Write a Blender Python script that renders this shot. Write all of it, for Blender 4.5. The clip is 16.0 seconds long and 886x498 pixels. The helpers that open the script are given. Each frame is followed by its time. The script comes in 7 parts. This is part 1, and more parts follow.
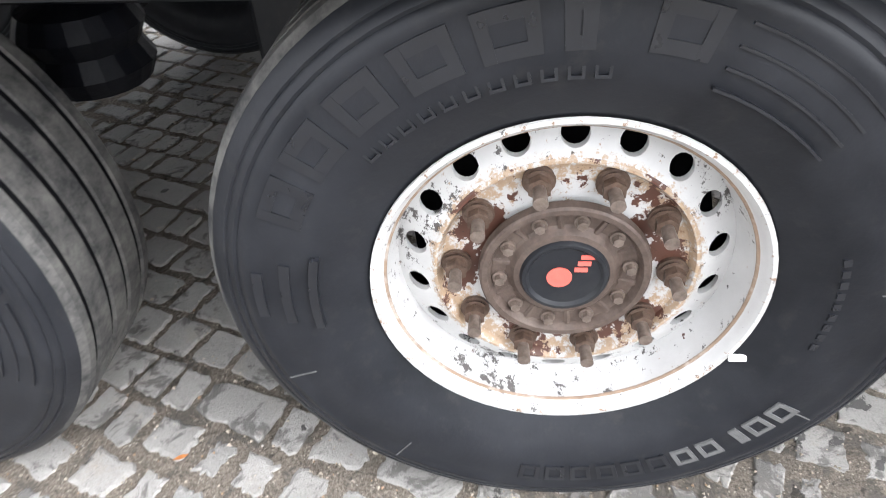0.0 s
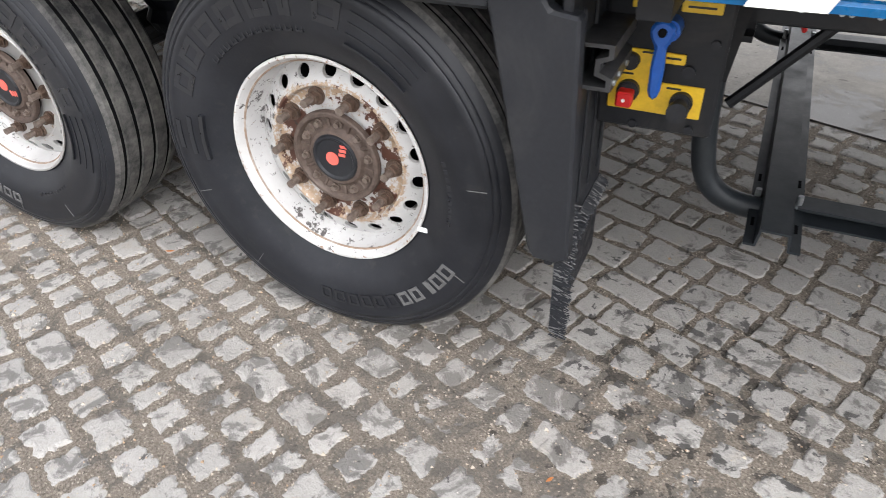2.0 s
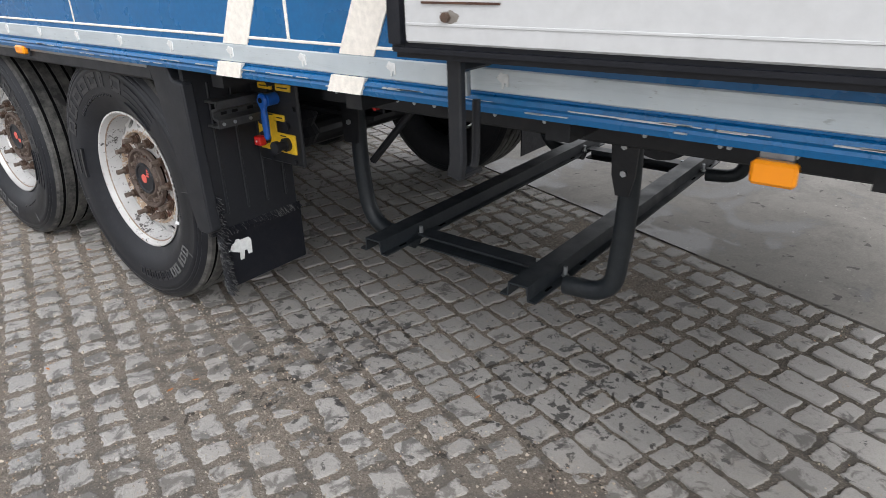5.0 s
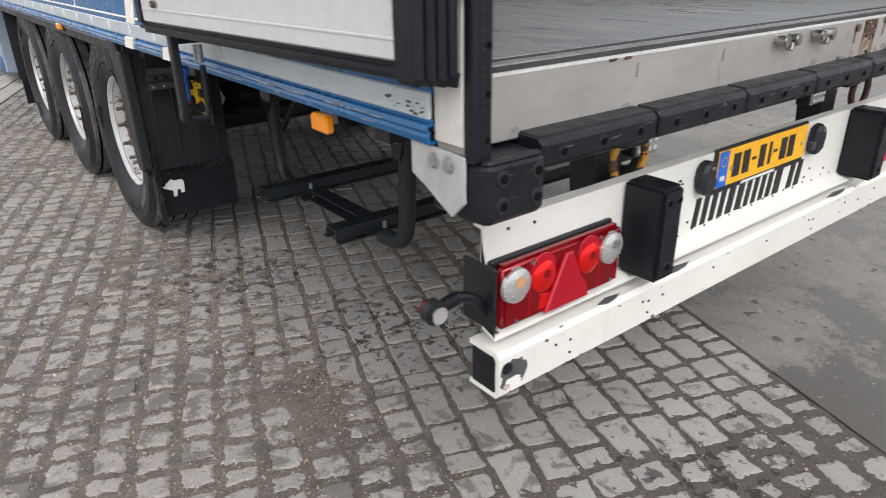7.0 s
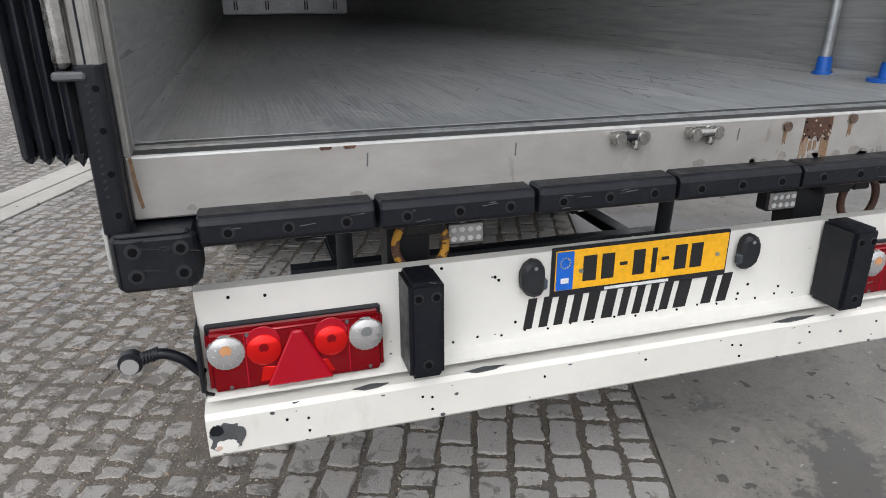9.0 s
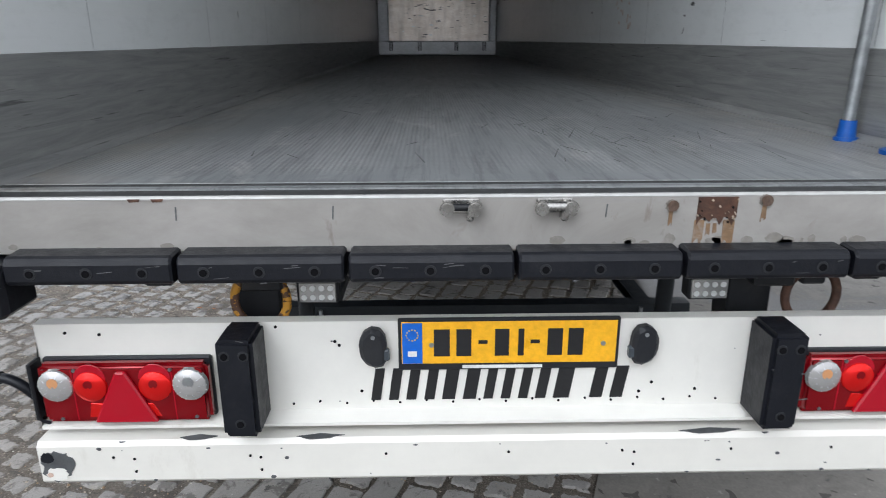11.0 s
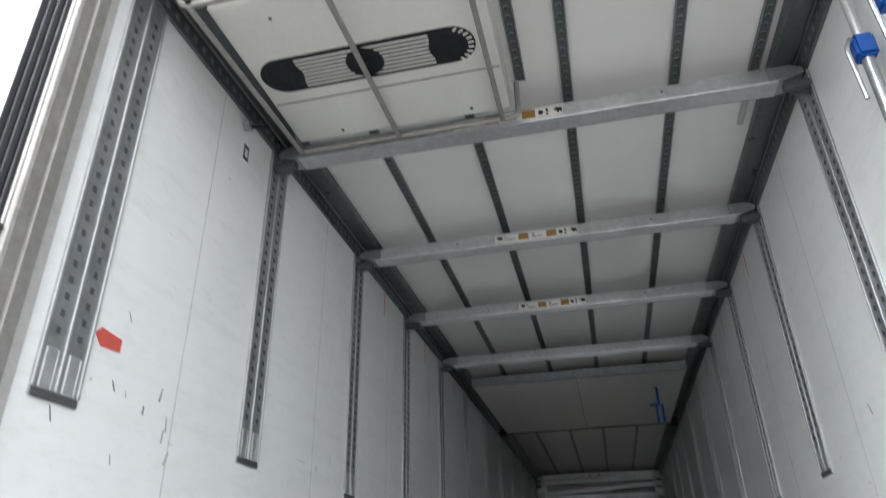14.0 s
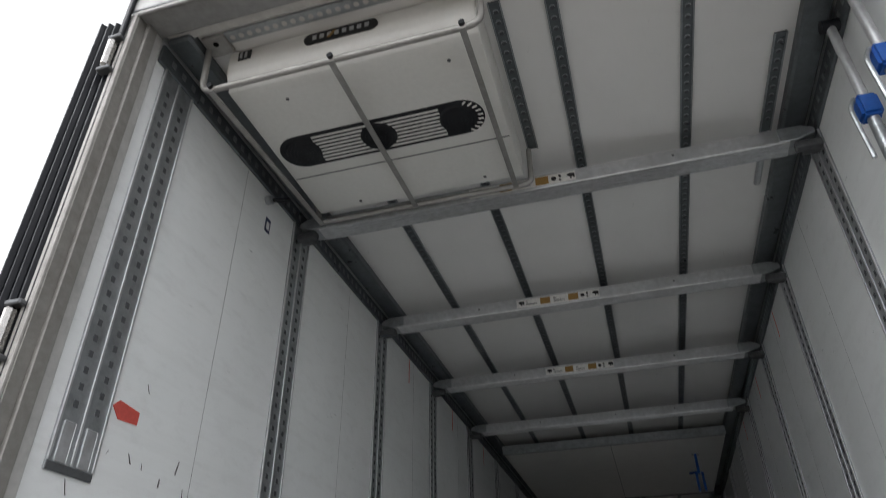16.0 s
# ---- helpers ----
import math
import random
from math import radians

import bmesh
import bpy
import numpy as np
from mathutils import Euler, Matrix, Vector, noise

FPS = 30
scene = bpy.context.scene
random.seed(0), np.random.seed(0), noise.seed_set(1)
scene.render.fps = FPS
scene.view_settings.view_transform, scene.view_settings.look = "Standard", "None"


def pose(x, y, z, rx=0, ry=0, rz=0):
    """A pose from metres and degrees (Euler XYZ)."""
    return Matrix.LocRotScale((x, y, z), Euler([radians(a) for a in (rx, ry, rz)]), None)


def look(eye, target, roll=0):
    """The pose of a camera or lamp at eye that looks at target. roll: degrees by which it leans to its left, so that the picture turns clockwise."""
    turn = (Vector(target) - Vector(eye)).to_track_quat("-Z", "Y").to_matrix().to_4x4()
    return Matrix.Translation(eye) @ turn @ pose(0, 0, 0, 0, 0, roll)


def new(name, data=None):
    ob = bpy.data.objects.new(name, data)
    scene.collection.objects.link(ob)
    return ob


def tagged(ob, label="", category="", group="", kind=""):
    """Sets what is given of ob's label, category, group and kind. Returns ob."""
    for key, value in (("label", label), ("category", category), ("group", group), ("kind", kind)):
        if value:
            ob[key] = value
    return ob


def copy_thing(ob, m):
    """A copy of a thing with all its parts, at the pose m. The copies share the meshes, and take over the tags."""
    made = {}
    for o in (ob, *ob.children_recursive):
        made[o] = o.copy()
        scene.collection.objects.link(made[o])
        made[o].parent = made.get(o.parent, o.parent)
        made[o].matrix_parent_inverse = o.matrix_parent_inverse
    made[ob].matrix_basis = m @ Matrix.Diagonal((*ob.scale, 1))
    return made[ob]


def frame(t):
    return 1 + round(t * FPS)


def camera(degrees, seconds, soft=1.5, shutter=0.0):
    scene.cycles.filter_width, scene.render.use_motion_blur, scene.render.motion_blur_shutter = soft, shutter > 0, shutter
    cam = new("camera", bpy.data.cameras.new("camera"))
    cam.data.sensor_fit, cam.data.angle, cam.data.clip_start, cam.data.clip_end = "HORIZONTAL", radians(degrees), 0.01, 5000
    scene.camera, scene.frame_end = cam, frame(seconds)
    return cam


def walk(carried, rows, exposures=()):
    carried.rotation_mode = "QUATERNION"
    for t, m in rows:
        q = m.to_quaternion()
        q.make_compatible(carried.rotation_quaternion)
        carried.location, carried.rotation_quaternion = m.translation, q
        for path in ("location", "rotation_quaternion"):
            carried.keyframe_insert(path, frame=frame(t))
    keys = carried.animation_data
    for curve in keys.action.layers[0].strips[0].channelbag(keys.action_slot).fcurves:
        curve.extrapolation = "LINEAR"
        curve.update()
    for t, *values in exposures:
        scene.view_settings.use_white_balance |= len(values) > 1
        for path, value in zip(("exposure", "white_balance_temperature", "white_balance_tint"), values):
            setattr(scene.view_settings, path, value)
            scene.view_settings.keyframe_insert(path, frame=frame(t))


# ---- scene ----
cam = camera(67.4, 16.0, soft=0.85, shutter=0.2)
PATH = [
    (0, (-1.882, 3.028, 1.224), (-0.352, 3.18, -0.054), -3.1),
    (0.5, (-2.085, 2.871, 1.3), (-0.603, 3.26, 0.015), -2.7),
    (1, (-2.141, 2.583, 1.316), (-0.675, 3.134, 0.072), -2.3),
    (1.5, (-2.271, 2.28, 1.348), (-0.816, 2.892, 0.12), -2.5),
    (2, (-2.39, 1.972, 1.385), (-0.957, 2.688, 0.188), -2.3),
    (2.5, (-2.425, 1.638, 1.391), (-0.99, 2.451, 0.259), -2.3),
    (3, (-2.511, 1.291, 1.414), (-1.184, 2.44, 0.455), -1.9),
    (3.5, (-2.566, 1.002, 1.411), (-1.244, 2.237, 0.558), -1.9),
    (4, (-2.502, 0.808, 1.387), (-1.086, 1.94, 0.543), -2.2),
    (4.5, (-2.463, 0.572, 1.381), (-1.022, 1.676, 0.542), -1.7),
    (4.7, (-2.458, 0.433, 1.39), (-1.018, 1.543, 0.556), -1.8),
    (6.8, (-2.083, -0.847, 1.373), (-0.96, 0.598, 0.566), -0.8),
    (7, (-1.982, -0.951, 1.38), (-0.864, 0.496, 0.572), -1.0),
    (7.2, (-1.857, -1.056, 1.405), (-0.822, 0.403, 0.602), -1.0),
    (7.5, (-1.727, -1.161, 1.434), (-0.796, 0.421, 0.641), -0.9),
    (8, (-1.481, -1.343, 1.461), (-0.728, 0.342, 0.69), -0.8),
    (8.5, (-1.231, -1.398, 1.452), (-0.504, 0.305, 0.696), -0.6),
    (9, (-0.977, -1.429, 1.465), (-0.452, 0.367, 0.761), -0.3),
    (9.2, (-0.905, -1.46, 1.468), (-0.403, 0.352, 0.788), -0.1),
    (11.3, (-0.096, -1.454, 1.526), (-0.333, 0.452, 0.963), 0.0),
    (11.5, (-0.047, -1.447, 1.553), (-0.483, 0.465, 1.144), 0.0),
    (12, (0.034, -1.345, 1.585), (-0.442, 0.59, 1.447), -0.6),
    (12.5, (0.091, -1.269, 1.619), (-0.206, 0.708, 1.693), -0.7),
    (13, (0.141, -1.232, 1.641), (-0.155, 0.736, 1.838), -0.9),
    (13.5, (0.17, -1.237, 1.66), (-0.159, 0.703, 2.016), -0.9),
    (13.7, (0.213, -1.24, 1.691), (-0.161, 0.639, 2.265), -0.1),
    (13.8, (0.212, -1.252, 1.703), (-0.181, 0.585, 2.388), -0.9),
    (13.9, (0.192, -1.265, 1.711), (-0.207, 0.52, 2.522), 0.2),
    (14, (0.175, -1.271, 1.719), (-0.218, 0.462, 2.637), -1.3),
    (14.5, (0.167, -1.282, 1.785), (-0.258, 0.209, 3.048), -1.0),
    (15, (0.163, -1.284, 1.777), (-0.27, 0.187, 3.062), -0.6),
    (15.5, (0.18, -1.282, 1.762), (-0.258, 0.186, 3.047), -0.5),
    (16, (0.256, -1.28, 1.717), (-0.207, 0.336, 2.803), -0.9),
]
EXPOSURES = [(0.0, 1.38, 6150, 11), (0.5, 1.15, 6150, 11), (1.5, 1.05, 6300, 12), (2.5, 0.75, 6350, 12), (3.0, 0.68, 6250, 10), (3.5, 0.42, 6200, 10), (4.5, 0.27, 6250, 11), (7.0, 0.08, 6350, 12), (7.5, 0.08, 6350, 12), (8.5, -0.10, 6250, 12), (9.2, -0.12, 6200, 11), (11.5, 0.0, 5950, 10), (12.0, 0.27, 6050, 10), (12.5, 0.84, 6100, 10), (13.5, 0.98, 6150, 10), (14.0, 1.15, 6200, 10), (14.5, 0.68, 6200, 11), (15.0, -0.24, 6250, 11), (15.5, -0.28, 6250, 11), (16.0, 0.20, 6300, 11)]
walk(cam, [(t, look(eye, target, roll)) for t, eye, target, roll in PATH], EXPOSURES)


# ---- world and light: bright overcast sky ----
world = bpy.data.worlds.new("overcast_sky")
scene.world = world
world.use_nodes = True
wn, wl = world.node_tree.nodes, world.node_tree.links
wn.clear()
sky = wn.new("ShaderNodeTexSky")
sky.sky_type = "NISHITA"
sky.sun_disc = False
sky.sun_elevation = radians(46)
sky.sun_rotation = radians(207)
sky.air_density, sky.dust_density, sky.ozone_density = 1.0, 6.0, 1.0
hsv = wn.new("ShaderNodeHueSaturation")
hsv.inputs["Saturation"].default_value = 0.04
bgd = wn.new("ShaderNodeBackground")
bgd.inputs["Strength"].default_value = 0.3
wout = wn.new("ShaderNodeOutputWorld")
wl.new(sky.outputs[0], hsv.inputs["Color"])
veil = wn.new("ShaderNodeMix")
veil.data_type = "RGBA"
veil.inputs["Factor"].default_value = 0.65
for sock in veil.inputs:
    if sock.name == "A" and sock.type == "RGBA":
        wl.new(hsv.outputs[0], sock)
    if sock.name == "B" and sock.type == "RGBA":
        sock.default_value = (4.5, 4.5, 4.52, 1)
wl.new([o for o in veil.outputs if o.type == "RGBA"][0], bgd.inputs["Color"])
wl.new(bgd.outputs[0], wout.inputs["Surface"])
sun_data = bpy.data.lights.new("sun", "SUN")
sun_data.energy, sun_data.angle, sun_data.color = 0.5, radians(70), (1.0, 0.97, 0.93)
sun = new("sun", sun_data)
sun.matrix_world = look((-4.2, -8.3, 9.7), (0, 0, 0))

# ---- materials ----
def rgb(c):
    return (c[0], c[1], c[2], 1.0)


class Mat:
    """A node material that is put together step by step."""
    def __init__(self, name, rough=0.5, metal=0.0):
        self.m = bpy.data.materials.new(name)
        self.m.use_nodes = True
        self.n, self.l = self.m.node_tree.nodes, self.m.node_tree.links
        self.b = self.n["Principled BSDF"]
        self.b.inputs["Roughness"].default_value = rough
        self.b.inputs["Metallic"].default_value = metal
        tc = self.n.new("ShaderNodeTexCoord")
        self.obj = tc.outputs["Object"]
        geo = self.n.new("ShaderNodeNewGeometry")
        self.pos = geo.outputs["Position"]
        self.isl = geo.outputs["Random Per Island"]
        self.rnd = self.n.new("ShaderNodeObjectInfo").outputs["Random"]

    def noise(self, scale, detail=4.0, rough=0.6, src=None, stretch=None, dist=0.0):
        t = self.n.new("ShaderNodeTexNoise")
        t.inputs["Scale"].default_value = scale
        t.inputs["Detail"].default_value = detail
        t.inputs["Roughness"].default_value = rough
        t.inputs["Distortion"].default_value = dist
        src = self.pos if src is None else src
        if stretch:
            mp = self.n.new("ShaderNodeMapping")
            mp.inputs["Scale"].default_value = stretch
            self.l.new(src, mp.inputs["Vector"])
            src = mp.outputs[0]
        self.l.new(src, t.inputs["Vector"])
        return t.outputs["Fac"]

    def ramp(self, fac, a, b, lo=0.0, hi=1.0):
        r = self.n.new("ShaderNodeMapRange")
        r.inputs["From Min"].default_value, r.inputs["From Max"].default_value = a, b
        r.inputs["To Min"].default_value, r.inputs["To Max"].default_value = lo, hi
        self.l.new(fac, r.inputs["Value"])
        return r.outputs[0]

    def math(self, op, a, b):
        m = self.n.new("ShaderNodeMath")
        m.operation = op
        for i, v in enumerate((a, b)):
            if isinstance(v, (int, float)):
                m.inputs[i].default_value = v
            else:
                self.l.new(v, m.inputs[i])
        return m.outputs[0]

    def mix(self, fac, a, b):
        x = self.n.new("ShaderNodeMix")
        x.data_type = "RGBA"
        for key, v in (("Factor", fac),):
            if isinstance(v, (int, float)):
                x.inputs[0].default_value = v
            else:
                self.l.new(v, x.inputs[0])
        for i, v in ((6, a), (7, b)):
            if isinstance(v, tuple):
                x.inputs[i].default_value = rgb(v)
            else:
                self.l.new(v, x.inputs[i])
        return x.outputs[2]

    def color(self, v):
        if isinstance(v, tuple):
            self.b.inputs["Base Color"].default_value = rgb(v)
        else:
            self.l.new(v, self.b.inputs["Base Color"])
        return self

    def rough(self, v):
        self.l.new(v, self.b.inputs["Roughness"])
        return self

    def metal(self, v):
        self.l.new(v, self.b.inputs["Metallic"])
        return self

    def bump(self, h, dist=0.002, strength=0.6):
        u = self.n.new("ShaderNodeBump")
        u.inputs["Distance"].default_value = dist
        u.inputs["Strength"].default_value = strength
        self.l.new(h, u.inputs["Height"])
        self.l.new(u.outputs[0], self.b.inputs["Normal"])
        return self


def worn(name, base, dirt, rough=0.5, metal=0.0, grain=40.0, patch=3.0, amount=0.5, bumpd=0.0008, var=0.12):
    """Painted, moulded or bare surface with fine grain and larger dirty patches."""
    k = Mat(name, rough, metal)
    lo = tuple(c * (1 - var) for c in base)
    hi = tuple(min(1.0, c * (1 + var)) for c in base)
    g = k.noise(grain, 5.0, 0.65, k.obj)
    c = k.mix(k.ramp(g, 0.3, 0.7), lo, hi)
    p = k.noise(patch, 6.0, 0.7, k.obj, dist=0.6)
    c = k.mix(k.ramp(p, 0.5, 0.78, 0.0, amount), c, dirt)
    k.color(c)
    k.rough(k.ramp(k.noise(patch * 2.3, 4.0, 0.6, k.obj), 0.3, 0.7, max(0.02, rough - 0.1), min(1.0, rough + 0.12)))
    if bumpd:
        k.bump(g, bumpd)
    return k.m


M = {}
M["blue"] = worn("blue_paint", (0.004, 0.112, 0.295), (0.05, 0.09, 0.16), 0.3, 0, 60, 2.5, 0.35, 0.0002)
M["white_film"] = worn("white_film", (0.86, 0.81, 0.73), (0.6, 0.55, 0.46), 0.45, 0, 60, 3, 0.2, 0.0002)
M["black_plastic"] = worn("black_plastic", (0.016, 0.0172, 0.0205), (0.075, 0.073, 0.069), 0.45, 0, 90, 4, 0.28, 0.0006)
M["black_rubber"] = worn("black_rubber", (0.0065, 0.0075, 0.011), (0.05, 0.05, 0.054), 0.42, 0, 70, 11, 0.2, 0.0015)
M["rubber_edge"] = worn("worn_rubber_edge", (0.012, 0.013, 0.016), (0.015, 0.015, 0.015), 0.6, 0, 70, 9, 0.5, 0.001)
M["rust_drip"] = worn("rust_drip", (0.21, 0.13, 0.07), (0.35, 0.32, 0.285), 0.6, 0.1, 60, 26, 1.0, 0.0005, 0.3)
M["black_steel"] = worn("black_steel", (0.012, 0.013, 0.0155), (0.075, 0.068, 0.06), 0.42, 0, 60, 4, 0.35, 0.0004)
M["guard_steel"] = worn("guard_steel", (0.017, 0.021, 0.025), (0.07, 0.07, 0.067), 0.45, 0, 60, 4, 0.3, 0.0004)
M["galv"] = worn("galvanised_steel", (0.40, 0.42, 0.43), (0.2, 0.2, 0.19), 0.4, 0.8, 25, 6, 0.5, 0.0004, 0.2)
M["alu"] = worn("aluminium", (0.60, 0.61, 0.62), (0.32, 0.32, 0.32), 0.38, 0.75, 30, 3, 0.4, 0.0003)
M["bar_steel"] = worn("guard_bar_steel", (0.38, 0.37, 0.35), (0.2, 0.19, 0.17), 0.45, 0.5, 40, 8, 0.4, 0.0003)
M["dark_galv"] = worn("dark_galvanised", (0.12, 0.125, 0.13), (0.08, 0.08, 0.08), 0.5, 0.5, 30, 6, 0.4, 0.0005, 0.2)
M["return_steel"] = worn("return_steel", (0.46, 0.455, 0.44), (0.25, 0.235, 0.215), 0.42, 0.2, 30, 4, 0.4, 0.0003, 0.1)
M["post_steel"] = worn("post_steel", (0.27, 0.26, 0.242), (0.13, 0.118, 0.105), 0.45, 0.3, 30, 4, 0.45, 0.0004, 0.15)
M["post_cream"] = worn("post_cream_paint", (0.60, 0.575, 0.53), (0.36, 0.31, 0.25), 0.45, 0.0, 30, 5, 0.5, 0.0003, 0.06)
M["channel_steel"] = worn("channel_steel", (0.055, 0.056, 0.058), (0.12, 0.118, 0.112), 0.42, 0.4, 40, 8, 0.5, 0.0004, 0.2)
M["header_steel"] = worn("header_steel", (0.30, 0.295, 0.287), (0.15, 0.142, 0.133), 0.45, 0.25, 30, 5, 0.55, 0.0004, 0.12)
M["chrome"] = worn("worn_chrome", (0.42, 0.41, 0.39), (0.14, 0.13, 0.12), 0.25, 0.95, 30, 22, 0.6, 0.0003, 0.15)
M["track_galv"] = worn("track_galvanised", (0.155, 0.172, 0.182), (0.075, 0.08, 0.085), 0.36, 0.6, 30, 6, 0.4, 0.0004, 0.15)
M["pale_wear"] = worn("pale_wear", (0.085, 0.085, 0.09), (0.04, 0.04, 0.04), 0.7, 0, 90, 40, 0.7, 0)
M["smudge"] = worn("sill_smudge", (0.21, 0.19, 0.165), (0.32, 0.305, 0.285), 0.5, 0.1, 40, 14, 0.8, 0)
M["sill_grime"] = worn("sill_grime", (0.24, 0.225, 0.20), (0.33, 0.315, 0.295), 0.5, 0.2, 60, 30, 0.9, 0)
M["yellow"] = worn("yellow_panel", (0.72, 0.46, 0.02), (0.3, 0.2, 0.05), 0.45, 0, 60, 8, 0.3, 0.0002)
M["blue_plastic"] = worn("blue_plastic", (0.008, 0.085, 0.37), (0.05, 0.1, 0.2), 0.38, 0, 60, 8, 0.2, 0.0003)
M["red_plastic"] = worn("red_plastic", (0.50, 0.009, 0.009), (0.3, 0.05, 0.03), 0.4, 0, 60, 8, 0.2, 0.0003)
M["red_mark"] = worn("red_mark", (0.62, 0.10, 0.08), (0.4, 0.1, 0.08), 0.5, 0, 60, 8, 0.2, 0)
M["coral"] = worn("coral_print", (0.72, 0.13, 0.10), (0.5, 0.12, 0.1), 0.5, 0, 60, 8, 0.2, 0)
M["black_print"] = worn("black_print", (0.012, 0.012, 0.013), (0.05, 0.05, 0.05), 0.45, 0, 60, 8, 0.3, 0)
# near black without sheen, paints in the darkness inside holes, slots and grooves
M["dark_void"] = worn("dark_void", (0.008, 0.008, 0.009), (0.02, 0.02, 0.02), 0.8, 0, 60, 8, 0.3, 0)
M["unit_white"] = worn("cooler_white", (0.80, 0.79, 0.75), (0.6, 0.58, 0.52), 0.38, 0, 50, 2.5, 0.25, 0.0001, 0.03)
M["pale_print"] = worn("pale_print", (0.70, 0.71, 0.70), (0.5, 0.5, 0.48), 0.5, 0, 60, 8, 0.3, 0)
M["ochre_print"] = worn("ochre_print", (0.36, 0.21, 0.06), (0.3, 0.2, 0.05), 0.5, 0, 60, 8, 0.3, 0)
M["plate_yellow"] = worn("plate_yellow", (0.85, 0.43, 0.012), (0.6, 0.34, 0.04), 0.35, 0, 60, 8, 0.08, 0)
M["plate_blue"] = worn("plate_blue", (0.01, 0.12, 0.55), (0.05, 0.1, 0.3), 0.35, 0, 60, 8, 0.2, 0)
M["door_grey"] = worn("door_lining_grey", (0.52, 0.525, 0.525), (0.38, 0.365, 0.335), 0.42, 0, 30, 2.0, 0.45, 0.0004, 0.05)
M["plate_blue_dark"] = worn("dark_blue_print", (0.01, 0.02, 0.07), (0.05, 0.05, 0.1), 0.4, 0, 60, 8, 0.2, 0)
M["rust_flake"] = worn("rust_flake", (0.40, 0.33, 0.26), (0.2, 0.12, 0.07), 0.7, 0, 60, 30, 0.7, 0)
M["white_sticker"] = worn("white_sticker", (0.84, 0.83, 0.81), (0.5, 0.48, 0.42), 0.45, 0, 60, 8, 0.3, 0)
M["scuff_dark"] = worn("dark_scuff", (0.09, 0.09, 0.09), (0.2, 0.2, 0.19), 0.7, 0, 60, 8, 0.5, 0)
M["smear"] = worn("rusty_smear", (0.50, 0.36, 0.29), (0.66, 0.62, 0.58), 0.6, 0, 30, 20, 0.8, 0)
M["fan_black"] = worn("fan_black", (0.01, 0.011, 0.014), (0.03, 0.03, 0.03), 0.6, 0, 60, 8, 0.3, 0)
M["leaf"] = worn("dry_leaf", (0.45, 0.17, 0.05), (0.3, 0.12, 0.04), 0.7, 0, 60, 30, 0.5, 0)
M["slot_dark"] = worn("slot_dark", (0.10, 0.104, 0.11), (0.03, 0.03, 0.03), 0.6, 0.3, 60, 8, 0.3, 0)
M["box_grey"] = worn("blue_grey_steel", (0.26, 0.31, 0.38), (0.15, 0.17, 0.2), 0.5, 0, 30, 3, 0.4, 0)
M["threshold"] = worn("threshold_strip", (0.055, 0.056, 0.056), (0.02, 0.02, 0.02), 0.6, 0.1, 50, 8, 0.6, 0.0006)
M["tyre_gloss"] = worn("tyre_rubber_smooth", (0.012, 0.013, 0.0165), (0.035, 0.036, 0.04), 0.34, 0, 60, 10, 0.3, 0)
M["tow_yellow"] = worn("tow_ring_paint", (0.55, 0.27, 0.02), (0.08, 0.035, 0.015), 0.6, 0, 30, 14, 0.95, 0.001)
M["van_white"] = worn("van_white", (0.75, 0.76, 0.78), (0.5, 0.5, 0.5), 0.3, 0, 5, 1, 0.2, 0)
M["facade"] = worn("facade_white", (0.72, 0.73, 0.74), (0.55, 0.55, 0.54), 0.7, 0, 3, 0.4, 0.3, 0)
M["dark_glass"] = worn("dark_glass", (0.05, 0.06, 0.07), (0.12, 0.13, 0.13), 0.1, 0, 2, 0.4, 0.5, 0)


def make_lining(name, scuffs=1.0, low=(0.845, 0.868, 0.864), high=(0.895, 0.912, 0.908)):
    """White glassfibre wall lining with scuffs and smudges."""
    k = Mat(name, 0.45)
    g = k.noise(3.0, 4, 0.5)
    c = k.mix(k.ramp(g, 0.25, 0.75), low, high)
    s = k.noise(16.0, 6, 0.75, None, (1, 0.5, 1.2))
    c = k.mix(k.ramp(s, 0.50, 0.80, 0, 0.18 * scuffs), c, (0.38, 0.375, 0.36))
    q = k.noise(5.0, 6, 0.7, None, (1, 0.12, 3.0))
    c = k.mix(k.ramp(q, 0.52, 0.80, 0, 0.13 * scuffs), c, (0.40, 0.385, 0.365))
    s2 = k.noise(26.0, 3, 0.6, None, (1, 0.25, 2.2))
    c = k.mix(k.ramp(s2, 0.71, 0.75, 0, 0.5 * scuffs), c, (0.16, 0.16, 0.16))
    k.color(c)
    k.b.inputs["Roughness"].default_value = 0.27
    return k.bump(s, 0.0004, 0.2).m


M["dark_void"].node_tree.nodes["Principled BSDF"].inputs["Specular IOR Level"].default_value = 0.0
M["threshold"].node_tree.nodes["Principled BSDF"].inputs["Specular IOR Level"].default_value = 0.15
for key in ("black_plastic", "black_rubber", "black_steel", "guard_steel"):
    M[key].node_tree.nodes["Principled BSDF"].inputs["Specular IOR Level"].default_value = 0.30
M["ceiling_edge"] = worn("ceiling_edge_paint", (0.60, 0.58, 0.545), (0.35, 0.33, 0.30), 0.4, 0.1, 30, 5, 0.5, 0.0003, 0.08)
M["lining"] = make_lining("wall_lining_white")
M["roof_lining"] = make_lining("roof_lining_white", 0.25, (0.85, 0.84, 0.82), (0.89, 0.88, 0.862))


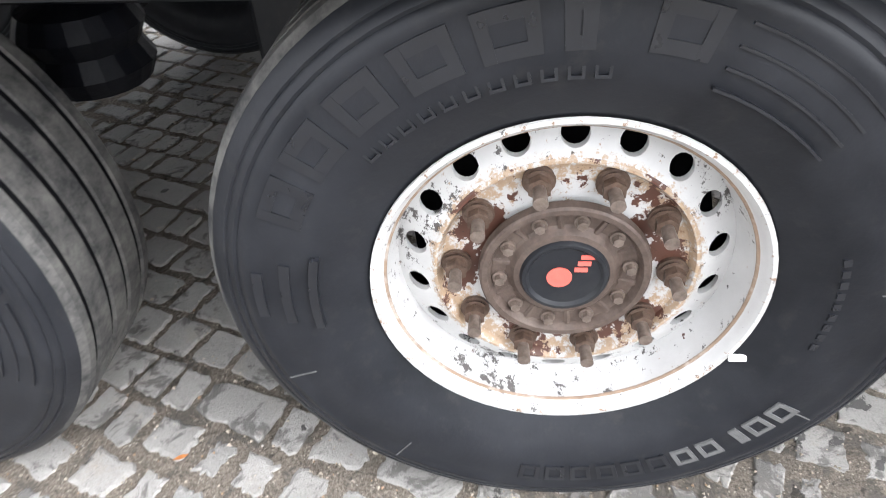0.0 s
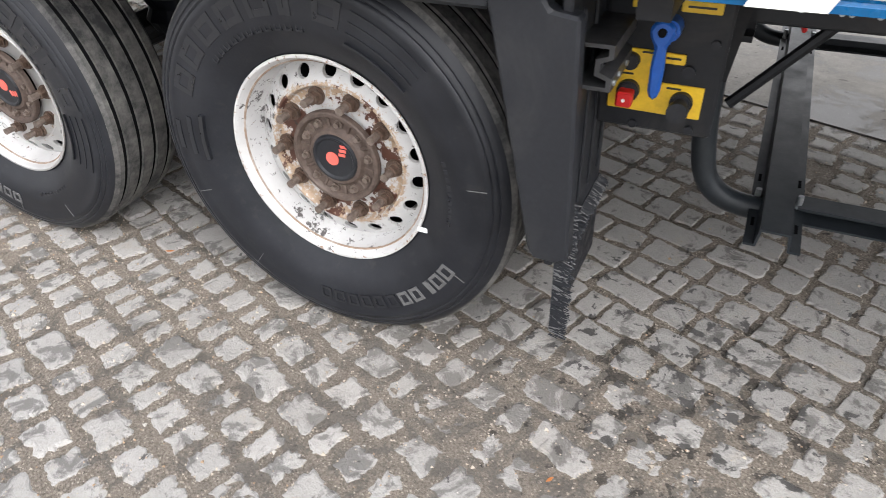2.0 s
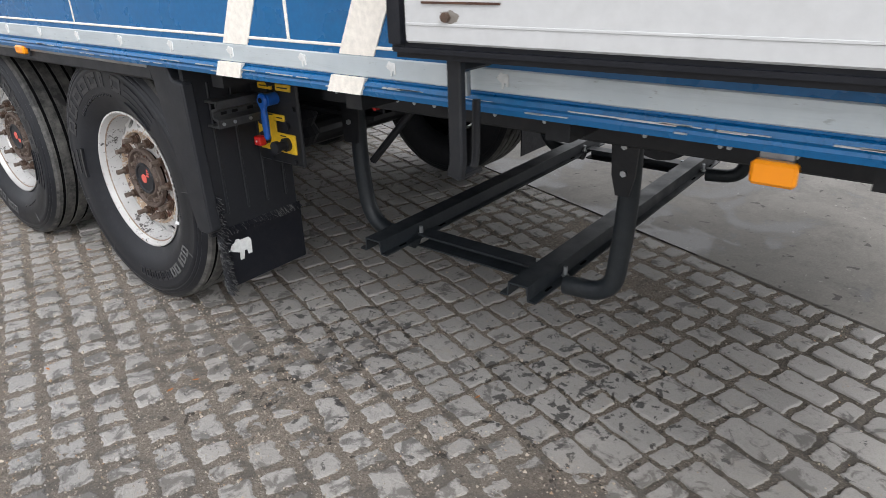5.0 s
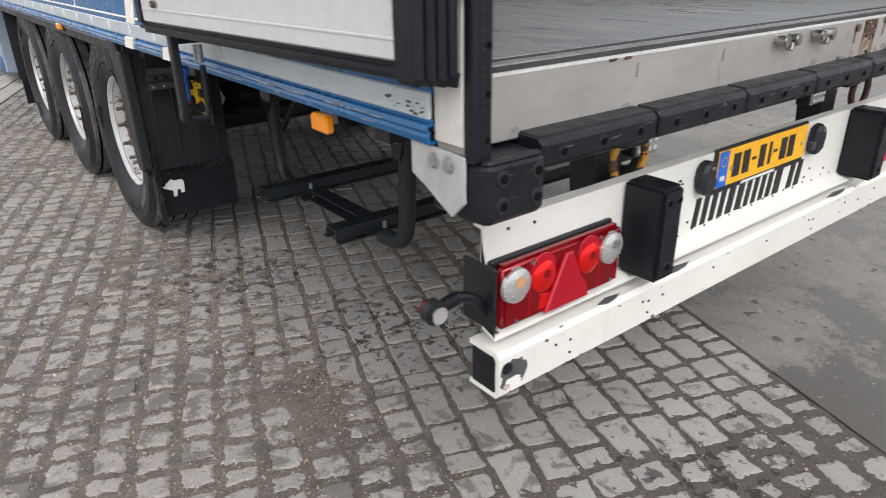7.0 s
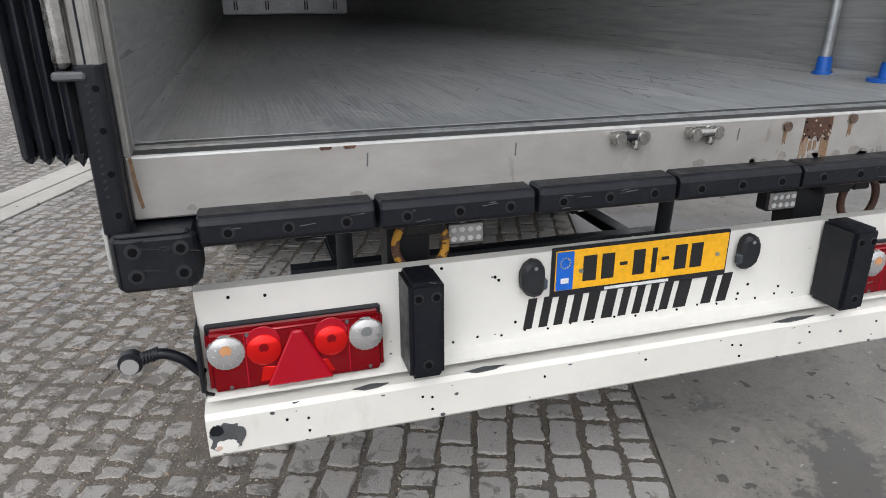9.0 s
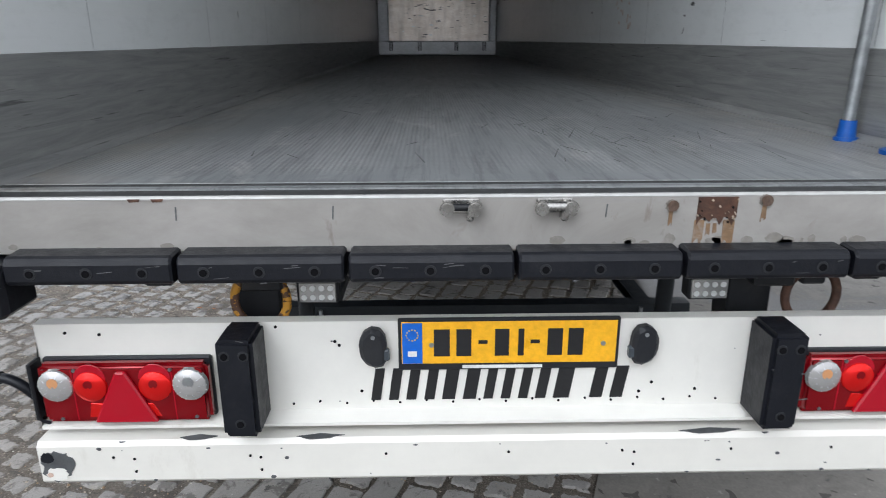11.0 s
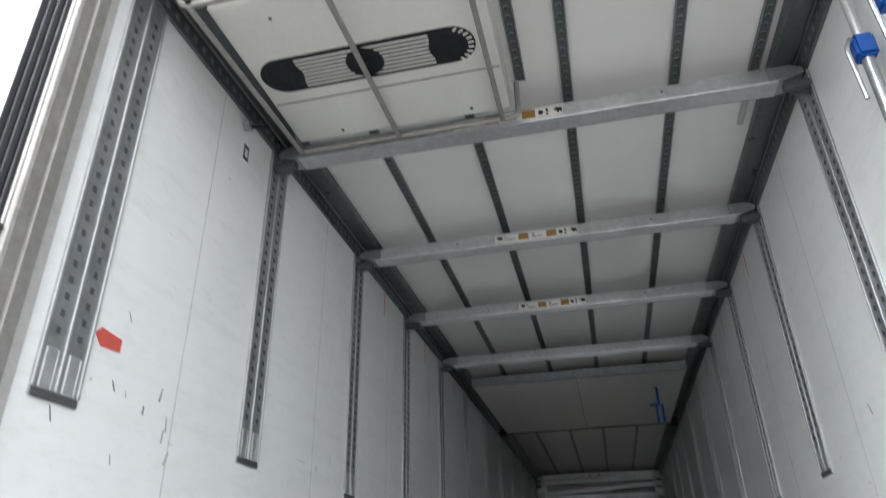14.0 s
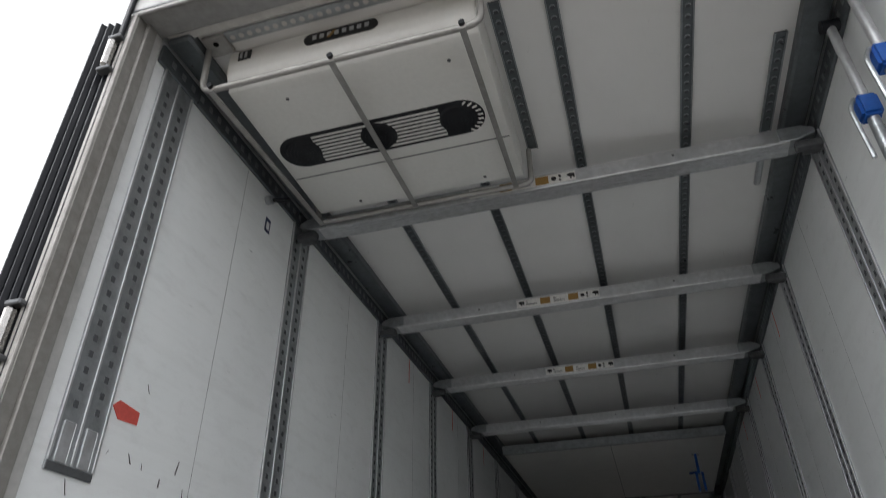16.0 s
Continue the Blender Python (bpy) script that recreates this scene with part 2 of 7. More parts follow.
def make_kick():
    k = Mat("kick_strip_grey", 0.5, 0.45)
    g = k.noise(14.0, 6, 0.7, None, (1, 0.15, 2.5), 0.6)
    c = k.mix(k.ramp(g, 0.35, 0.7), (0.27, 0.275, 0.272), (0.41, 0.412, 0.40))
    s = k.noise(30.0, 3, 0.6, None, (1, 0.08, 2.0), 0.8)
    c = k.mix(k.ramp(s, 0.64, 0.70, 0, 0.7), c, (0.07, 0.07, 0.07))
    return k.color(c).bump(g, 0.001).m


M["kick"] = make_kick()


def make_tray():
    """Barley-corn aluminium floor plate: small raised ribs, dusty and scuffed."""
    k = Mat("aluminium_tread_floor", 0.5, 0.5)
    big = k.noise(0.9, 6, 0.7, None, (1.0, 0.45, 1), 0.5)
    c = k.mix(k.ramp(big, 0.35, 0.68), (0.255, 0.268, 0.273), (0.405, 0.418, 0.418))
    s = k.noise(4.0, 6, 0.75, None, (1.0, 0.22, 1), 1.6)
    c = k.mix(k.ramp(s, 0.60, 0.68, 0, 0.55), c, (0.13, 0.13, 0.13))
    s4 = k.noise(30.0, 4, 0.75, None, (1.0, 0.06, 1), 0.5)
    c = k.mix(k.ramp(s4, 0.46, 0.66, 0, 0.65), c, (0.165, 0.167, 0.17))
    s5 = k.noise(9.0, 2, 0.5, None, (1.0, 0.35, 1), 3.0)
    line = k.math("ABSOLUTE", k.math("SUBTRACT", s5, 0.5), 0)
    few = k.ramp(k.noise(1.3, 3, 0.5), 0.50, 0.60)
    c = k.mix(k.math("MULTIPLY", k.ramp(line, 0.006, 0.002), k.math("MULTIPLY", few, 0.7)), c, (0.07, 0.07, 0.07))
    sep = k.n.new("ShaderNodeSeparateXYZ")
    k.l.new(k.pos, sep.inputs[0])
    side = k.ramp(k.math("ABSOLUTE", sep.outputs["X"], 0), 0.80, 1.20)
    dust = k.ramp(k.noise(5.0, 5, 0.7), 0.35, 0.65)
    c = k.mix(k.math("MULTIPLY", k.math("MULTIPLY", side, dust), 0.6), c, (0.44, 0.395, 0.33))
    s3 = k.noise(6.0, 5, 0.7, None, (1.0, 0.5, 1), 0.8)
    c = k.mix(k.ramp(s3, 0.58, 0.72, 0, 0.45), c, (0.60, 0.595, 0.57))
    k.color(c)
    w1 = k.n.new("ShaderNodeTexWave")
    w1.inputs["Scale"].default_value = 21.7
    w1.inputs["Distortion"].default_value = 0.0
    k.l.new(k.pos, w1.inputs["Vector"])
    w2 = k.n.new("ShaderNodeTexWave")
    w2.bands_direction = "Y"
    w2.inputs["Scale"].default_value = 15.0
    k.l.new(k.pos, w2.inputs["Vector"])
    rib = k.math("MULTIPLY", w1.outputs["Fac"], k.ramp(w2.outputs["Fac"], 0.05, 0.45, 0.35, 1.0))
    left = k.ramp(k.noise(1.6, 4, 0.6, None, (1.0, 0.5, 1)), 0.36, 0.56, 0.12, 1.0)
    end = k.ramp(sep.outputs["Y"], 0.16, 0.30)
    h = k.math("MULTIPLY", k.math("MULTIPLY", rib, left), end)
    k.color(k.mix(k.math("MULTIPLY", h, 0.30), c, (0.62, 0.615, 0.60)))
    k.rough(k.ramp(big, 0.3, 0.7, 0.44, 0.58))
    return k.bump(h, 0.003, 0.9).m


M["tray"] = make_tray()


def make_sill():
    k = Mat("stainless_sill", 0.45, 0.3)
    g = k.noise(3.0, 6, 0.7, None, (1, 1, 1.5), 0.5)
    c = k.mix(k.ramp(g, 0.35, 0.7), (0.30, 0.286, 0.265), (0.41, 0.393, 0.368))
    s = k.noise(16.0, 4, 0.7, None, (1.0, 1, 0.3), 0.6)
    c = k.mix(k.ramp(s, 0.64, 0.74, 0, 0.5), c, (0.16, 0.12, 0.09))
    k.color(c)
    k.rough(k.ramp(g, 0.3, 0.7, 0.3, 0.5))
    return k.bump(k.noise(40, 3, 0.5), 0.0006, 0.4).m


M["sill"] = make_sill()


def make_chipped(name, base, chip, amount, scale, rough=0.4):
    """Paint with chips and scratches down to a darker ground."""
    k = Mat(name, rough)
    g = k.noise(3.0, 6, 0.7)
    c = k.mix(k.ramp(g, 0.35, 0.7), tuple(x * 0.9 for x in base), base)
    d = k.noise(scale, 5, 0.65, None, None, 0.8)
    c = k.mix(k.ramp(d, amount, amount + 0.012), c, chip)
    v = k.noise(7.0, 6, 0.75, None, (1, 1, 0.35))
    c = k.mix(k.ramp(v, 0.62, 0.8, 0, 0.3), c, (0.30, 0.25, 0.18))
    return k.color(c).bump(k.noise(30, 3, 0.5), 0.0005, 0.3).m


M["cream_bumper"] = make_chipped("cream_bumper_paint", (0.74, 0.72, 0.66), (0.08, 0.075, 0.065), 0.745, 9.0)
M["tow_yellow"] = make_chipped("tow_ring_paint", (0.52, 0.25, 0.02), (0.075, 0.035, 0.02), 0.50, 22.0, 0.6)
M["cream_panel"] = make_chipped("cream_panel_paint", (0.77, 0.755, 0.70), (0.10, 0.09, 0.08), 0.79, 14.0)


def make_rim(name, bare, tan, chips):
    """White paint on steel: ochre specks towards the disc's edge, bare rusty patches near the hub, dark chips."""
    k = Mat(name, 0.42)
    g = k.noise(8.0, 5, 0.6, k.obj)
    c = k.mix(k.ramp(g, 0.3, 0.7), (0.46, 0.455, 0.445), (0.58, 0.575, 0.565))
    ln = k.n.new("ShaderNodeVectorMath")
    ln.operation = "LENGTH"
    k.l.new(k.obj, ln.inputs[0])
    rad = ln.outputs["Value"]
    ring = k.math("MULTIPLY", k.ramp(rad, 0.140, 0.182), k.ramp(rad, 0.222, 0.206))
    lip = k.math("MULTIPLY", k.ramp(rad, 0.287, 0.294), 0.10)
    sp = k.math("ADD", k.noise(70.0, 5, 0.75, k.obj), lip)
    c = k.mix(k.ramp(k.math("ADD", sp, k.math("MULTIPLY", ring, 0.17)), 0.60 + tan, 0.70 + tan, 0, 0.8), c, (0.34, 0.21, 0.10))
    c = k.mix(k.ramp(sp, 0.64 + tan * 0.5, 0.70 + tan * 0.5, 0, 0.8), c, (0.20, 0.11, 0.06))
    e = k.noise(11.0, 6, 0.72, k.obj)
    inner = k.ramp(rad, 0.200, 0.150, 0.0, 0.07)
    c = k.mix(k.ramp(k.math("ADD", e, inner), bare, bare + 0.012), c, (0.085, 0.036, 0.024))
    ch = k.noise(34.0, 6, 0.8, k.obj)
    where = k.ramp(k.noise(5.0, 3, 0.5, k.obj), 0.45, 0.65, 0.0, 0.07)
    c = k.mix(k.ramp(k.math("ADD", ch, where), chips, chips + 0.015, 0, 0.9), c, (0.035, 0.028, 0.024))
    k.color(c)
    return k.bump(k.math("ADD", sp, e), 0.0012, 0.5).m


M["rim_rusty"] = make_rim("rim_rusty_disc", 0.565, -0.03, 0.655)
M["rim_clean"] = make_rim("rim_silver_paint", 0.80, 0.13, 0.69)
M["rim_clean"].node_tree.nodes["Principled BSDF"].inputs["Metallic"].default_value = 0.55
M["rim_lip"] = make_rim("rim_lip_paint", 0.76, 0.07, 0.635)
M["stud_steel"] = worn("stud_steel", (0.20, 0.16, 0.135), (0.09, 0.06, 0.045), 0.42, 0.5, 80, 30, 0.7, 0.001, 0.3)
M["rust_hub"] = worn("rusty_hub_steel", (0.095, 0.068, 0.055), (0.18, 0.145, 0.12), 0.62, 0.2, 60, 12, 0.6, 0.0015, 0.3)
M["rust_nut"] = worn("rusty_nut_steel", (0.12, 0.08, 0.06), (0.26, 0.21, 0.175), 0.42, 0.45, 80, 20, 0.6, 0.001, 0.35)
M["rust_patch"] = worn("rust_patch", (0.060, 0.027, 0.016), (0.17, 0.09, 0.05), 0.75, 0, 60, 26, 0.7, 0.0015, 0.4)


def make_tyre():
    k = Mat("tyre_rubber", 0.55)
    g = k.noise(5.0, 6, 0.7, k.obj)
    c = k.mix(k.ramp(g, 0.35, 0.7), (0.0085, 0.0095, 0.0125), (0.020, 0.0215, 0.026))
    d = k.noise(24.0, 5, 0.7, k.obj)
    c = k.mix(k.ramp(d, 0.55, 0.75, 0, 0.3), c, (0.05, 0.048, 0.045))
    k.color(c)
    k.rough(k.ramp(g, 0.3, 0.7, 0.36, 0.52))
    k.b.inputs["Specular IOR Level"].default_value = 0.32
    return k.bump(k.noise(120, 4, 0.6, k.obj), 0.0008, 0.4).m


M["tyre"] = make_tyre()


def make_tread():
    k = Mat("tyre_tread_dusty", 0.75)
    g = k.noise(12.0, 6, 0.75, k.obj)
    c = k.mix(k.ramp(g, 0.38, 0.66), (0.026, 0.026, 0.027), (0.14, 0.134, 0.124))
    k.color(c)
    return k.bump(g, 0.002, 0.5).m


M["tread"] = make_tread()


def spill(k):
    """Black oily drops: clusters of small round blots beside the wheels and at the rear, and a few strays."""
    o = k.noise(19.0, 5, 0.62, None, None, 0.4)
    lift = 0.0
    for c, r in (((-1.0, 1.95, 0), 0.75), ((-0.7, 1.1, 0), 0.7), ((-0.5, -0.3, 0), 0.5)):
        d = k.n.new("ShaderNodeVectorMath")
        d.operation = "DISTANCE"
        k.l.new(k.pos, d.inputs[0])
        d.inputs[1].default_value = c
        n = k.ramp(d.outputs["Value"], r * 0.2, r, 0.125, 0.0)
        lift = k.math("MAXIMUM", n, lift)
    return k.ramp(k.math("ADD", o, lift), 0.665, 0.69)


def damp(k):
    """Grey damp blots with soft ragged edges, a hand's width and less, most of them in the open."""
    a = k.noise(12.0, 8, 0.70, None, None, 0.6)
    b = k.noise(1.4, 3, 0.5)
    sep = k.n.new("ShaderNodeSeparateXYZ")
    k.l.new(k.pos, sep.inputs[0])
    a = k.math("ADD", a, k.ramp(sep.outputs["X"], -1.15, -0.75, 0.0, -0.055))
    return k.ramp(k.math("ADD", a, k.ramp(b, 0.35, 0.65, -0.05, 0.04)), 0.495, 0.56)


def make_paver():
    """Worn grey concrete paving stones with grit, pits, dark stains and oily drops."""
    k = Mat("paving_stone", 0.8)
    c = k.mix(k.rnd, (0.285, 0.273, 0.256), (0.42, 0.400, 0.372))
    c2 = k.mix(k.isl, (0.27, 0.259, 0.246), (0.41, 0.390, 0.360))
    c = k.mix(0.5, c, c2)
    g = k.noise(240.0, 4, 0.8)
    c = k.mix(k.ramp(g, 0.36, 0.70, 0, 0.4), c, (0.44, 0.427, 0.405))
    c = k.mix(k.ramp(g, 0.50, 0.30, 0, 0.4), c, (0.15, 0.145, 0.136))
    m = k.noise(60.0, 4, 0.7)
    c = k.mix(k.ramp(m, 0.55, 0.68, 0, 0.3), c, (0.19, 0.18, 0.166))
    tan = k.noise(11.0, 5, 0.7)
    c = k.mix(k.ramp(tan, 0.55, 0.72, 0, 0.5), c, (0.37, 0.325, 0.262))
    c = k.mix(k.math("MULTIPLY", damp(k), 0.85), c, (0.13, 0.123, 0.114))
    e = k.noise(1.1, 5, 0.65)
    c = k.mix(k.ramp(e, 0.52, 0.70, 0, 0.3), c, (0.18, 0.17, 0.155))
    wet = spill(k)
    c = k.mix(k.math("MULTIPLY", wet, 0.88), c, (0.028, 0.026, 0.023))
    b = k.noise(0.45, 4, 0.6)
    c = k.mix(k.ramp(b, 0.5, 0.7, 0, 0.3), c, (0.25, 0.205, 0.16))
    k.color(c)
    k.rough(k.ramp(wet, 0, 1, 0.82, 0.45))
    return k.bump(k.noise(110.0, 5, 0.75), 0.006, 0.9).m


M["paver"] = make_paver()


def make_sand():
    """Gritty brown joint soil full of small stones, damp in places, darker towards the rear, with one reddish heap."""
    k = Mat("joint_sand", 0.95)
    g = k.noise(150.0, 4, 0.85)
    c = k.mix(k.ramp(g, 0.36, 0.64), (0.100, 0.084, 0.068), (0.36, 0.308, 0.25))
    v = k.n.new("ShaderNodeTexVoronoi")
    v.inputs["Scale"].default_value = 130.0
    k.l.new(k.pos, v.inputs["Vector"])
    pick = k.noise(37.0, 2, 0.5)
    peb = k.math("MULTIPLY", k.ramp(v.outputs["Distance"], 0.32, 0.22), k.ramp(pick, 0.50, 0.56))
    c = k.mix(k.math("MULTIPLY", peb, 0.85), c, (0.56, 0.50, 0.41))
    b = k.noise(6.0, 5, 0.65)
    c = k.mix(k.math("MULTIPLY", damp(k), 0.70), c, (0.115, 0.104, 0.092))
    w = k.noise(0.42, 4, 0.6)
    c = k.mix(k.ramp(w, 0.46, 0.60, 0, 0.4), c, (0.16, 0.143, 0.124))
    d = k.n.new("ShaderNodeVectorMath")
    d.operation = "DISTANCE"
    k.l.new(k.pos, d.inputs[0])
    d.inputs[1].default_value = (-1.2, 0.82, 0)
    c = k.mix(k.ramp(k.math("ADD", d.outputs["Value"], k.math("MULTIPLY", b, 0.25)), 0.18, 0.36, 0.28, 0.0), c, (0.15, 0.118, 0.095))
    sep = k.n.new("ShaderNodeSeparateXYZ")
    k.l.new(k.pos, sep.inputs[0])
    rear = k.ramp(k.math("ADD", sep.outputs["Y"], k.math("MULTIPLY", w, 1.2)), 0.7, 1.5, 0.62, 0.0)
    c = k.mix(rear, c, (0.060, 0.054, 0.047))
    c = k.mix(k.math("MULTIPLY", spill(k), 0.7), c, (0.025, 0.023, 0.02))
    k.color(c)
    return k.bump(g, 0.010, 1.0).m


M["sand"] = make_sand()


def make_grit():
    k = Mat("grit", 0.85)
    c = k.mix(k.ramp(k.isl, 0.0, 0.6), (0.16, 0.135, 0.105), (0.46, 0.40, 0.32))
    c = k.mix(k.ramp(k.isl, 0.86, 0.88), c, (0.36, 0.25, 0.16))
    c = k.mix(k.ramp(k.isl, 0.975, 0.98), c, (0.52, 0.49, 0.44))
    return k.color(c).m


M["grit"] = make_grit()


def make_far_ground():
    """The yard beyond: paving seen from afar, sandy and uneven in tone."""
    k = Mat("yard_paving_far", 0.85)
    mp = k.n.new("ShaderNodeMapping")
    mp.inputs["Rotation"].default_value = (0, 0, radians(70))
    k.l.new(k.pos, mp.inputs["Vector"])
    t = k.n.new("ShaderNodeTexBrick")
    t.inputs["Scale"].default_value = 1.0
    t.inputs["Brick Width"].default_value = 0.19
    t.inputs["Row Height"].default_value = 0.128
    t.inputs["Mortar Size"].default_value = 0.015
    t.inputs["Color1"].default_value = (0.245, 0.236, 0.222, 1)
    t.inputs["Color2"].default_value = (0.18, 0.173, 0.162, 1)
    t.inputs["Mortar"].default_value = (0.085, 0.072, 0.06, 1)
    k.l.new(mp.outputs[0], t.inputs["Vector"])
    b = k.noise(0.35, 5, 0.65)
    c = k.mix(k.ramp(b, 0.42, 0.66, 0, 0.65), t.outputs["Color"], (0.24, 0.20, 0.155))
    d = k.noise(3.0, 5, 0.7)
    c = k.mix(k.ramp(d, 0.5, 0.7, 0, 0.4), c, (0.17, 0.16, 0.145))
    return k.color(c).bump(k.noise(30, 4, 0.7), 0.006, 0.5).m


M["far_ground"] = make_far_ground()


def make_concrete(name, lo, hi, wet):
    k = Mat(name, 0.8)
    g = k.noise(2.0, 6, 0.7)
    c = k.mix(k.ramp(g, 0.35, 0.7), lo, hi)
    f = k.noise(120.0, 4, 0.7)
    c = k.mix(k.ramp(f, 0.3, 0.75, 0, 0.35), c, (0.36, 0.34, 0.305))
    o = k.noise(1.9, 7, 0.72, None, None, 0.5)
    big = k.ramp(k.noise(0.45, 2, 0.5), 0.40, 0.62, -0.10, 0.05)
    o = k.math("ADD", o, big)
    fine = k.noise(38.0, 4, 0.7)
    o = k.math("ADD", o, k.ramp(fine, 0.3, 0.7, -0.045, 0.045))
    w = k.ramp(o, wet, wet + 0.035)
    damp = k.ramp(o, wet - 0.12, wet, 0, 0.35)
    c = k.mix(damp, c, (0.085, 0.078, 0.068))
    c = k.mix(k.math("MULTIPLY", w, 0.85), c, (0.05, 0.046, 0.04))
    sp = k.noise(14.0, 3, 0.5, None, None, 0.6)
    c = k.mix(k.ramp(sp, 0.66, 0.68, 0, 0.8), c, (0.05, 0.046, 0.04))
    pale = k.noise(30.0, 3, 0.6, None, (1, 1.3, 1))
    c = k.mix(k.ramp(pale, 0.69, 0.71, 0, 0.5), c, (0.42, 0.40, 0.37))
    k.color(c)
    k.rough(k.ramp(w, 0, 1, 0.82, 0.4))
    return k.bump(f, 0.002, 0.5).m


M["concrete"] = make_concrete("concrete_slab", (0.145, 0.136, 0.121), (0.205, 0.191, 0.17), 0.465)
M["gutter"] = make_concrete("gutter_concrete", (0.40, 0.375, 0.33), (0.52, 0.485, 0.43), 0.72)


def make_endwall():
    k = Mat("bulkhead_worn_reflections", 0.3, 0.9)
    g = k.noise(4.0, 6, 0.7, None, (1, 1, 2))
    c = k.mix(k.ramp(g, 0.35, 0.7), (0.70, 0.61, 0.53), (0.90, 0.84, 0.77))
    # upright bright and dark reflection streaks, painted into the colour
    v = k.noise(5.0, 4, 0.6, None, (1.2, 1, 0.22))
    c = k.mix(k.ramp(v, 0.45, 0.65, 0, 0.55), c, (0.40, 0.345, 0.30))
    s = k.noise(15.0, 4, 0.7, None, (0.6, 1, 2.2))
    c = k.mix(k.ramp(s, 0.64, 0.69, 0, 0.85), c, (0.08, 0.07, 0.06))
    k.color(c)
    return k.bump(k.noise(3.0, 2, 0.4), 0.0008, 0.3).m


M["endwall"] = make_endwall()


def make_scuff():
    """Silver grey scuff strip with fine ribs along its length, dulled in places."""
    k = Mat("scuff_strip_silver", 0.42, 0.3)
    w = k.n.new("ShaderNodeTexWave")
    w.bands_direction = "Z"
    w.inputs["Scale"].default_value = 48.0
    w.inputs["Distortion"].default_value = 0.6
    k.l.new(k.pos, w.inputs["Vector"])
    g = k.noise(3.0, 6, 0.7)
    c = k.mix(k.ramp(g, 0.35, 0.7), (0.50, 0.555, 0.585), (0.60, 0.65, 0.67))
    f = k.noise(9.0, 6, 0.75, None, (1, 0.25, 3.0), 0.5)
    c = k.mix(k.ramp(f, 0.52, 0.74, 0, 0.5), c, (0.33, 0.36, 0.37))
    d = k.noise(70.0, 3, 0.6, None, (1, 0.5, 1.5))
    c = k.mix(k.ramp(d, 0.66, 0.72, 0, 0.5), c, (0.22, 0.23, 0.23))
    k.color(c)
    return k.bump(w.outputs["Fac"], 0.0005, 0.14).m


M["scuff"] = make_scuff()


def make_lens(name, col, rough=0.08):
    k = Mat(name, rough)
    k.color(col)
    k.b.inputs["Transmission Weight"].default_value = 0.0
    k.b.inputs["IOR"].default_value = 1.5
    k.b.inputs["Coat Weight"].default_value = 0.25
    k.b.inputs["Specular IOR Level"].default_value = 0.35
    g = k.noise(40, 2, 0.5)
    return k.bump(g, 0.0006, 0.2).m


M["red_lens"] = make_lens("red_lens", (0.22, 0.002, 0.006), 0.14)
M["red_lens_bright"] = make_lens("red_lens_bright", (0.85, 0.012, 0.010), 0.16)
M["red_lens_bright"].node_tree.nodes["Principled BSDF"].inputs["Metallic"].default_value = 0.6
M["red_lens"].node_tree.nodes["Principled BSDF"].inputs["Metallic"].default_value = 0.35
M["red_crimson"] = make_lens("red_crimson_reflector", (0.36, 0.003, 0.014), 0.2)
M["bulb_amber"] = make_lens("bulb_amber", (0.55, 0.27, 0.12), 0.3)
M["amber_lens"] = make_lens("amber_lens", (0.90, 0.30, 0.01))
M["clear_lens"] = make_lens("clear_lens", (0.52, 0.51, 0.50), 0.12)
M["clear_lens"].node_tree.nodes["Principled BSDF"].inputs["Metallic"].default_value = 0.55

# ---- mesh helpers ----
def finish(bm, name, smooth=False):
    bmesh.ops.recalc_face_normals(bm, faces=bm.faces)
    me = bpy.data.meshes.new(name)
    bm.to_mesh(me)
    bm.free()
    if smooth:
        me.polygons.foreach_set("use_smooth", [True] * len(me.polygons))
        me.set_sharp_from_angle(angle=radians(38))
    return me


def part(name, bm, material, parent=None, label="", smooth=False):
    """One mesh object under a thing or under a part."""
    me = bm if isinstance(bm, bpy.types.Mesh) else finish(bm, name, smooth)
    if not me.materials:
        me.materials.append(material)
    ob = new(name, me)
    if parent is not None:
        ob.parent = parent
    if label:
        ob["label"] = label
    return ob


def thing(name, label, category, m=None, group="", kind=""):
    ob = new(name)
    if m is not None:
        ob.matrix_world = m
    return tagged(ob, label, category, group, kind)


def box(x0, x1, y0, y1, z0, z1, bev=0.0, bm=None, seg=1):
    bm = bm or bmesh.new()
    sub = bmesh.new()
    r = bmesh.ops.create_cube(sub, size=1.0)
    for v in sub.verts:
        v.co = Vector((x0 + (v.co.x + 0.5) * (x1 - x0), y0 + (v.co.y + 0.5) * (y1 - y0), z0 + (v.co.z + 0.5) * (z1 - z0)))
    if bev:
        bmesh.ops.bevel(sub, geom=list(sub.edges), offset=bev, segments=seg, affect="EDGES")
    return join(bm, sub)


def join(bm, sub):
    me = bpy.data.meshes.new("tmp")
    sub.to_mesh(me)
    sub.free()
    bm.from_mesh(me)
    bpy.data.meshes.remove(me)
    return bm


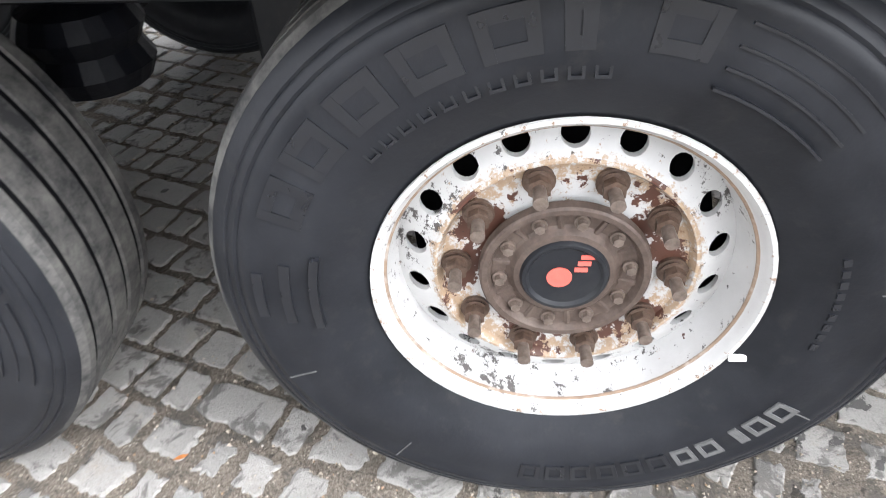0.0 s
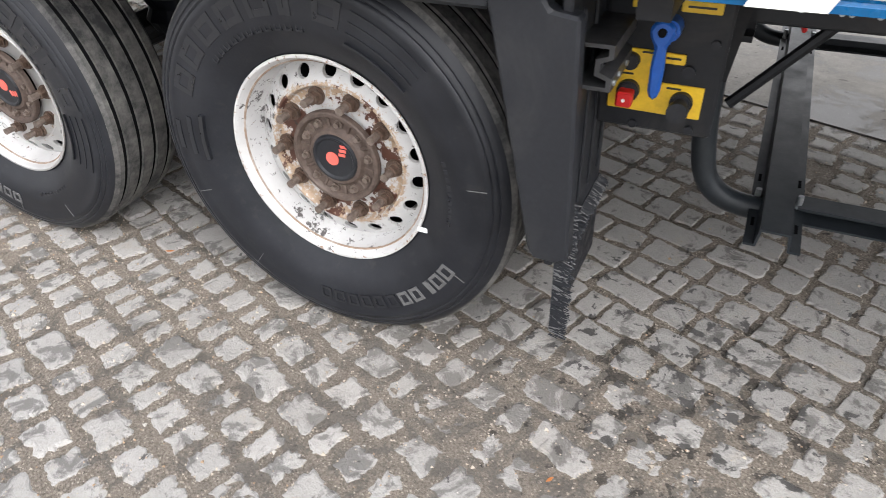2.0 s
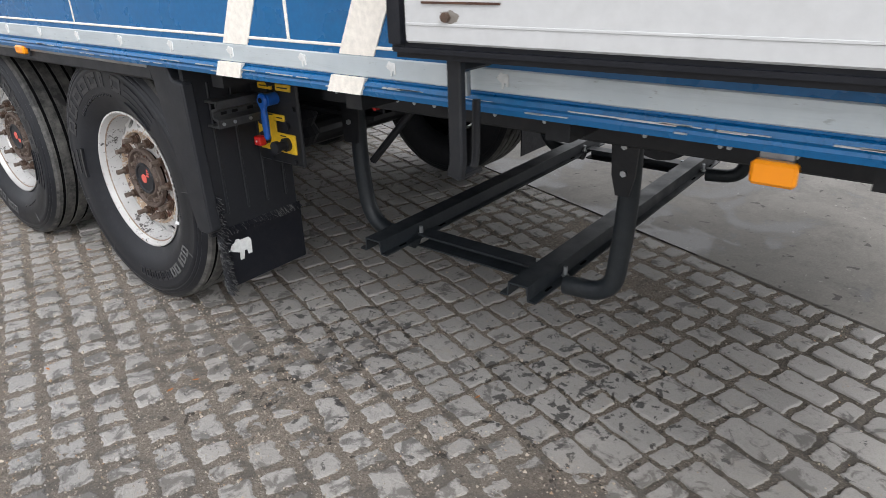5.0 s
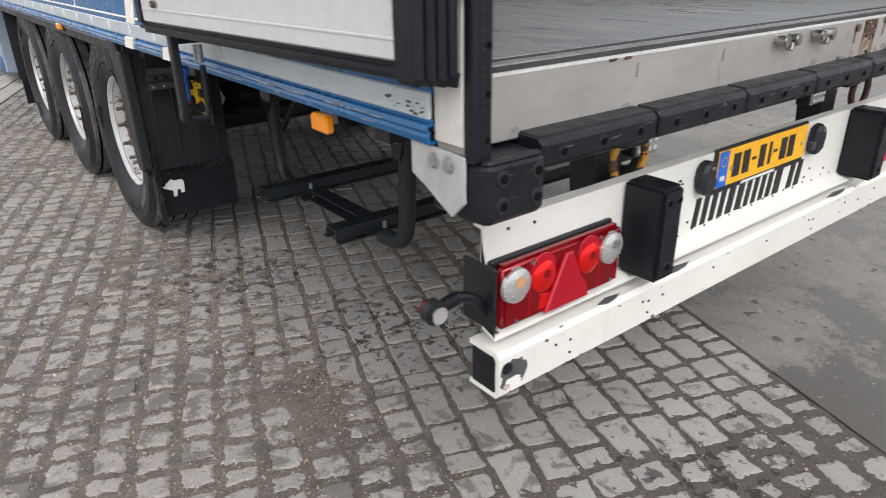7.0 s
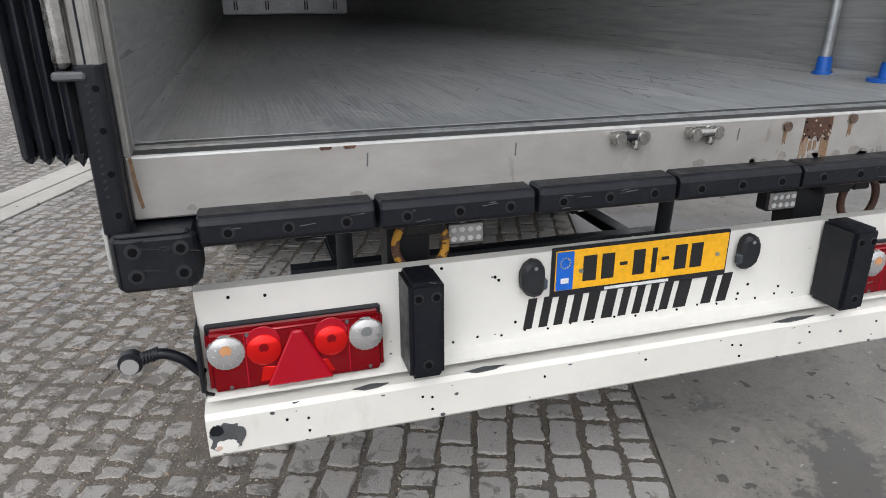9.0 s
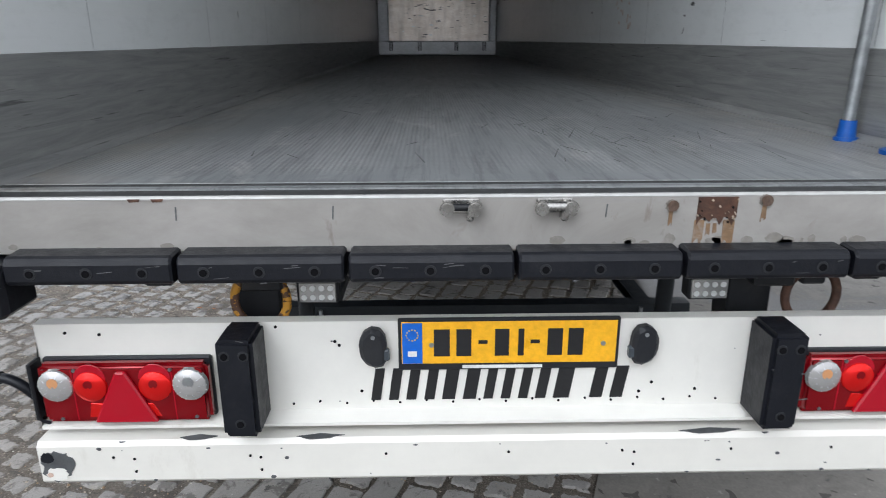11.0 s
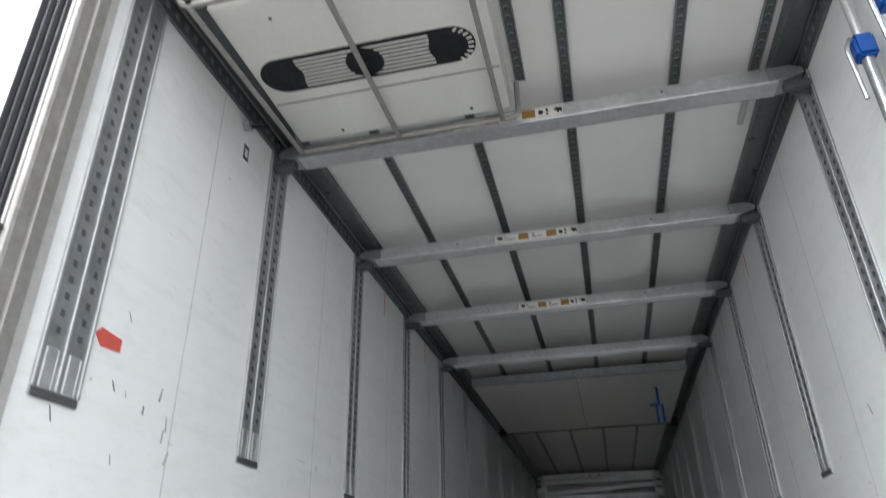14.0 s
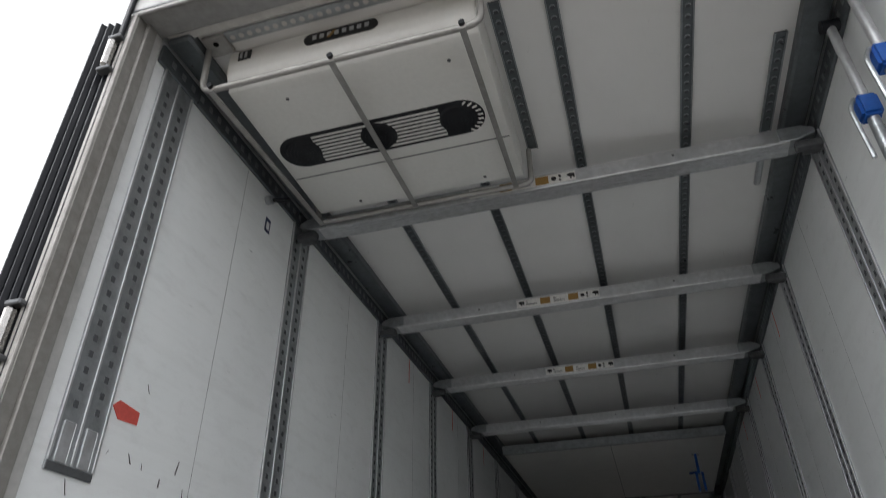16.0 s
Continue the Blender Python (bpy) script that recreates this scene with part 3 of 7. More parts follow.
def cyl(c, axis, r, h, seg=16, bm=None, r2=None, bev=0.0):
    """A cylinder or cone centred at c along x, y or z, or along a vector."""
    bm = bm or bmesh.new()
    sub = bmesh.new()
    bmesh.ops.create_cone(sub, cap_ends=True, segments=seg, radius1=r, radius2=r if r2 is None else r2, depth=h)
    if bev:
        bmesh.ops.bevel(sub, geom=[e for e in sub.edges if len(e.link_faces) == 2 and min(len(f.verts) for f in e.link_faces) == 4 and max(len(f.verts) for f in e.link_faces) == seg], offset=bev, segments=2, affect="EDGES")
    d = {"x": Vector((1, 0, 0)), "y": Vector((0, 1, 0)), "z": Vector((0, 0, 1))}[axis] if isinstance(axis, str) else axis
    q = Vector(d).to_track_quat("Z", "Y").to_matrix().to_4x4()
    bmesh.ops.transform(sub, matrix=Matrix.Translation(c) @ q, verts=sub.verts)
    return join(bm, sub)


def prism(pts, axis, a, b, bm=None, bev=0.0):
    """A polygon in the plane across an axis, drawn out from a to b. x: (y, z); y: (x, z); z: (x, y)."""
    bm = bm or bmesh.new()
    sub = bmesh.new()
    put = {"x": lambda p, t: (t, p[0], p[1]), "y": lambda p, t: (p[0], t, p[1]), "z": lambda p, t: (p[0], p[1], t)}[axis]
    lo = [sub.verts.new(put(p, a)) for p in pts]
    hi = [sub.verts.new(put(p, b)) for p in pts]
    sub.faces.new(lo)
    sub.faces.new(hi[::-1])
    for i in range(len(pts)):
        j = (i + 1) % len(pts)
        sub.faces.new((lo[i], lo[j], hi[j], hi[i]))
    bmesh.ops.recalc_face_normals(sub, faces=sub.faces)
    if bev:
        bmesh.ops.bevel(sub, geom=list(sub.edges), offset=bev, segments=1, affect="EDGES")
    return join(bm, sub)


def bend(points, r, n=6):
    """A path of points with its corners rounded by the radius r."""
    pts = [Vector(p) for p in points]
    out = [pts[0]]
    for a, b, c in zip(pts, pts[1:], pts[2:]):
        d1, d2 = (a - b).normalized(), (c - b).normalized()
        k = min(r, (a - b).length * 0.49, (c - b).length * 0.49)
        p, q = b + d1 * k, b + d2 * k
        for i in range(n + 1):
            t = i / n
            out.append(p * (1 - t) ** 2 + b * 2 * t * (1 - t) + q * t * t)
    out.append(pts[-1])
    return out


def tube(points, r, seg=10, bm=None):
    """A round tube along a path."""
    bm = bm or bmesh.new()
    pts = [Vector(p) for p in points]
    rings, up = [], None
    for i, p in enumerate(pts):
        d = (pts[min(i + 1, len(pts) - 1)] - pts[max(i - 1, 0)]).normalized()
        if up is None:
            up = Vector((0, 0, 1)) if abs(d.z) < 0.9 else Vector((1, 0, 0))
        up = (up - d * up.dot(d)).normalized()
        s = d.cross(up)
        rings.append([bm.verts.new(p + r * (math.cos(2 * math.pi * k / seg) * up + math.sin(2 * math.pi * k / seg) * s)) for k in range(seg)])
    for a, b in zip(rings, rings[1:]):
        for k in range(seg):
            bm.faces.new((a[k], a[(k + 1) % seg], b[(k + 1) % seg], b[k]))
    bm.faces.new(rings[0][::-1])
    bm.faces.new(rings[-1])
    return bm


def lathe(profile, seg=48, bm=None, closed=False):
    """A profile of (x, radius) turned about the x axis."""
    bm = bm or bmesh.new()
    rows = []
    for x, r in profile:
        if r < 1e-6:
            rows.append([bm.verts.new((x, 0, 0))])
        else:
            rows.append([bm.verts.new((x, -r * math.cos(2 * math.pi * k / seg), r * math.sin(2 * math.pi * k / seg))) for k in range(seg)])
    pairs = list(zip(rows, rows[1:])) + ([(rows[-1], rows[0])] if closed else [])
    for a, b in pairs:
        for k in range(seg):
            j = (k + 1) % seg
            if len(a) == 1:
                bm.faces.new((a[0], b[j], b[k]))
            elif len(b) == 1:
                bm.faces.new((a[k], a[j], b[0]))
            else:
                bm.faces.new((a[k], a[j], b[j], b[k]))
    return bm


def cpath(points, w, t, axis="y"):
    """A flat strip of the thickness t that follows (a, z) points, drawn out over w along an axis."""
    pts = [Vector(p) for p in points]
    left, right = [], []
    for i, p in enumerate(pts):
        d = (pts[min(i + 1, len(pts) - 1)] - pts[max(i - 1, 0)]).normalized()
        n = Vector((-d.y, d.x))
        left.append(p + n * t / 2)
        right.append(p - n * t / 2)
    return prism([tuple(p) for p in left + right[::-1]], axis, w[0], w[1])

# ---- the yard ----
YARD = radians(20)
U = Vector((math.sin(YARD), math.cos(YARD), 0))
V = Vector((math.cos(YARD), -math.sin(YARD), 0))
YM = Matrix(((V.x, U.x, 0, 0), (V.y, U.y, 0, 0), (0, 0, 1, 0), (0, 0, 0, 1)))


def yard_slab(name, v0, v1, u0, u1, z0, z1, material, parent=None, label="", bev=0.0):
    bm = box(v0, v1, u0, u1, z0, z1, bev)
    bmesh.ops.transform(bm, matrix=YM, verts=bm.verts)
    return part(name, bm, material, parent, label)


gb = bmesh.new()
gv = [gb.verts.new(p) for p in ((-900, -900, -0.03), (900, -900, -0.03), (900, 900, -0.03), (-900, 900, -0.03))]
gb.faces.new(gv)
tagged(part("ground", gb, M["far_ground"]), "grey paved yard ground stretching into the distance", "ground", kind="structure")
pavement = yard_slab("pavement", -3.87, 0.19, -4.42, 10.5, -0.028, -0.013, M["sand"])
tagged(pavement, "old grey paving stones in sandy joints under the trailer", "pavement", kind="structure")
yard_slab("paving_bed", -17.05, -4.35, 0.56, 24.05, -0.028, -0.009, M["sand"], pavement)
tagged(yard_slab("pavement_concrete", 0.19, 30, -40, 60, -0.028, -0.004, M["concrete"]), "grey concrete yard slab with dark wet stains", "pavement", kind="structure")
gutter = thing("drain_channel", "pale concrete slot drain channel set in the paving", "drain", kind="structure")
for i in range(26):
    u = -20 + i * 2.0
    yard_slab("channel_block", -4.07, -3.86, u, u + 1.992, -0.05, 0.004, M["gutter"], gutter, "", 0.006)
    yard_slab("channel_block", -4.36, -4.09, u, u + 1.992, -0.05, 0.004, M["gutter"], gutter, "", 0.006)

# ---- the trailer ----
def settle(start, d):
    """Moves those of the trailer's parts that were not there at the start by d."""
    for ob in set(trailer.children) - start:
        ob.matrix_basis = Matrix.Translation(d) @ ob.matrix_basis


trailer = thing("semi_trailer", "blue refrigerated box trailer with its rear door standing open", "trailer")
XO, XI, FZ, CZ = 1.272, 1.225, 1.188, 3.81
Y0, Y1 = 0.03, 13.08
for s, side in ((-1, "blue outer side panel"), (1, "blue outer side panel")):
    part("side_panel", box(*sorted((s * XO, s * (XO - 0.03))), -0.0, 13.3, 1.100, 3.86, 0.004), M["blue"], trailer, side)
    part("wall_lining", box(*sorted((s * (XO - 0.031), s * XI)), Y0, Y1, FZ - 0.02, CZ, 0), M["lining"], trailer, "scuffed off-white wall lining")
    part("kick_strip", box(*sorted((s * XI, s * (XI - 0.012))), Y0 + 0.014, Y1, FZ, 1.474, 0.003), M["kick"], trailer, "scratched dark grey kick strip")
    part("floor_cove", prism([(s * XI, FZ - 0.01), (s * (XI - 0.060), FZ - 0.01), (s * (XI - 0.060), FZ + 0.0025), (s * (XI - 0.030), FZ + 0.008), (s * (XI - 0.014), FZ + 0.022), (s * XI, FZ + 0.022)], "y", 0.05, Y1), M["kick"], trailer, "sloped metal ledge along the floor's edge")
    part("scuff_strip", box(*sorted((s * (XO + 0.004), s * (XO - 0.02))), -0.0, 13.3, 1.109, 1.159, 0.003), M["scuff"], trailer, "dimpled silver scuff strip")
    part("side_rail", cpath([(s * (XO - 0.012), 1.112), (s * (XO - 0.008), 1.101), (s * (XO + 0.004), 1.0975), (s * (XO + 0.007), 1.091), (s * (XO + 0.001), 1.084), (s * (XO + 0.004), 1.077), (s * (XO + 0.002), 1.067), (s * (XO - 0.03), 1.064)], (0.0, 13.3), 0.006), M["blue"], trailer, "ribbed blue bottom rail")
    part("trim_line", box(*sorted((s * (XO + 0.003), s * (XO - 0.01))), 0.0, 13.3, 1.176, 1.184, 0.002), M["white_film"], trailer, "thin white trim line")
part("floor", box(-XI + 0.001, XI - 0.001, 0.012, 13.1, 1.07, FZ), M["tray"], trailer, "worn ribbed aluminium floor")
part("roof", box(-XO, XO, -0.02, 13.3, CZ, 3.90, 0.01), M["roof_lining"], trailer, "white roof panel")
part("front_wall", box(-XO, XO, 13.2, 13.32, 1.1, 3.86), M["blue"], trailer)
part("front_lining", box(-XI, XI, Y1, 13.19, FZ, CZ), M["lining"], trailer)

# rear frame
for s in (-1, 1):
    part("rear_post", box(*sorted((s * 1.260, s * 1.214)), -0.090, 0.0, 1.053, 3.79, 0.006), M["post_steel"], trailer, "brushed stainless rear post")
    part("post_side", box(*sorted((s * 1.2635, s * 1.2585)), -0.0805, -0.002, 1.072, 3.785, 0.0015), M["post_cream"], trailer, "cream painted outer face of the post")
    part("post_inner", box(*sorted((s * 1.2145, s * 1.200)), -0.046, 0.0, 1.18, 3.77, 0.003), M["post_steel"], trailer)
    part("post_gap", box(*sorted((s * 1.243, s * 1.239)), -0.0915, -0.088, 1.36, 3.75, 0.001), M["black_rubber"], trailer)
    part("post_bead", tube([(s * 1.222, -0.089, 1.19), (s * 1.222, -0.089, 3.755)], 0.007, 8), M["post_steel"], trailer, "", True)
    part("post_return", box(*sorted((s * 1.245, s * 1.2035)), -0.025, 0.042, 1.182, 3.77, 0.010), M["return_steel"], trailer)
    rim = [(s * 1.262, -0.082), (s * 1.262, -0.100), (s * 1.256, -0.108), (s * 1.222, -0.108), (s * 1.2125, -0.100), (s * 1.2125, -0.060), (s * 1.2135, -0.060), (s * 1.2135, -0.082)]
    cover = part("post_cover", prism(rim, "z", 1.046, 1.36, None, 0.003), M["black_rubber"], trailer, "scuffed black rubber post cover")
    wv = random.Random(41)
    for k in range(16):
        z = 1.12 + 0.0145 * k
        part("cover_tear", prism([(s * 1.2440, z), (s * 1.2440, z + 0.004), (s * (1.237 + wv.uniform(-0.002, 0.002)), z + 0.006 + wv.uniform(-0.002, 0.003)), (s * 1.2405, z + 0.001)], "y", -0.1095, -0.107), M["rubber_edge"], cover)
    for z in (1.085, 1.165, 1.245, 1.32):
        part("cover_hole", cyl((s * 1.228, -0.1085, z), "y", 0.006, 0.003, 10), M["dark_void"], cover)
part("rear_sill", box(-1.2135, 1.2135, -0.045, 0.01, 1.053, 1.180, 0.004), M["sill"], trailer, "dirty stainless rear sill with rust stains")
part("sill_edge", tube([(-1.21, -0.040, 1.1775), (1.21, -0.040, 1.1775)], 0.006, 8), M["return_steel"], trailer, "bent bright sill edge", True)
part("sill_seal", box(-1.205, 1.205, -0.034, 0.035, 1.178, 1.1835, 0.002), M["threshold"], trailer, "dark threshold strip")
part("sill_lip", box(-1.205, 1.205, 0.035, 0.060, 1.180, 1.1895, 0.003), M["threshold"], trailer)
part("floor_plate", box(-1.205, 1.205, 0.060, 0.150, 1.186, 1.1905, 0.001), M["tray"], trailer, "smooth worn plate at the floor's end")
part("header", box(-1.260, 1.260, -0.090, 0.03, 3.745, 3.865, 0.008), M["header_steel"], trailer, "stainless rear header")
part("header_lip", tube([(-1.25, -0.087, 3.750), (1.25, -0.087, 3.750)], 0.009, 10), M["header_steel"], trailer, "rolled steel lip", True)
# dark strip that paints in the shadow line above the rolled lip
part("header_groove", box(-1.25, 1.25, -0.0925, -0.088, 3.769, 3.777), M["dark_galv"], trailer)
part("header_rubber", box(-1.20, 1.20, -0.104, 0.03, 3.851, 3.897, 0.008), M["black_rubber"], trailer)

# ---- wheels ----
SIDE0 = set(trailer.children)
def ring_pt(r, deg):
    a = radians(deg)
    return (-r * math.cos(a), r * math.sin(a))


def arc_block(r0, r1, a0, a1, x0, x1, bm=None, n=3):
    pts = [ring_pt(r1, a0 + (a1 - a0) * i / n) for i in range(n + 1)] + [ring_pt(r0, a1 + (a0 - a1) * i / n) for i in range(n + 1)]
    return prism(pts, "x", x0, x1, bm)


def hole_cone(xa, ra, xb, rb, holes, hr, seg=16):
    """A conical disc between two radii with round holes through it."""
    bm = bmesh.new()
    for h in range(holes):
        a0, a1 = 2 * math.pi * h / holes, 2 * math.pi * (h + 1) / holes
        def at(u, v):
            a, x, r = a0 + (a1 - a0) * u, xa + (xb - xa) * v, ra + (rb - ra) * v
            return (x, -r * math.cos(a), r * math.sin(a))
        wid, slant = (ra + rb) / 2 * (a1 - a0), math.hypot(xb - xa, rb - ra)
        ou, inn = [], []
        for k in range(seg):
            t = 2 * math.pi * k / seg
            c, s = math.cos(t), math.sin(t)
            m = max(abs(c), abs(s))
            ou.append(at(0.5 + c / m / 2, 0.5 + s / m / 2))
            inn.append(at(0.5 + c * hr / wid, 0.5 + s * hr / slant))
        vo, vi = [bm.verts.new(p) for p in ou], [bm.verts.new(p) for p in inn]
        vb = [bm.verts.new((p[0] + 0.012, p[1], p[2])) for p in inn]
        for k in range(seg):
            j = (k + 1) % seg
            bm.faces.new((vo[k], vo[j], vi[j], vi[k]))
            bm.faces.new((vi[k], vi[j], vb[j], vb[k]))
    return bm


R = 0.533


def make_wheel(rusty):
    """A wheel whose outer face looks along -x; its origin is the hub's centre, the sidewall bulges to x = -0.105."""
    w = new("wheel")
    # tyre: sidewalls and shoulders
    prof = [(-0.045, 0.283), (-0.060, 0.296), (-0.066, 0.306), (-0.078, 0.322), (-0.098, 0.345), (-0.115, 0.372), (-0.1225, 0.40), (-0.1235, 0.435), (-0.122, 0.462), (-0.124, 0.466), (-0.119, 0.478), (-0.114, 0.481), (-0.117, 0.486), (-0.112, 0.494), (-0.106, 0.497), (-0.108, 0.501), (-0.100, 0.511), (-0.088, 0.520)]
    prof = [(x if r < 0.31 else -0.066 + (x + 0.066) * 0.68, r) for x, r in prof]
    side = list(prof)
    other = [(0.11 - x, r) for x, r in prof[::-1]]
    bm = lathe(side, 72)
    lathe(other, 72, bm)
    tyre = part("tyre", bm, M["tyre"], w, "worn black trailer tyre", True)
    tread = [(-0.081, 0.520), (-0.069, R - 0.003)]
    for gx in (-0.045, 0.018, 0.081, 0.144):
        tread += [(gx - 0.009, R), (gx - 0.006, R - 0.013), (gx + 0.006, R - 0.013), (gx + 0.009, R)]
    tread += [(0.179, R - 0.003), (0.191, 0.520)]
    part("tread", lathe(tread, 96), M["tread"], w, "dusty grooved tread")
    # dark bands set into the grooves to paint in the shade there
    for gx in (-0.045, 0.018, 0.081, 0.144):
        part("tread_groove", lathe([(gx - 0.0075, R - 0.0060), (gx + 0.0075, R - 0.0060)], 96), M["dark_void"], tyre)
    # raised sidewall marks as plain hollow shapes
    def hollow(r0, r1, a0, a1, x, stroke, bm=None):
        da = math.degrees(stroke / r1)
        bm = arc_block(r1 - stroke, r1, a0, a1, x, -0.094, bm, 4)
        arc_block(r0, r0 + stroke, a0, a1, x, -0.094, bm, 4)
        arc_block(r0, r1, a0, a0 - da, x - 0.0002, -0.094, bm, 1)
        return arc_block(r0, r1, a1 + da, a1, x - 0.0002, -0.094, bm, 1)

    for k in range(7):
        a = 158 - k * 12.6
        part("raised_mark", hollow(0.398, 0.458, a, a - (4.6 if k == 5 else 9.4), -0.1062, 0.017), M["tyre_gloss"], w)
    for k in range(11):
        part("raised_mark", hollow(0.362, 0.382, 136 - k * 4.6, 133.0 - k * 4.6, -0.1002, 0.004), M["tyre_gloss"], w)
    for r in (0.372, 0.398, 0.424, 0.450):
        part("raised_line", arc_block(r, r + 0.0035, 70, 44, -0.1072, -0.094, None, 6), M["tyre_gloss"], w)
    for q in ((0.365, 0.378, 186, 165), (0.405, 0.420, 184, 168), (0.445, 0.460, 182, 171)):
        part("raised_mark", arc_block(*q, -0.1072, -0.094, None, 5), M["tyre_gloss"], w)
    for k in range(11):
        a = -29 - k * 6.4
        part("raised_mark", hollow(0.396, 0.438, a, a - (2.2 if k == 2 else 4.9), -0.1072, 0.008), pale_rubber if k < 5 else M["tyre_gloss"], w)
    for a in (6, -30, 200, 233):
        part("mould_line", arc_block(0.42, 0.47, a, a - 0.25, -0.1064, -0.100, None, 1), pale_rubber, w)
    for k in range(9):
        part("small_mark", arc_block(0.365, 0.376, 16 - k * 3.2, 14 - k * 3.2, -0.1000, -0.092, None, 1), M["tyre_gloss"], w)
    # rim
    lip = [(-0.046, 0.281), (-0.058, 0.290), (-0.063, 0.2955), (-0.067, 0.2945), (-0.067, 0.288), (-0.059, 0.281), (-0.050, 0.2795), (-0.047, 0.2765)]
    rim = part("rim", lathe(lip, 72), M["rim_lip"] if rusty else M["rim_clean"], w, "white painted steel rim with rust specks", True)
    part("rim_groove", lathe([(-0.047, 0.2765), (-0.0455, 0.2725), (-0.043, 0.2720)], 72), M["rim_seam"], rim, "rusty seam round the rim", True)
    part("barrel", lathe([(-0.043, 0.2720), (-0.025, 0.2705), (0.000, 0.2675), (0.022, 0.262)], 72), M["rim_barrel"], rim, "soiled white inner rim", True)
    disc_mat = M["rim_rusty"] if rusty else M["rim_clean"]
    part("vent_ring", hole_cone(0.022, 0.262, -0.012, 0.205, 18, 0.0205), M["rim_barrel"] if rusty else M["rim_clean"], w, "ring of round vent holes", True)
    disc = lathe([(-0.012, 0.205), (-0.0145, 0.202), (-0.0145, 0.198), (-0.008, 0.194), (0.002, 0.190), (0.004, 0.186), (0.004, 0.12)], 60)
    part("bolt_face", disc, disc_mat, w, "flaking white paint over brown rust" if rusty else "", True)
    # drum kept near black to paint in the darkness behind the vent holes
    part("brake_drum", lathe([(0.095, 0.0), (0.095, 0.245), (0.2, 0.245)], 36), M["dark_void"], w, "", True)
    # hub
    hub = part("hub", lathe([(-0.010, 0.133), (-0.024, 0.131), (-0.027, 0.127), (-0.027, 0.119), (-0.020, 0.115), (-0.013, 0.112), (-0.011, 0.090), (-0.014, 0.085), (-0.022, 0.078), (-0.024, 0.066)], 60), M["rust_hub"], w, "rusty brown hub")
    for k in range(10):
        y, z = ring_pt(0.1, 36 * k + 25)
        y1, z1 = ring_pt(0.113, 36 * k + 25)
        rib = tube([(-0.011, y * 0.86, z * 0.86), (-0.014, y1, z1)], 0.005, 6)
        part("hub_rib", rib, M["rust_hub"], hub, "", True)
    for k in range(10):
        y, z = ring_pt(0.1675, 36 * k + 34)
        nut = cyl((-0.000, y, z), "x", 0.0245, 0.008, 20, None, 0.023)
        cyl((-0.0065, y, z), "x", 0.0215, 0.006, 20, nut, 0.0185)
        cyl((-0.0175, y, z), "x", 0.0180, 0.018, 6, nut, 0.0165)
        nt = part("wheel_nut", nut, M["rust_nut"], w, "")
        part("stud", cyl((-0.0425, y, z), "x", 0.0110, 0.035, 12, None, 0.0095), M["stud_steel"], nt, "", True)
        y, z = ring_pt(0.100, 36 * k + 7)
        b = cyl((-0.022, y, z), "x", 0.0082, 0.012, 6)
        cyl((-0.014, y, z), "x", 0.012, 0.006, 12, b)
        part("hub_bolt", b, M["stud_steel"], w)
    cap = part("hub_cap", lathe([(-0.010, 0.070), (-0.024, 0.069), (-0.030, 0.065), (-0.030, 0.060), (-0.025, 0.055), (-0.024, 0.0)], 40), M["black_plastic"], w, "black plastic hub cap with coral mark", True)
    mk = cyl((-0.025, 0.008, -0.002), "x", 0.0195, 0.003, 24)
    for k in range(3):
        box(-0.0265, -0.023, -0.034 - 0.004 * k, -0.014 - 0.004 * k, 0.010 + k * 0.0125, 0.018 + k * 0.0125, 0, mk)
    part("cap_mark", mk, M["coral"], w, "coral disc and three plain bars")
    return w


M["rim_seam"] = worn("rim_seam_rust", (0.24, 0.17, 0.12), (0.60, 0.57, 0.53), 0.6, 0, 60, 14, 0.9, 0.0003, 0.25)
M["rim_barrel"] = make_rim("rim_barrel_paint", 0.68, 0.03, 0.605)
pale_rubber = worn("greyish_rubber", (0.11, 0.11, 0.11), (0.05, 0.05, 0.05), 0.6, 0, 60, 10, 0.5, 0)
HX, HZ = -1.118, 0.531
wheel_c = make_wheel(True)
wheel_b = make_wheel(False)
AXLES = (2.932, 4.242, 5.552)
wheel_c.parent = wheel_b.parent = trailer
wheel_c.matrix_basis = pose(HX, AXLES[0], HZ)
wheel_b.matrix_basis = pose(HX, AXLES[1], HZ, 70, 0, 0)
copy_thing(wheel_b, pose(HX, AXLES[2], HZ, -60, 0, 0))
for i, y in enumerate(AXLES):
    copy_thing(wheel_b, pose(-HX, y, HZ, 33 * i, 0, 180))
    part("axle", cyl((0, y, HZ), "x", 0.07, 1.9, 16), M["black_steel"], trailer)
lab_ = part("wheel_mark", box(-0.014, 0.014, -0.002, 0.002, -0.006, 0.006, 0.0005), M["pale_print"], wheel_c, "small white paper label")
lab_.matrix_basis = pose(-0.070, -0.276, -0.128, 25, 0, 90)

# ---- running gear and guards ----
for x in (-0.62, 0.62):
    part("chassis_beam", prism([(x - 0.06, 0.80), (x + 0.06, 0.80), (x + 0.06, 0.815), (x + 0.006, 0.815), (x + 0.006, 1.045), (x + 0.06, 1.045), (x + 0.06, 1.06), (x - 0.06, 1.06), (x - 0.06, 1.045), (x - 0.006, 1.045), (x - 0.006, 0.815), (x - 0.06, 0.815)], "y", 2.0, 12.5), M["black_steel"], trailer, "black steel chassis beam")
    part("chassis_beam", box(x - 0.05, x + 0.05, 0.05, 2.02, 0.93, 1.06, 0.006), M["black_steel"], trailer)
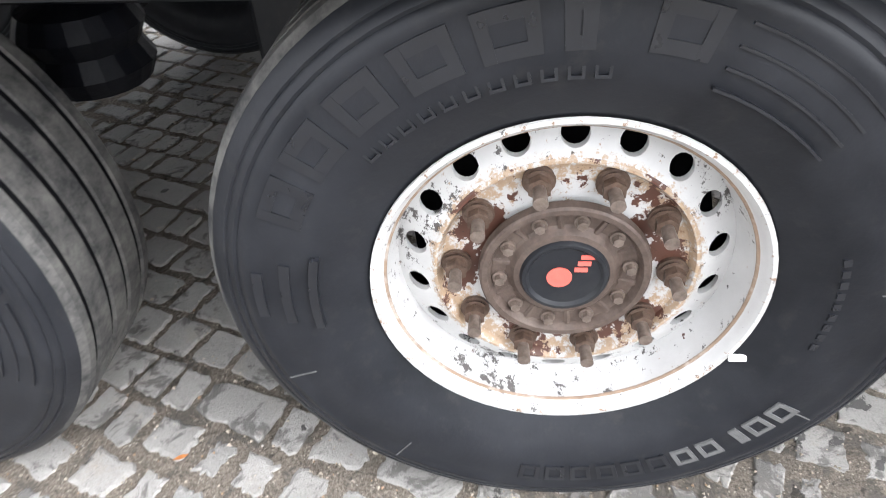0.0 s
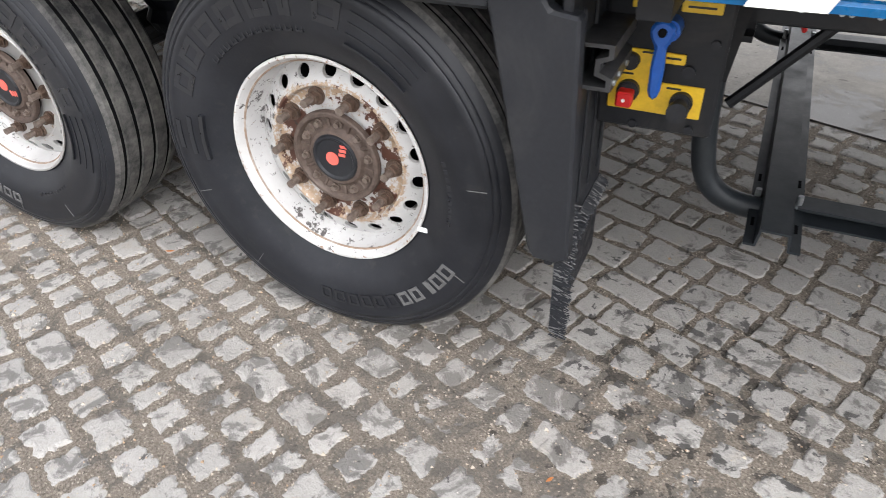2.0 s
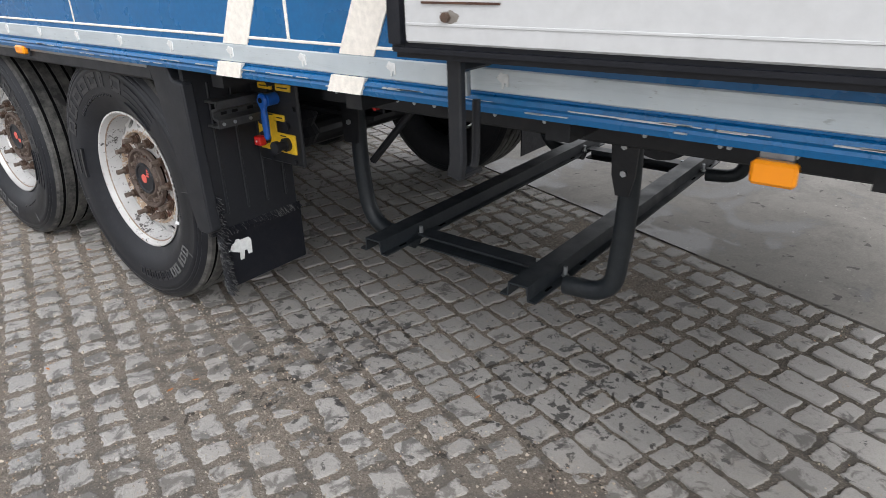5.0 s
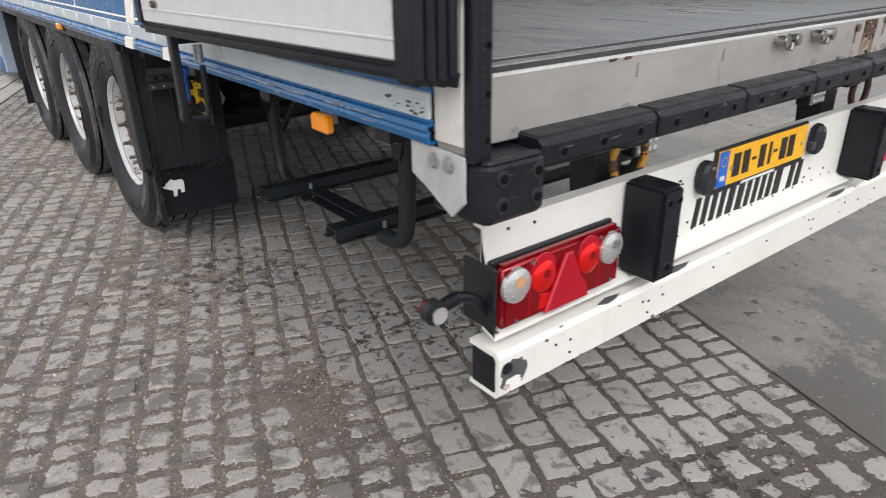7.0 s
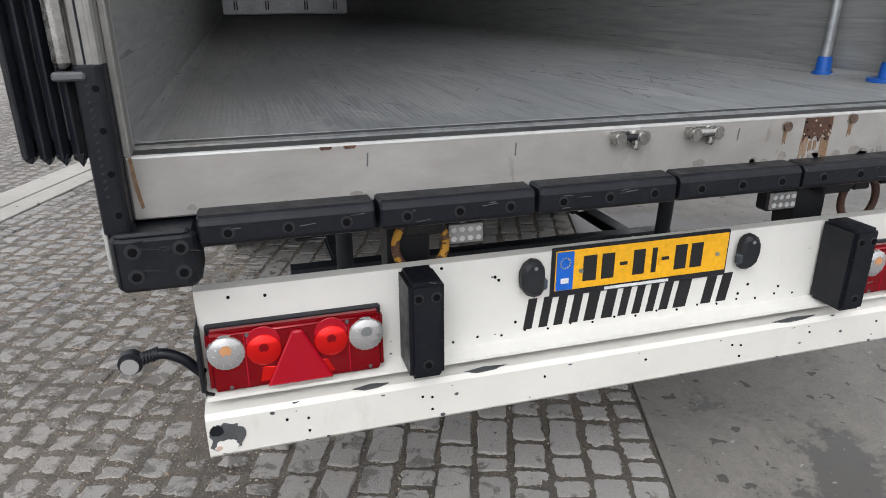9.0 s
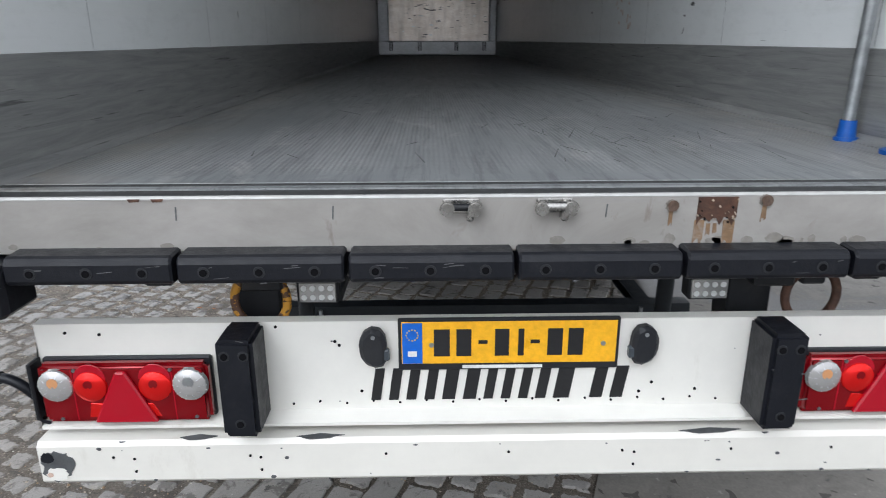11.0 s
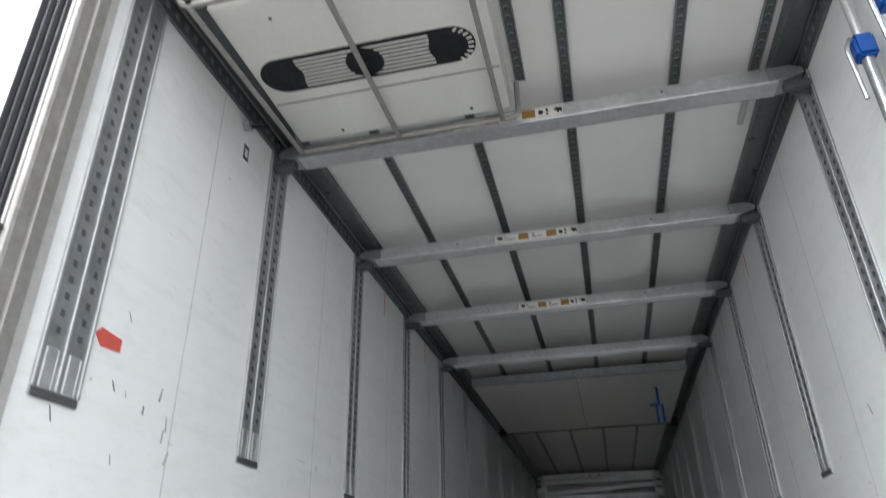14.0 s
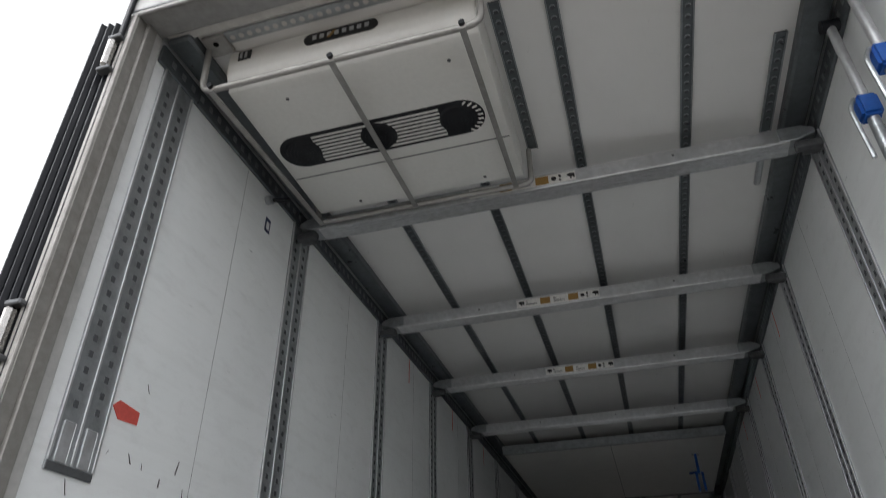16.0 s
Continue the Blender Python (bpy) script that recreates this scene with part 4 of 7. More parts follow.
for i, y in enumerate([0.3 + 0.62 * k for k in range(20)]):
    part("cross_member", box(-1.22, 1.22, y - 0.03, y + 0.03, 1.0, 1.066), M["black_steel"], trailer)
part("underfloor", box(-1.26, 1.26, 0.0, 13.2, 1.061, 1.069), M["black_steel"], trailer)
for i, y in enumerate(AXLES):
    for x in (-0.62, 0.62):
        part("hanger", box(x - 0.05, x + 0.05, y + 0.42, y + 0.58, 0.5, 0.82, 0.01), M["black_steel"], trailer)
        part("air_spring", lathe([(0, 0), (0, 0.11), (0.04, 0.13), (0.08, 0.11), (0.12, 0.13), (0.16, 0.11), (0.2, 0.0)], 20), M["black_rubber"], trailer).matrix_basis = pose(x, y - 0.35, 0.62, 0, -90, 0)
part("air_tank", cyl((0.05, 1.0, 0.86), "x", 0.13, 0.9, 20, None, None, 0.02), M["black_steel"], trailer)

# side perforated rail under the floor edge
for s in (-1, 1):
    bm = prism([(s * 0.86, 0.922), (s * 0.92, 0.922), (s * 0.925, 0.927), (s * 0.925, 1.03), (s * 0.86, 1.03), (s * 0.86, 1.024), (s * 0.919, 1.024), (s * 0.919, 0.928), (s * 0.86, 0.928)], "y", 0.12, 2.0)
    rail = part("perforated_rail", bm, M["black_steel"], trailer, "black perforated steel rail")
    for y in (1.923, 1.852, 1.835, 1.787, 1.718, 1.648, 1.579, 1.50, 1.42, 1.40, 1.28, 1.12, 0.98, 0.84, 0.66, 0.64, 0.5):
        part("rail_bolt", cyl((s * 0.926, y, 0.958), "x", 0.0058, 0.005, 10), M["galv"], rail)
    for k in range(22):
        part("rail_hole", cyl((s * 0.9255, 0.2 + 0.081 * k, 0.972), "x", 0.006, 0.002, 8), M["dark_void"], rail)

# wheel arch cover with its tapered end leg
for s in (-1, 1):
    o = s * 1.285
    arch = part("arch_beam", box(*sorted((o, o - s * 0.10)), 2.44, 6.25, 1.008, 1.062, 0.008), M["black_plastic"], trailer, "long black plastic wheel arch beam")
    part("arch_lip", box(*sorted((o + s * 0.004, o - s * 0.02)), 2.46, 6.25, 1.050, 1.068, 0.003), M["post_steel"], arch)
    leg = [(2.46, 1.065), (2.345, 1.065), (2.335, 1.035), (2.325, 1.020), (2.27, 1.012), (2.252, 0.49), (2.275, 0.475), (2.33, 0.475), (2.345, 0.50), (2.44, 1.0)]
    part("arch_leg", prism(leg, "x", *sorted((o, o - s * 0.045)), None, 0.006), M["black_plastic"], trailer, "tapered black plastic arch leg")
    flap = part("spray_panel", box(*sorted((o - s * 0.02, s * 0.86)), 2.29, 2.31, 0.45, 1.06, 0.004), M["black_plastic"], trailer, "black ribbed spray panel")
    for k in range(4):
        x = s * (1.18 - 0.09 * k)
        part("panel_rib", box(x - 0.005, x + 0.005, 2.284, 2.292, 0.52, 1.0, 0.003), M["black_plastic"], flap)
    mf = part("mud_flap", box(*sorted((s * 1.235, s * 0.85)), 2.286, 2.294, 0.23, 0.47, 0.002), M["black_rubber"], trailer, "black rubber mud flap")
    bm = bmesh.new()
    rng = random.Random(5)
    # some bristles get a paler rubber, as painted highlights among the dark ones
    pale = bmesh.new()
    for k in range(900):
        z, x = rng.uniform(0.22, 0.60), s * rng.uniform(1.215, 1.246)
        tube([(x, 2.29, z), (x + s * rng.uniform(-0.006, 0.010), 2.285 - rng.uniform(0.010, 0.04), z - rng.uniform(-0.004, 0.014))], 0.0015, 3, pale if k % 4 == 0 else bm)
    for k in range(500):
        x = s * rng.uniform(0.86, 1.23)
        tube([(x, 2.288, 0.47), (x + rng.uniform(-0.006, 0.006), 2.288 - rng.uniform(0.012, 0.03), 0.46 - rng.uniform(-0.004, 0.012))], 0.0016, 3, pale if k % 6 == 0 else bm)
    tagged(part("bristles", pale, pale_rubber, mf), kind="stuff")
    tagged(part("bristles", bm, M["black_rubber"], mf), kind="stuff")
    if s < 0:
        # pale animal shape as a plain silhouette
        sh = [(0, 0.055), (0.012, 0.052), (0.02, 0.066), (0.03, 0.068), (0.036, 0.078), (0.046, 0.078), (0.052, 0.072), (0.085, 0.072), (0.092, 0.060), (0.090, 0.015), (0.076, 0.015), (0.074, 0.032), (0.062, 0.032), (0.056, 0.004), (0.043, 0.004), (0.044, 0.030), (0.030, 0.036), (0.018, 0.042), (0.006, 0.047)]
        k = 1.15
        part("flap_mark", prism([(-1.215 + a * k, 0.325 + b * k) for a, b in sh], "y", 2.281, 2.287), M["pale_print"], mf, "white animal silhouette")
    cr = prism([(2.222, 0.850), (2.29, 0.850), (2.29, 0.858), (2.232, 0.858), (2.232, 0.872), (2.256, 0.880), (2.256, 0.912), (2.232, 0.920), (2.232, 0.934), (2.29, 0.934), (2.29, 0.942), (2.222, 0.942), (2.222, 0.915), (2.246, 0.905), (2.246, 0.887), (2.222, 0.877)], "x", *sorted((s * 1.20, s * 0.97)))
    mc = part("mounting_channel", cr, M["channel_steel"], trailer, "slotted dark steel mounting channel")
    for x in (1.16, 1.115, 1.05):
        part("slot", box(s * x - 0.012, s * x + 0.012, 2.2440, 2.2465, 0.891, 0.901, 0.001), M["dark_void"], mc)
        part("channel_bolt", cyl((s * x - 0.022, 2.220, 0.864), "y", 0.006, 0.006, 10), M["galv"], mc)
    part("marker_bracket", box(*sorted((s * 1.296, s * 1.27)), 3.37, 3.47, 1.03, 1.085, 0.004), M["black_plastic"], trailer)
    ml = part("side_marker", box(*sorted((s * 1.315, s * 1.29)), 3.375, 3.455, 1.038, 1.073, 0.006), M["amber_lens"], trailer, "amber side marker lamp")
    ml2 = part("side_marker", box(*sorted((s * 1.289, s * 1.264)), 0.432, 0.508, 1.000, 1.044, 0.006), M["amber_lens"], trailer, "amber side marker lamp")
    part("marker_bracket", box(*sorted((s * 1.264, s * 1.249)), 0.445, 0.500, 1.02, 1.075, 0.0), M["galv"], trailer)

part("front_spray_panel", box(-1.265, -0.86, 6.2, 6.22, 0.42, 1.06, 0.004), M["black_plastic"], trailer, "black spray panel ahead of the wheels")
part("front_flap", box(-1.25, -0.87, 6.205, 6.212, 0.2, 0.42), M["black_rubber"], trailer)
sb = part("storage_box", box(-1.10, 1.1, 8.9, 11.2, 0.14, 0.98, 0.02), M["box_grey"], trailer, "blue-grey storage box under the floor")
part("box_skirt", box(-1.105, -1.09, 8.92, 11.18, 0.14, 0.34, 0.003), M["blue"], sb)

# pallet carrier frame between wheels and rear
for s in (-1, 1):
    x = s * 0.70
    lp = bend([(x, 2.06, 0.98), (x, 2.07, 0.62), (x, 2.03, 0.375), (x, 1.80, 0.36)], 0.22, 8)
    g = part("guard_tube", tube(lp, 0.032, 12), M["guard_steel"], trailer, "bent dark grey guard tube", True)
    lp = bend([(x, 0.965, 1.0), (x, 0.955, 0.68), (x, 0.985, 0.375), (x, 1.15, 0.36)], 0.2, 8)
    part("guard_tube", tube(lp, 0.032, 12), M["guard_steel"], trailer, "bent dark grey guard tube", True)
    part("guard_plate", prism([(0.915, 1.03), (1.015, 1.03), (1.000, 0.78), (0.985, 0.72), (0.945, 0.72), (0.93, 0.78)], "x", x - 0.042, x - 0.034, None), M["black_steel"], trailer)
    part("guard_plate", prism([(2.0, 1.0), (2.12, 1.0), (2.105, 0.72), (2.035, 0.72)], "x", x - 0.042, x - 0.034, None), M["black_steel"], trailer)
    for y, z in ((0.94, 1.0), (0.992, 1.0), (0.965, 0.87), (0.962, 0.79), (2.06, 0.95), (2.07, 0.80)):
        part("guard_bolt", cyl((x - 0.045, y, z), "x", 0.010, 0.012, 6), M["galv"], trailer)
    ln = prism([(x - 0.03 + 0.03, 0.338), (x + 0.07, 0.338), (x + 0.07, 0.39), (x, 0.39), (x, 0.384), (x + 0.064, 0.384), (x + 0.064, 0.344), (x, 0.344)], "y", 1.27, 1.79)
    part("link_channel", ln, M["guard_steel"], trailer, "dark grey slotted link channel")
    part("brace", tube([(x - s * 0.02, 2.02, 0.64), (x - s * 0.06, 1.76, 0.93)], 0.015, 8), M["black_steel"], trailer)
    for y in (1.84, 1.215):
        for d in (-0.052, 0.052):
            part("guard_bolt", cyl((s * 0.68, y + d, 0.395), "z", 0.008, 0.04, 8), M["galv"], trailer)
            part("guard_bolt", cyl((s * 0.68, y + d, 0.383), "z", 0.013, 0.006, 10), M["galv"], trailer)
for y in (1.84, 1.215):
    hat = [(y - 0.066, 0.372), (y - 0.036, 0.372), (y - 0.030, 0.418), (y + 0.030, 0.418), (y + 0.036, 0.372), (y + 0.066, 0.372), (y + 0.066, 0.378), (y + 0.041, 0.378), (y + 0.036, 0.424), (y - 0.036, 0.424), (y - 0.041, 0.378), (y - 0.066, 0.378)]
    ch = prism(hat, "x", -0.895, 0.895)
    cc = part("cross_channel", ch, M["guard_steel"], trailer, "black steel hat-shaped cross channel")
    for x in (-0.79, -0.55, 0.55, 0.79):
        for d in (-0.052, 0.052):
            part("channel_slot", box(x - 0.02, x + 0.02, y + d - 0.004, y + d + 0.004, 0.3775, 0.3795), M["dark_void"], cc)

# ---- stripes, joints and marks on the trailer's side ----
def torn(x0, x1, z0, z1, seed, n=26):
    """A ragged blot where paint is torn off."""
    r = random.Random(seed)
    cx, cz, hx, hz = (x0 + x1) / 2, (z0 + z1) / 2, (x1 - x0) / 2, (z1 - z0) / 2
    return [(cx + hx * math.cos(2 * math.pi * k / n) * r.uniform(0.72, 1.0), cz + hz * math.sin(2 * math.pi * k / n) * r.uniform(0.72, 1.0)) for k in range(n)]


def side_strip(name, pts, material, lab="", x=-1.3045, t=0.0025):
    return part(name, prism(pts, "x", x, x + t), material, trailer, lab)


def on_stripe(y, z, z0, slope=-0.48):
    return y + (z - z0) * slope


for y0, w_, top in ((1.968, 0.113, 3.7), (1.487, 0.118, 3.7)):
    z0 = 1.17
    a = [(on_stripe(y0, 1.160, z0), 1.160), (on_stripe(y0, top, z0), top), (on_stripe(y0 - w_, top, z0), top), (on_stripe(y0 - w_, 1.160, z0), 1.160)]
    side_strip("white_stripe", a, M["white_film"], "slanting white film stripe", -1.3035, 0.0045)
    a = [(on_stripe(y0, 1.066, z0), 1.066), (on_stripe(y0, 1.108, z0), 1.108), (on_stripe(y0 - w_, 1.108, z0), 1.108), (on_stripe(y0 - w_, 1.066, z0), 1.066)]
    side_strip("white_stripe", a, M["white_film"], "slanting white film stripe", -1.3130, 0.0115)
for y in (2.88, 4.08, 5.28, 6.48, 7.68):
    side_strip("panel_joint", [(y, 1.185), (y, 3.8), (y - 0.008, 3.8), (y - 0.008, 1.185)], M["white_film"], "", -1.303)
side_strip("panel_joint", [(1.684, 1.185), (1.684, 3.8), (1.674, 3.8), (1.674, 1.185)], M["white_film"], "", -1.303)
for y0, y1 in ((5.45, 5.60), (6.6, 6.75)):
    side_strip("white_stripe", [(y0, 1.160), (y0 - 0.6, 3.6), (y1 - 0.6, 3.6), (y1, 1.160)], M["white_film"], "slanting white film stripe", -1.303, 0.004)
BULL = [(0, 0.055), (0.012, 0.052), (0.02, 0.066), (0.036, 0.078), (0.052, 0.072), (0.085, 0.072), (0.092, 0.060), (0.090, 0.015), (0.076, 0.015), (0.074, 0.032), (0.062, 0.032), (0.056, 0.004), (0.043, 0.004), (0.044, 0.030), (0.018, 0.042)]
for k in range(14):
    y = 1.012 + k * 0.312
    side_strip("strip_mark", [(y - 0.02 + (0.09 - a) * 0.34, 1.117 + b * 0.46) for a, b in BULL], M["pale_print"], "small pale animal silhouette", -1.3065)
r15 = random.Random(71)
for k in range(16):
    y, z, w_ = r15.uniform(0.02, 0.13), r15.uniform(1.112, 1.136), r15.uniform(0.006, 0.026)
    side_strip("scuff", torn(y, y + w_, z, z + w_ * 0.3, 30 + k, 10), M["scuff_dark"], "", -1.3049, 0.001)
# worn paint on the bottom rail, and glints on its ribs drawn as pale strips
rng = random.Random(11)
for k in range(75):
    y, z = rng.uniform(0.1, 6.0), rng.choice((1.0905, 1.092, 1.0915, 1.0775))
    w_ = rng.uniform(0.01, 0.11)
    part("bare_patch", box(-1.3118, -1.3075, y, y + w_, z - rng.uniform(0.0005, 0.002), z + rng.uniform(0.0005, 0.002)), M["alu"], trailer)

settle(SIDE0, (0.028, -0.013, 0.0))

# ---- rear bumpers ----
REAR0 = set(trailer.children)
def bolt_hole(parent, x, y, z, r=0.010):
    return part("bolt_hole", cyl((x, y - 0.0012, z), "y", r, 0.003, 12), M["dark_void"], parent)


for s in (-1, 1):
    pts = [(s * 1.258, 0.02), (s * 1.258, -0.085), (s * 1.250, -0.122), (s * 1.240, -0.132), (s * 1.112, -0.132), (s * 1.096, -0.118), (s * 1.094, 0.0)]
    c = part("corner_buffer", prism(pts, "z", 0.922, 1.036, None, 0.010), M["black_rubber"], trailer, "gouged black rubber corner buffer")
    part("buffer_cap", prism([(s * 1.240, -0.128), (s * 1.112, -0.128), (s * 1.104, -0.108), (s * 1.250, -0.108)], "z", 1.030, 1.042, None, 0.005), M["black_rubber"], c)
    for dx in (1.212, 1.126):
        for z in (0.957, 1.008):
            part("hole_rim", cyl((s * dx, -0.1325, z), "y", 0.015, 0.004, 14, None, 0.0165), M["rubber_edge"], c)
            bolt_hole(c, s * dx, -0.1345, z, 0.0085)
    rb = random.Random(9)
    for k in range(9):
        x, z = s * rb.uniform(1.10, 1.24), rb.choice((rb.uniform(1.0, 1.03), rb.uniform(0.93, 1.02)))
        part("gouge", prism([(x, z), (x + rb.uniform(0.012, 0.05), z + rb.uniform(-0.006, 0.006)), (x + 0.01, z + rb.uniform(0.002, 0.005))], "y", -0.1335, -0.130), M["rubber_edge"], c)
    mp = part("corner_plate", prism([(0.070, 1.052), (-0.088, 1.046), (-0.088, 0.960), (-0.052, 0.925), (0.030, 0.968), (0.070, 0.985)], "x", *sorted((s * 1.2665, s * 1.2585)), None, 0.002), M["return_steel"], trailer, "grey steel corner plate")
    for y in (-0.047, -0.003):
        part("plate_bolt", cyl((s * 1.270, y, 1.025), "x", 0.0125, 0.008, 6), M["galv"], mp)
        part("bolt_washer", cyl((s * 1.2675, y, 1.025), "x", 0.016, 0.003, 16), M["galv"], mp)
for k in range(6):
    x0 = -1.097 + k * 0.3657
    b = part("bumper_rubber", prism([(-0.10, 0.992), (-0.112, 1.0), (-0.112, 1.045), (-0.10, 1.057), (-0.0, 1.060), (0.0, 0.99)], "x", x0 + 0.003, x0 + 0.358, None, 0.005), M["black_rubber"], trailer, "black rubber dock bumper")
    for j in range(3):
        part("hole_rim", cyl((x0 + 0.06 + 0.118 * j, -0.1122, 1.022), "y", 0.0125, 0.003, 14, None, 0.0135), M["rubber_edge"], b)
        bolt_hole(b, x0 + 0.06 + 0.118 * j, -0.1135, 1.022, 0.008)
part("rear_beam", box(-1.25, 1.25, 0.0, 0.09, 0.97, 1.05, 0.006), M["black_steel"], trailer)
for x in (-0.62, 0.62):
    part("bumper_bracket", prism([(0.032, 0.56), (0.16, 0.56), (0.20, 0.95), (0.20, 1.0), (0.10, 1.0), (0.10, 0.70), (0.032, 0.66)], "x", x - 0.055, x + 0.055, None, 0.004), M["black_steel"], trailer, "black steel bumper bracket")
part("cross_tube", box(-0.62, 0.62, 0.42, 0.50, 0.86, 0.94, 0.006), M["black_steel"], trailer)

# ---- rear under-run guard ----
pan = part("guard_panel", prism([(0.012, 0.852), (0.042, 0.855), (0.042, 0.848), (0.019, 0.845), (0.019, 0.618), (-0.030, 0.602), (-0.030, 0.594), (0.012, 0.609)], "x", -1.132, 1.132), M["cream_panel"], trailer, "cream white steel panel at the rear")
beam = part("underrun_beam", prism([(-0.055, 0.465), (-0.055, 0.560), (-0.045, 0.572), (0.045, 0.572), (0.045, 0.560), (-0.035, 0.560), (-0.043, 0.552), (-0.043, 0.470), (-0.035, 0.466), (0.045, 0.466), (0.045, 0.454), (-0.045, 0.454)], "x", -1.140, 1.140), M["cream_bumper"], trailer, "chipped cream white under-run beam")
part("end_cap", box(-1.139, -1.126, -0.046, 0.04, 0.462, 0.565, 0.003), M["black_rubber"], beam, "torn black end cap")
part("end_scar", prism(torn(-1.142, -1.050, 0.462, 0.556, 5), "y", -0.0572, -0.054), M["dark_galv"], beam, "bare grey dent")
part("end_scar", prism(torn(-1.130, -1.068, 0.464, 0.508, 9), "y", -0.0585, -0.0565), M["cream_panel"], beam)
part("end_scar", prism(torn(-1.135, -1.100, 0.515, 0.548, 3), "y", -0.0585, -0.0565), M["black_rubber"], beam)
part("end_scar", prism(torn(-1.125, -1.108, 0.478, 0.492, 4), "y", -0.0595, -0.058), M["smear"], beam)
for x, w_, z in ((-0.80, 0.09, 0.570), (-0.52, 0.12, 0.568), (0.42, 0.16, 0.569), (-0.95, 0.03, 0.565), (0.62, 0.03, 0.566)):
    part("paint_chip", prism([(x, -0.04), (x + w_ * 0.3, -0.052), (x + w_ * 0.7, -0.048), (x + w_, -0.036), (x + w_ * 0.5, -0.028)], "z", z + 0.0025, z + 0.0045), M["dark_galv"], beam)
for x in (-0.96, -0.91, -0.63, -0.605, -0.30, 0.0, 0.28, 0.31, 0.55, 0.8):
    for z in ((0.525, 0.49) if x in (-0.91, -0.605, 0.31) else (0.53,)):
        part("rivet_hole", cyl((x, -0.0555, z), "y", 0.0035, 0.003, 8), M["dark_void"], beam)
for k in range(17):
    x = -0.53 + k * 0.066
    part("rivet_hole", cyl((x, 0.0115, 0.632 + 0.006 * (k % 2)), "y", 0.0032, 0.003, 8), M["dark_void"], pan)
for x, z in ((-1.06, 0.83), (-0.98, 0.825), (-0.42, 0.80), (-0.41, 0.79), (-0.36, 0.665), (0.36, 0.68), (0.47, 0.66), (-0.56, 0.84), (0.33, 0.655)):
    part("rivet_hole", cyl((x, 0.0115, z), "y", 0.004, 0.003, 8), M["dark_void"], pan)
# black lettering reduced to plain slanted bars
lx = -0.338
for w_, bars in ((0.080, 2), (0.082, 2), (0.096, 2), (0.122, 3), (0.038, 1), (0.084, 1), (0.094, 2)):
    sl, gap = 0.013, 0.020
    bw = (w_ - 0.012 - gap * (bars - 1)) / bars * (1.0 if bars > 1 or w_ < 0.05 else 0.55)
    for q in range(bars):
        x = lx + q * (bw + gap)
        part("letter_bar", prism([(x, 0.640), (x + sl, 0.726), (x + sl + bw, 0.726), (x + bw, 0.640)], "y", 0.0095, 0.0125), M["black_print"], pan, "plain black bar")
    lx += w_ + 0.007
# number plate with plain bars
npl = part("number_plate", box(-0.262, 0.258, -0.012, -0.008, 0.741, 0.851, 0.0015), M["plate_yellow"], trailer, "yellow number plate with plain black bars")
part("plate_holder", box(-0.270, 0.266, -0.008, 0.003, 0.722, 0.858, 0.003), M["black_plastic"], npl, "black plate holder")
part("plate_band", box(-0.260, -0.212, -0.0135, -0.0115, 0.743, 0.849), M["plate_blue"], npl, "blue band")
part("band_mark", box(-0.247, -0.225, -0.0148, -0.013, 0.762, 0.776), M["pale_print"], npl)
for k in range(12):
    a = 2 * math.pi * k / 12
    part("band_dot", cyl((-0.236 + 0.014 * math.cos(a), -0.014, 0.818 + 0.014 * math.sin(a)), "y", 0.0018, 0.002, 6), M["yellow"], npl)
for x, w_, z0, z1 in ((-0.165, 0.038, 0.762, 0.832), (-0.112, 0.036, 0.762, 0.832), (-0.066, 0.022, 0.794, 0.803), (-0.020, 0.034, 0.762, 0.832), (0.026, 0.014, 0.762, 0.832), (0.060, 0.022, 0.794, 0.803), (0.108, 0.036, 0.762, 0.832), (0.158, 0.036, 0.762, 0.832)):
    part("plate_bar", box(x - w_ / 2, x + w_ / 2, -0.0140, -0.0115, z0, z1), M["black_print"], npl)
for x in (-0.19, 0.225):
    part("plate_screw", cyl((x, -0.013, 0.792), "y", 0.006, 0.005, 10), M["galv"], npl)
part("holder_text_bar", box(-0.115, 0.08, -0.0095, -0.0075, 0.727, 0.735), M["pale_print"], npl, "pale bar of small writing")
npl.matrix_basis = Matrix.Translation((0.003, 0.0115, 0.002))
for x in (-0.325, 0.325):
    w = 1 if x < 0 else -1
    pl = [(x + w * 0.030, 0.750), (x + w * 0.032, 0.795), (x + w * 0.026, 0.832), (x + w * 0.004, 0.846), (x - w * 0.014, 0.842), (x - w * 0.032, 0.822), (x - w * 0.036, 0.792), (x - w * 0.028, 0.758), (x - w * 0.006, 0.742), (x + w * 0.012, 0.740)]
    lampb = part("plate_lamp", prism(pl, "y", -0.034, 0.003, None, 0.010), M["black_plastic"], trailer, "black plate lamp housing")
    part("lamp_window", box(x - 0.006 if x < 0 else x - 0.038, x + 0.038 if x < 0 else x + 0.006, -0.03, -0.01, 0.76, 0.79, 0.004), M["dark_glass"], lampb)
    part("lamp_screw", cyl((x, -0.034, 0.825), "y", 0.005, 0.006, 8), M["galv"], lampb)
    lampb.matrix_basis = Matrix.Translation((0.0, 0.010, 0.0))
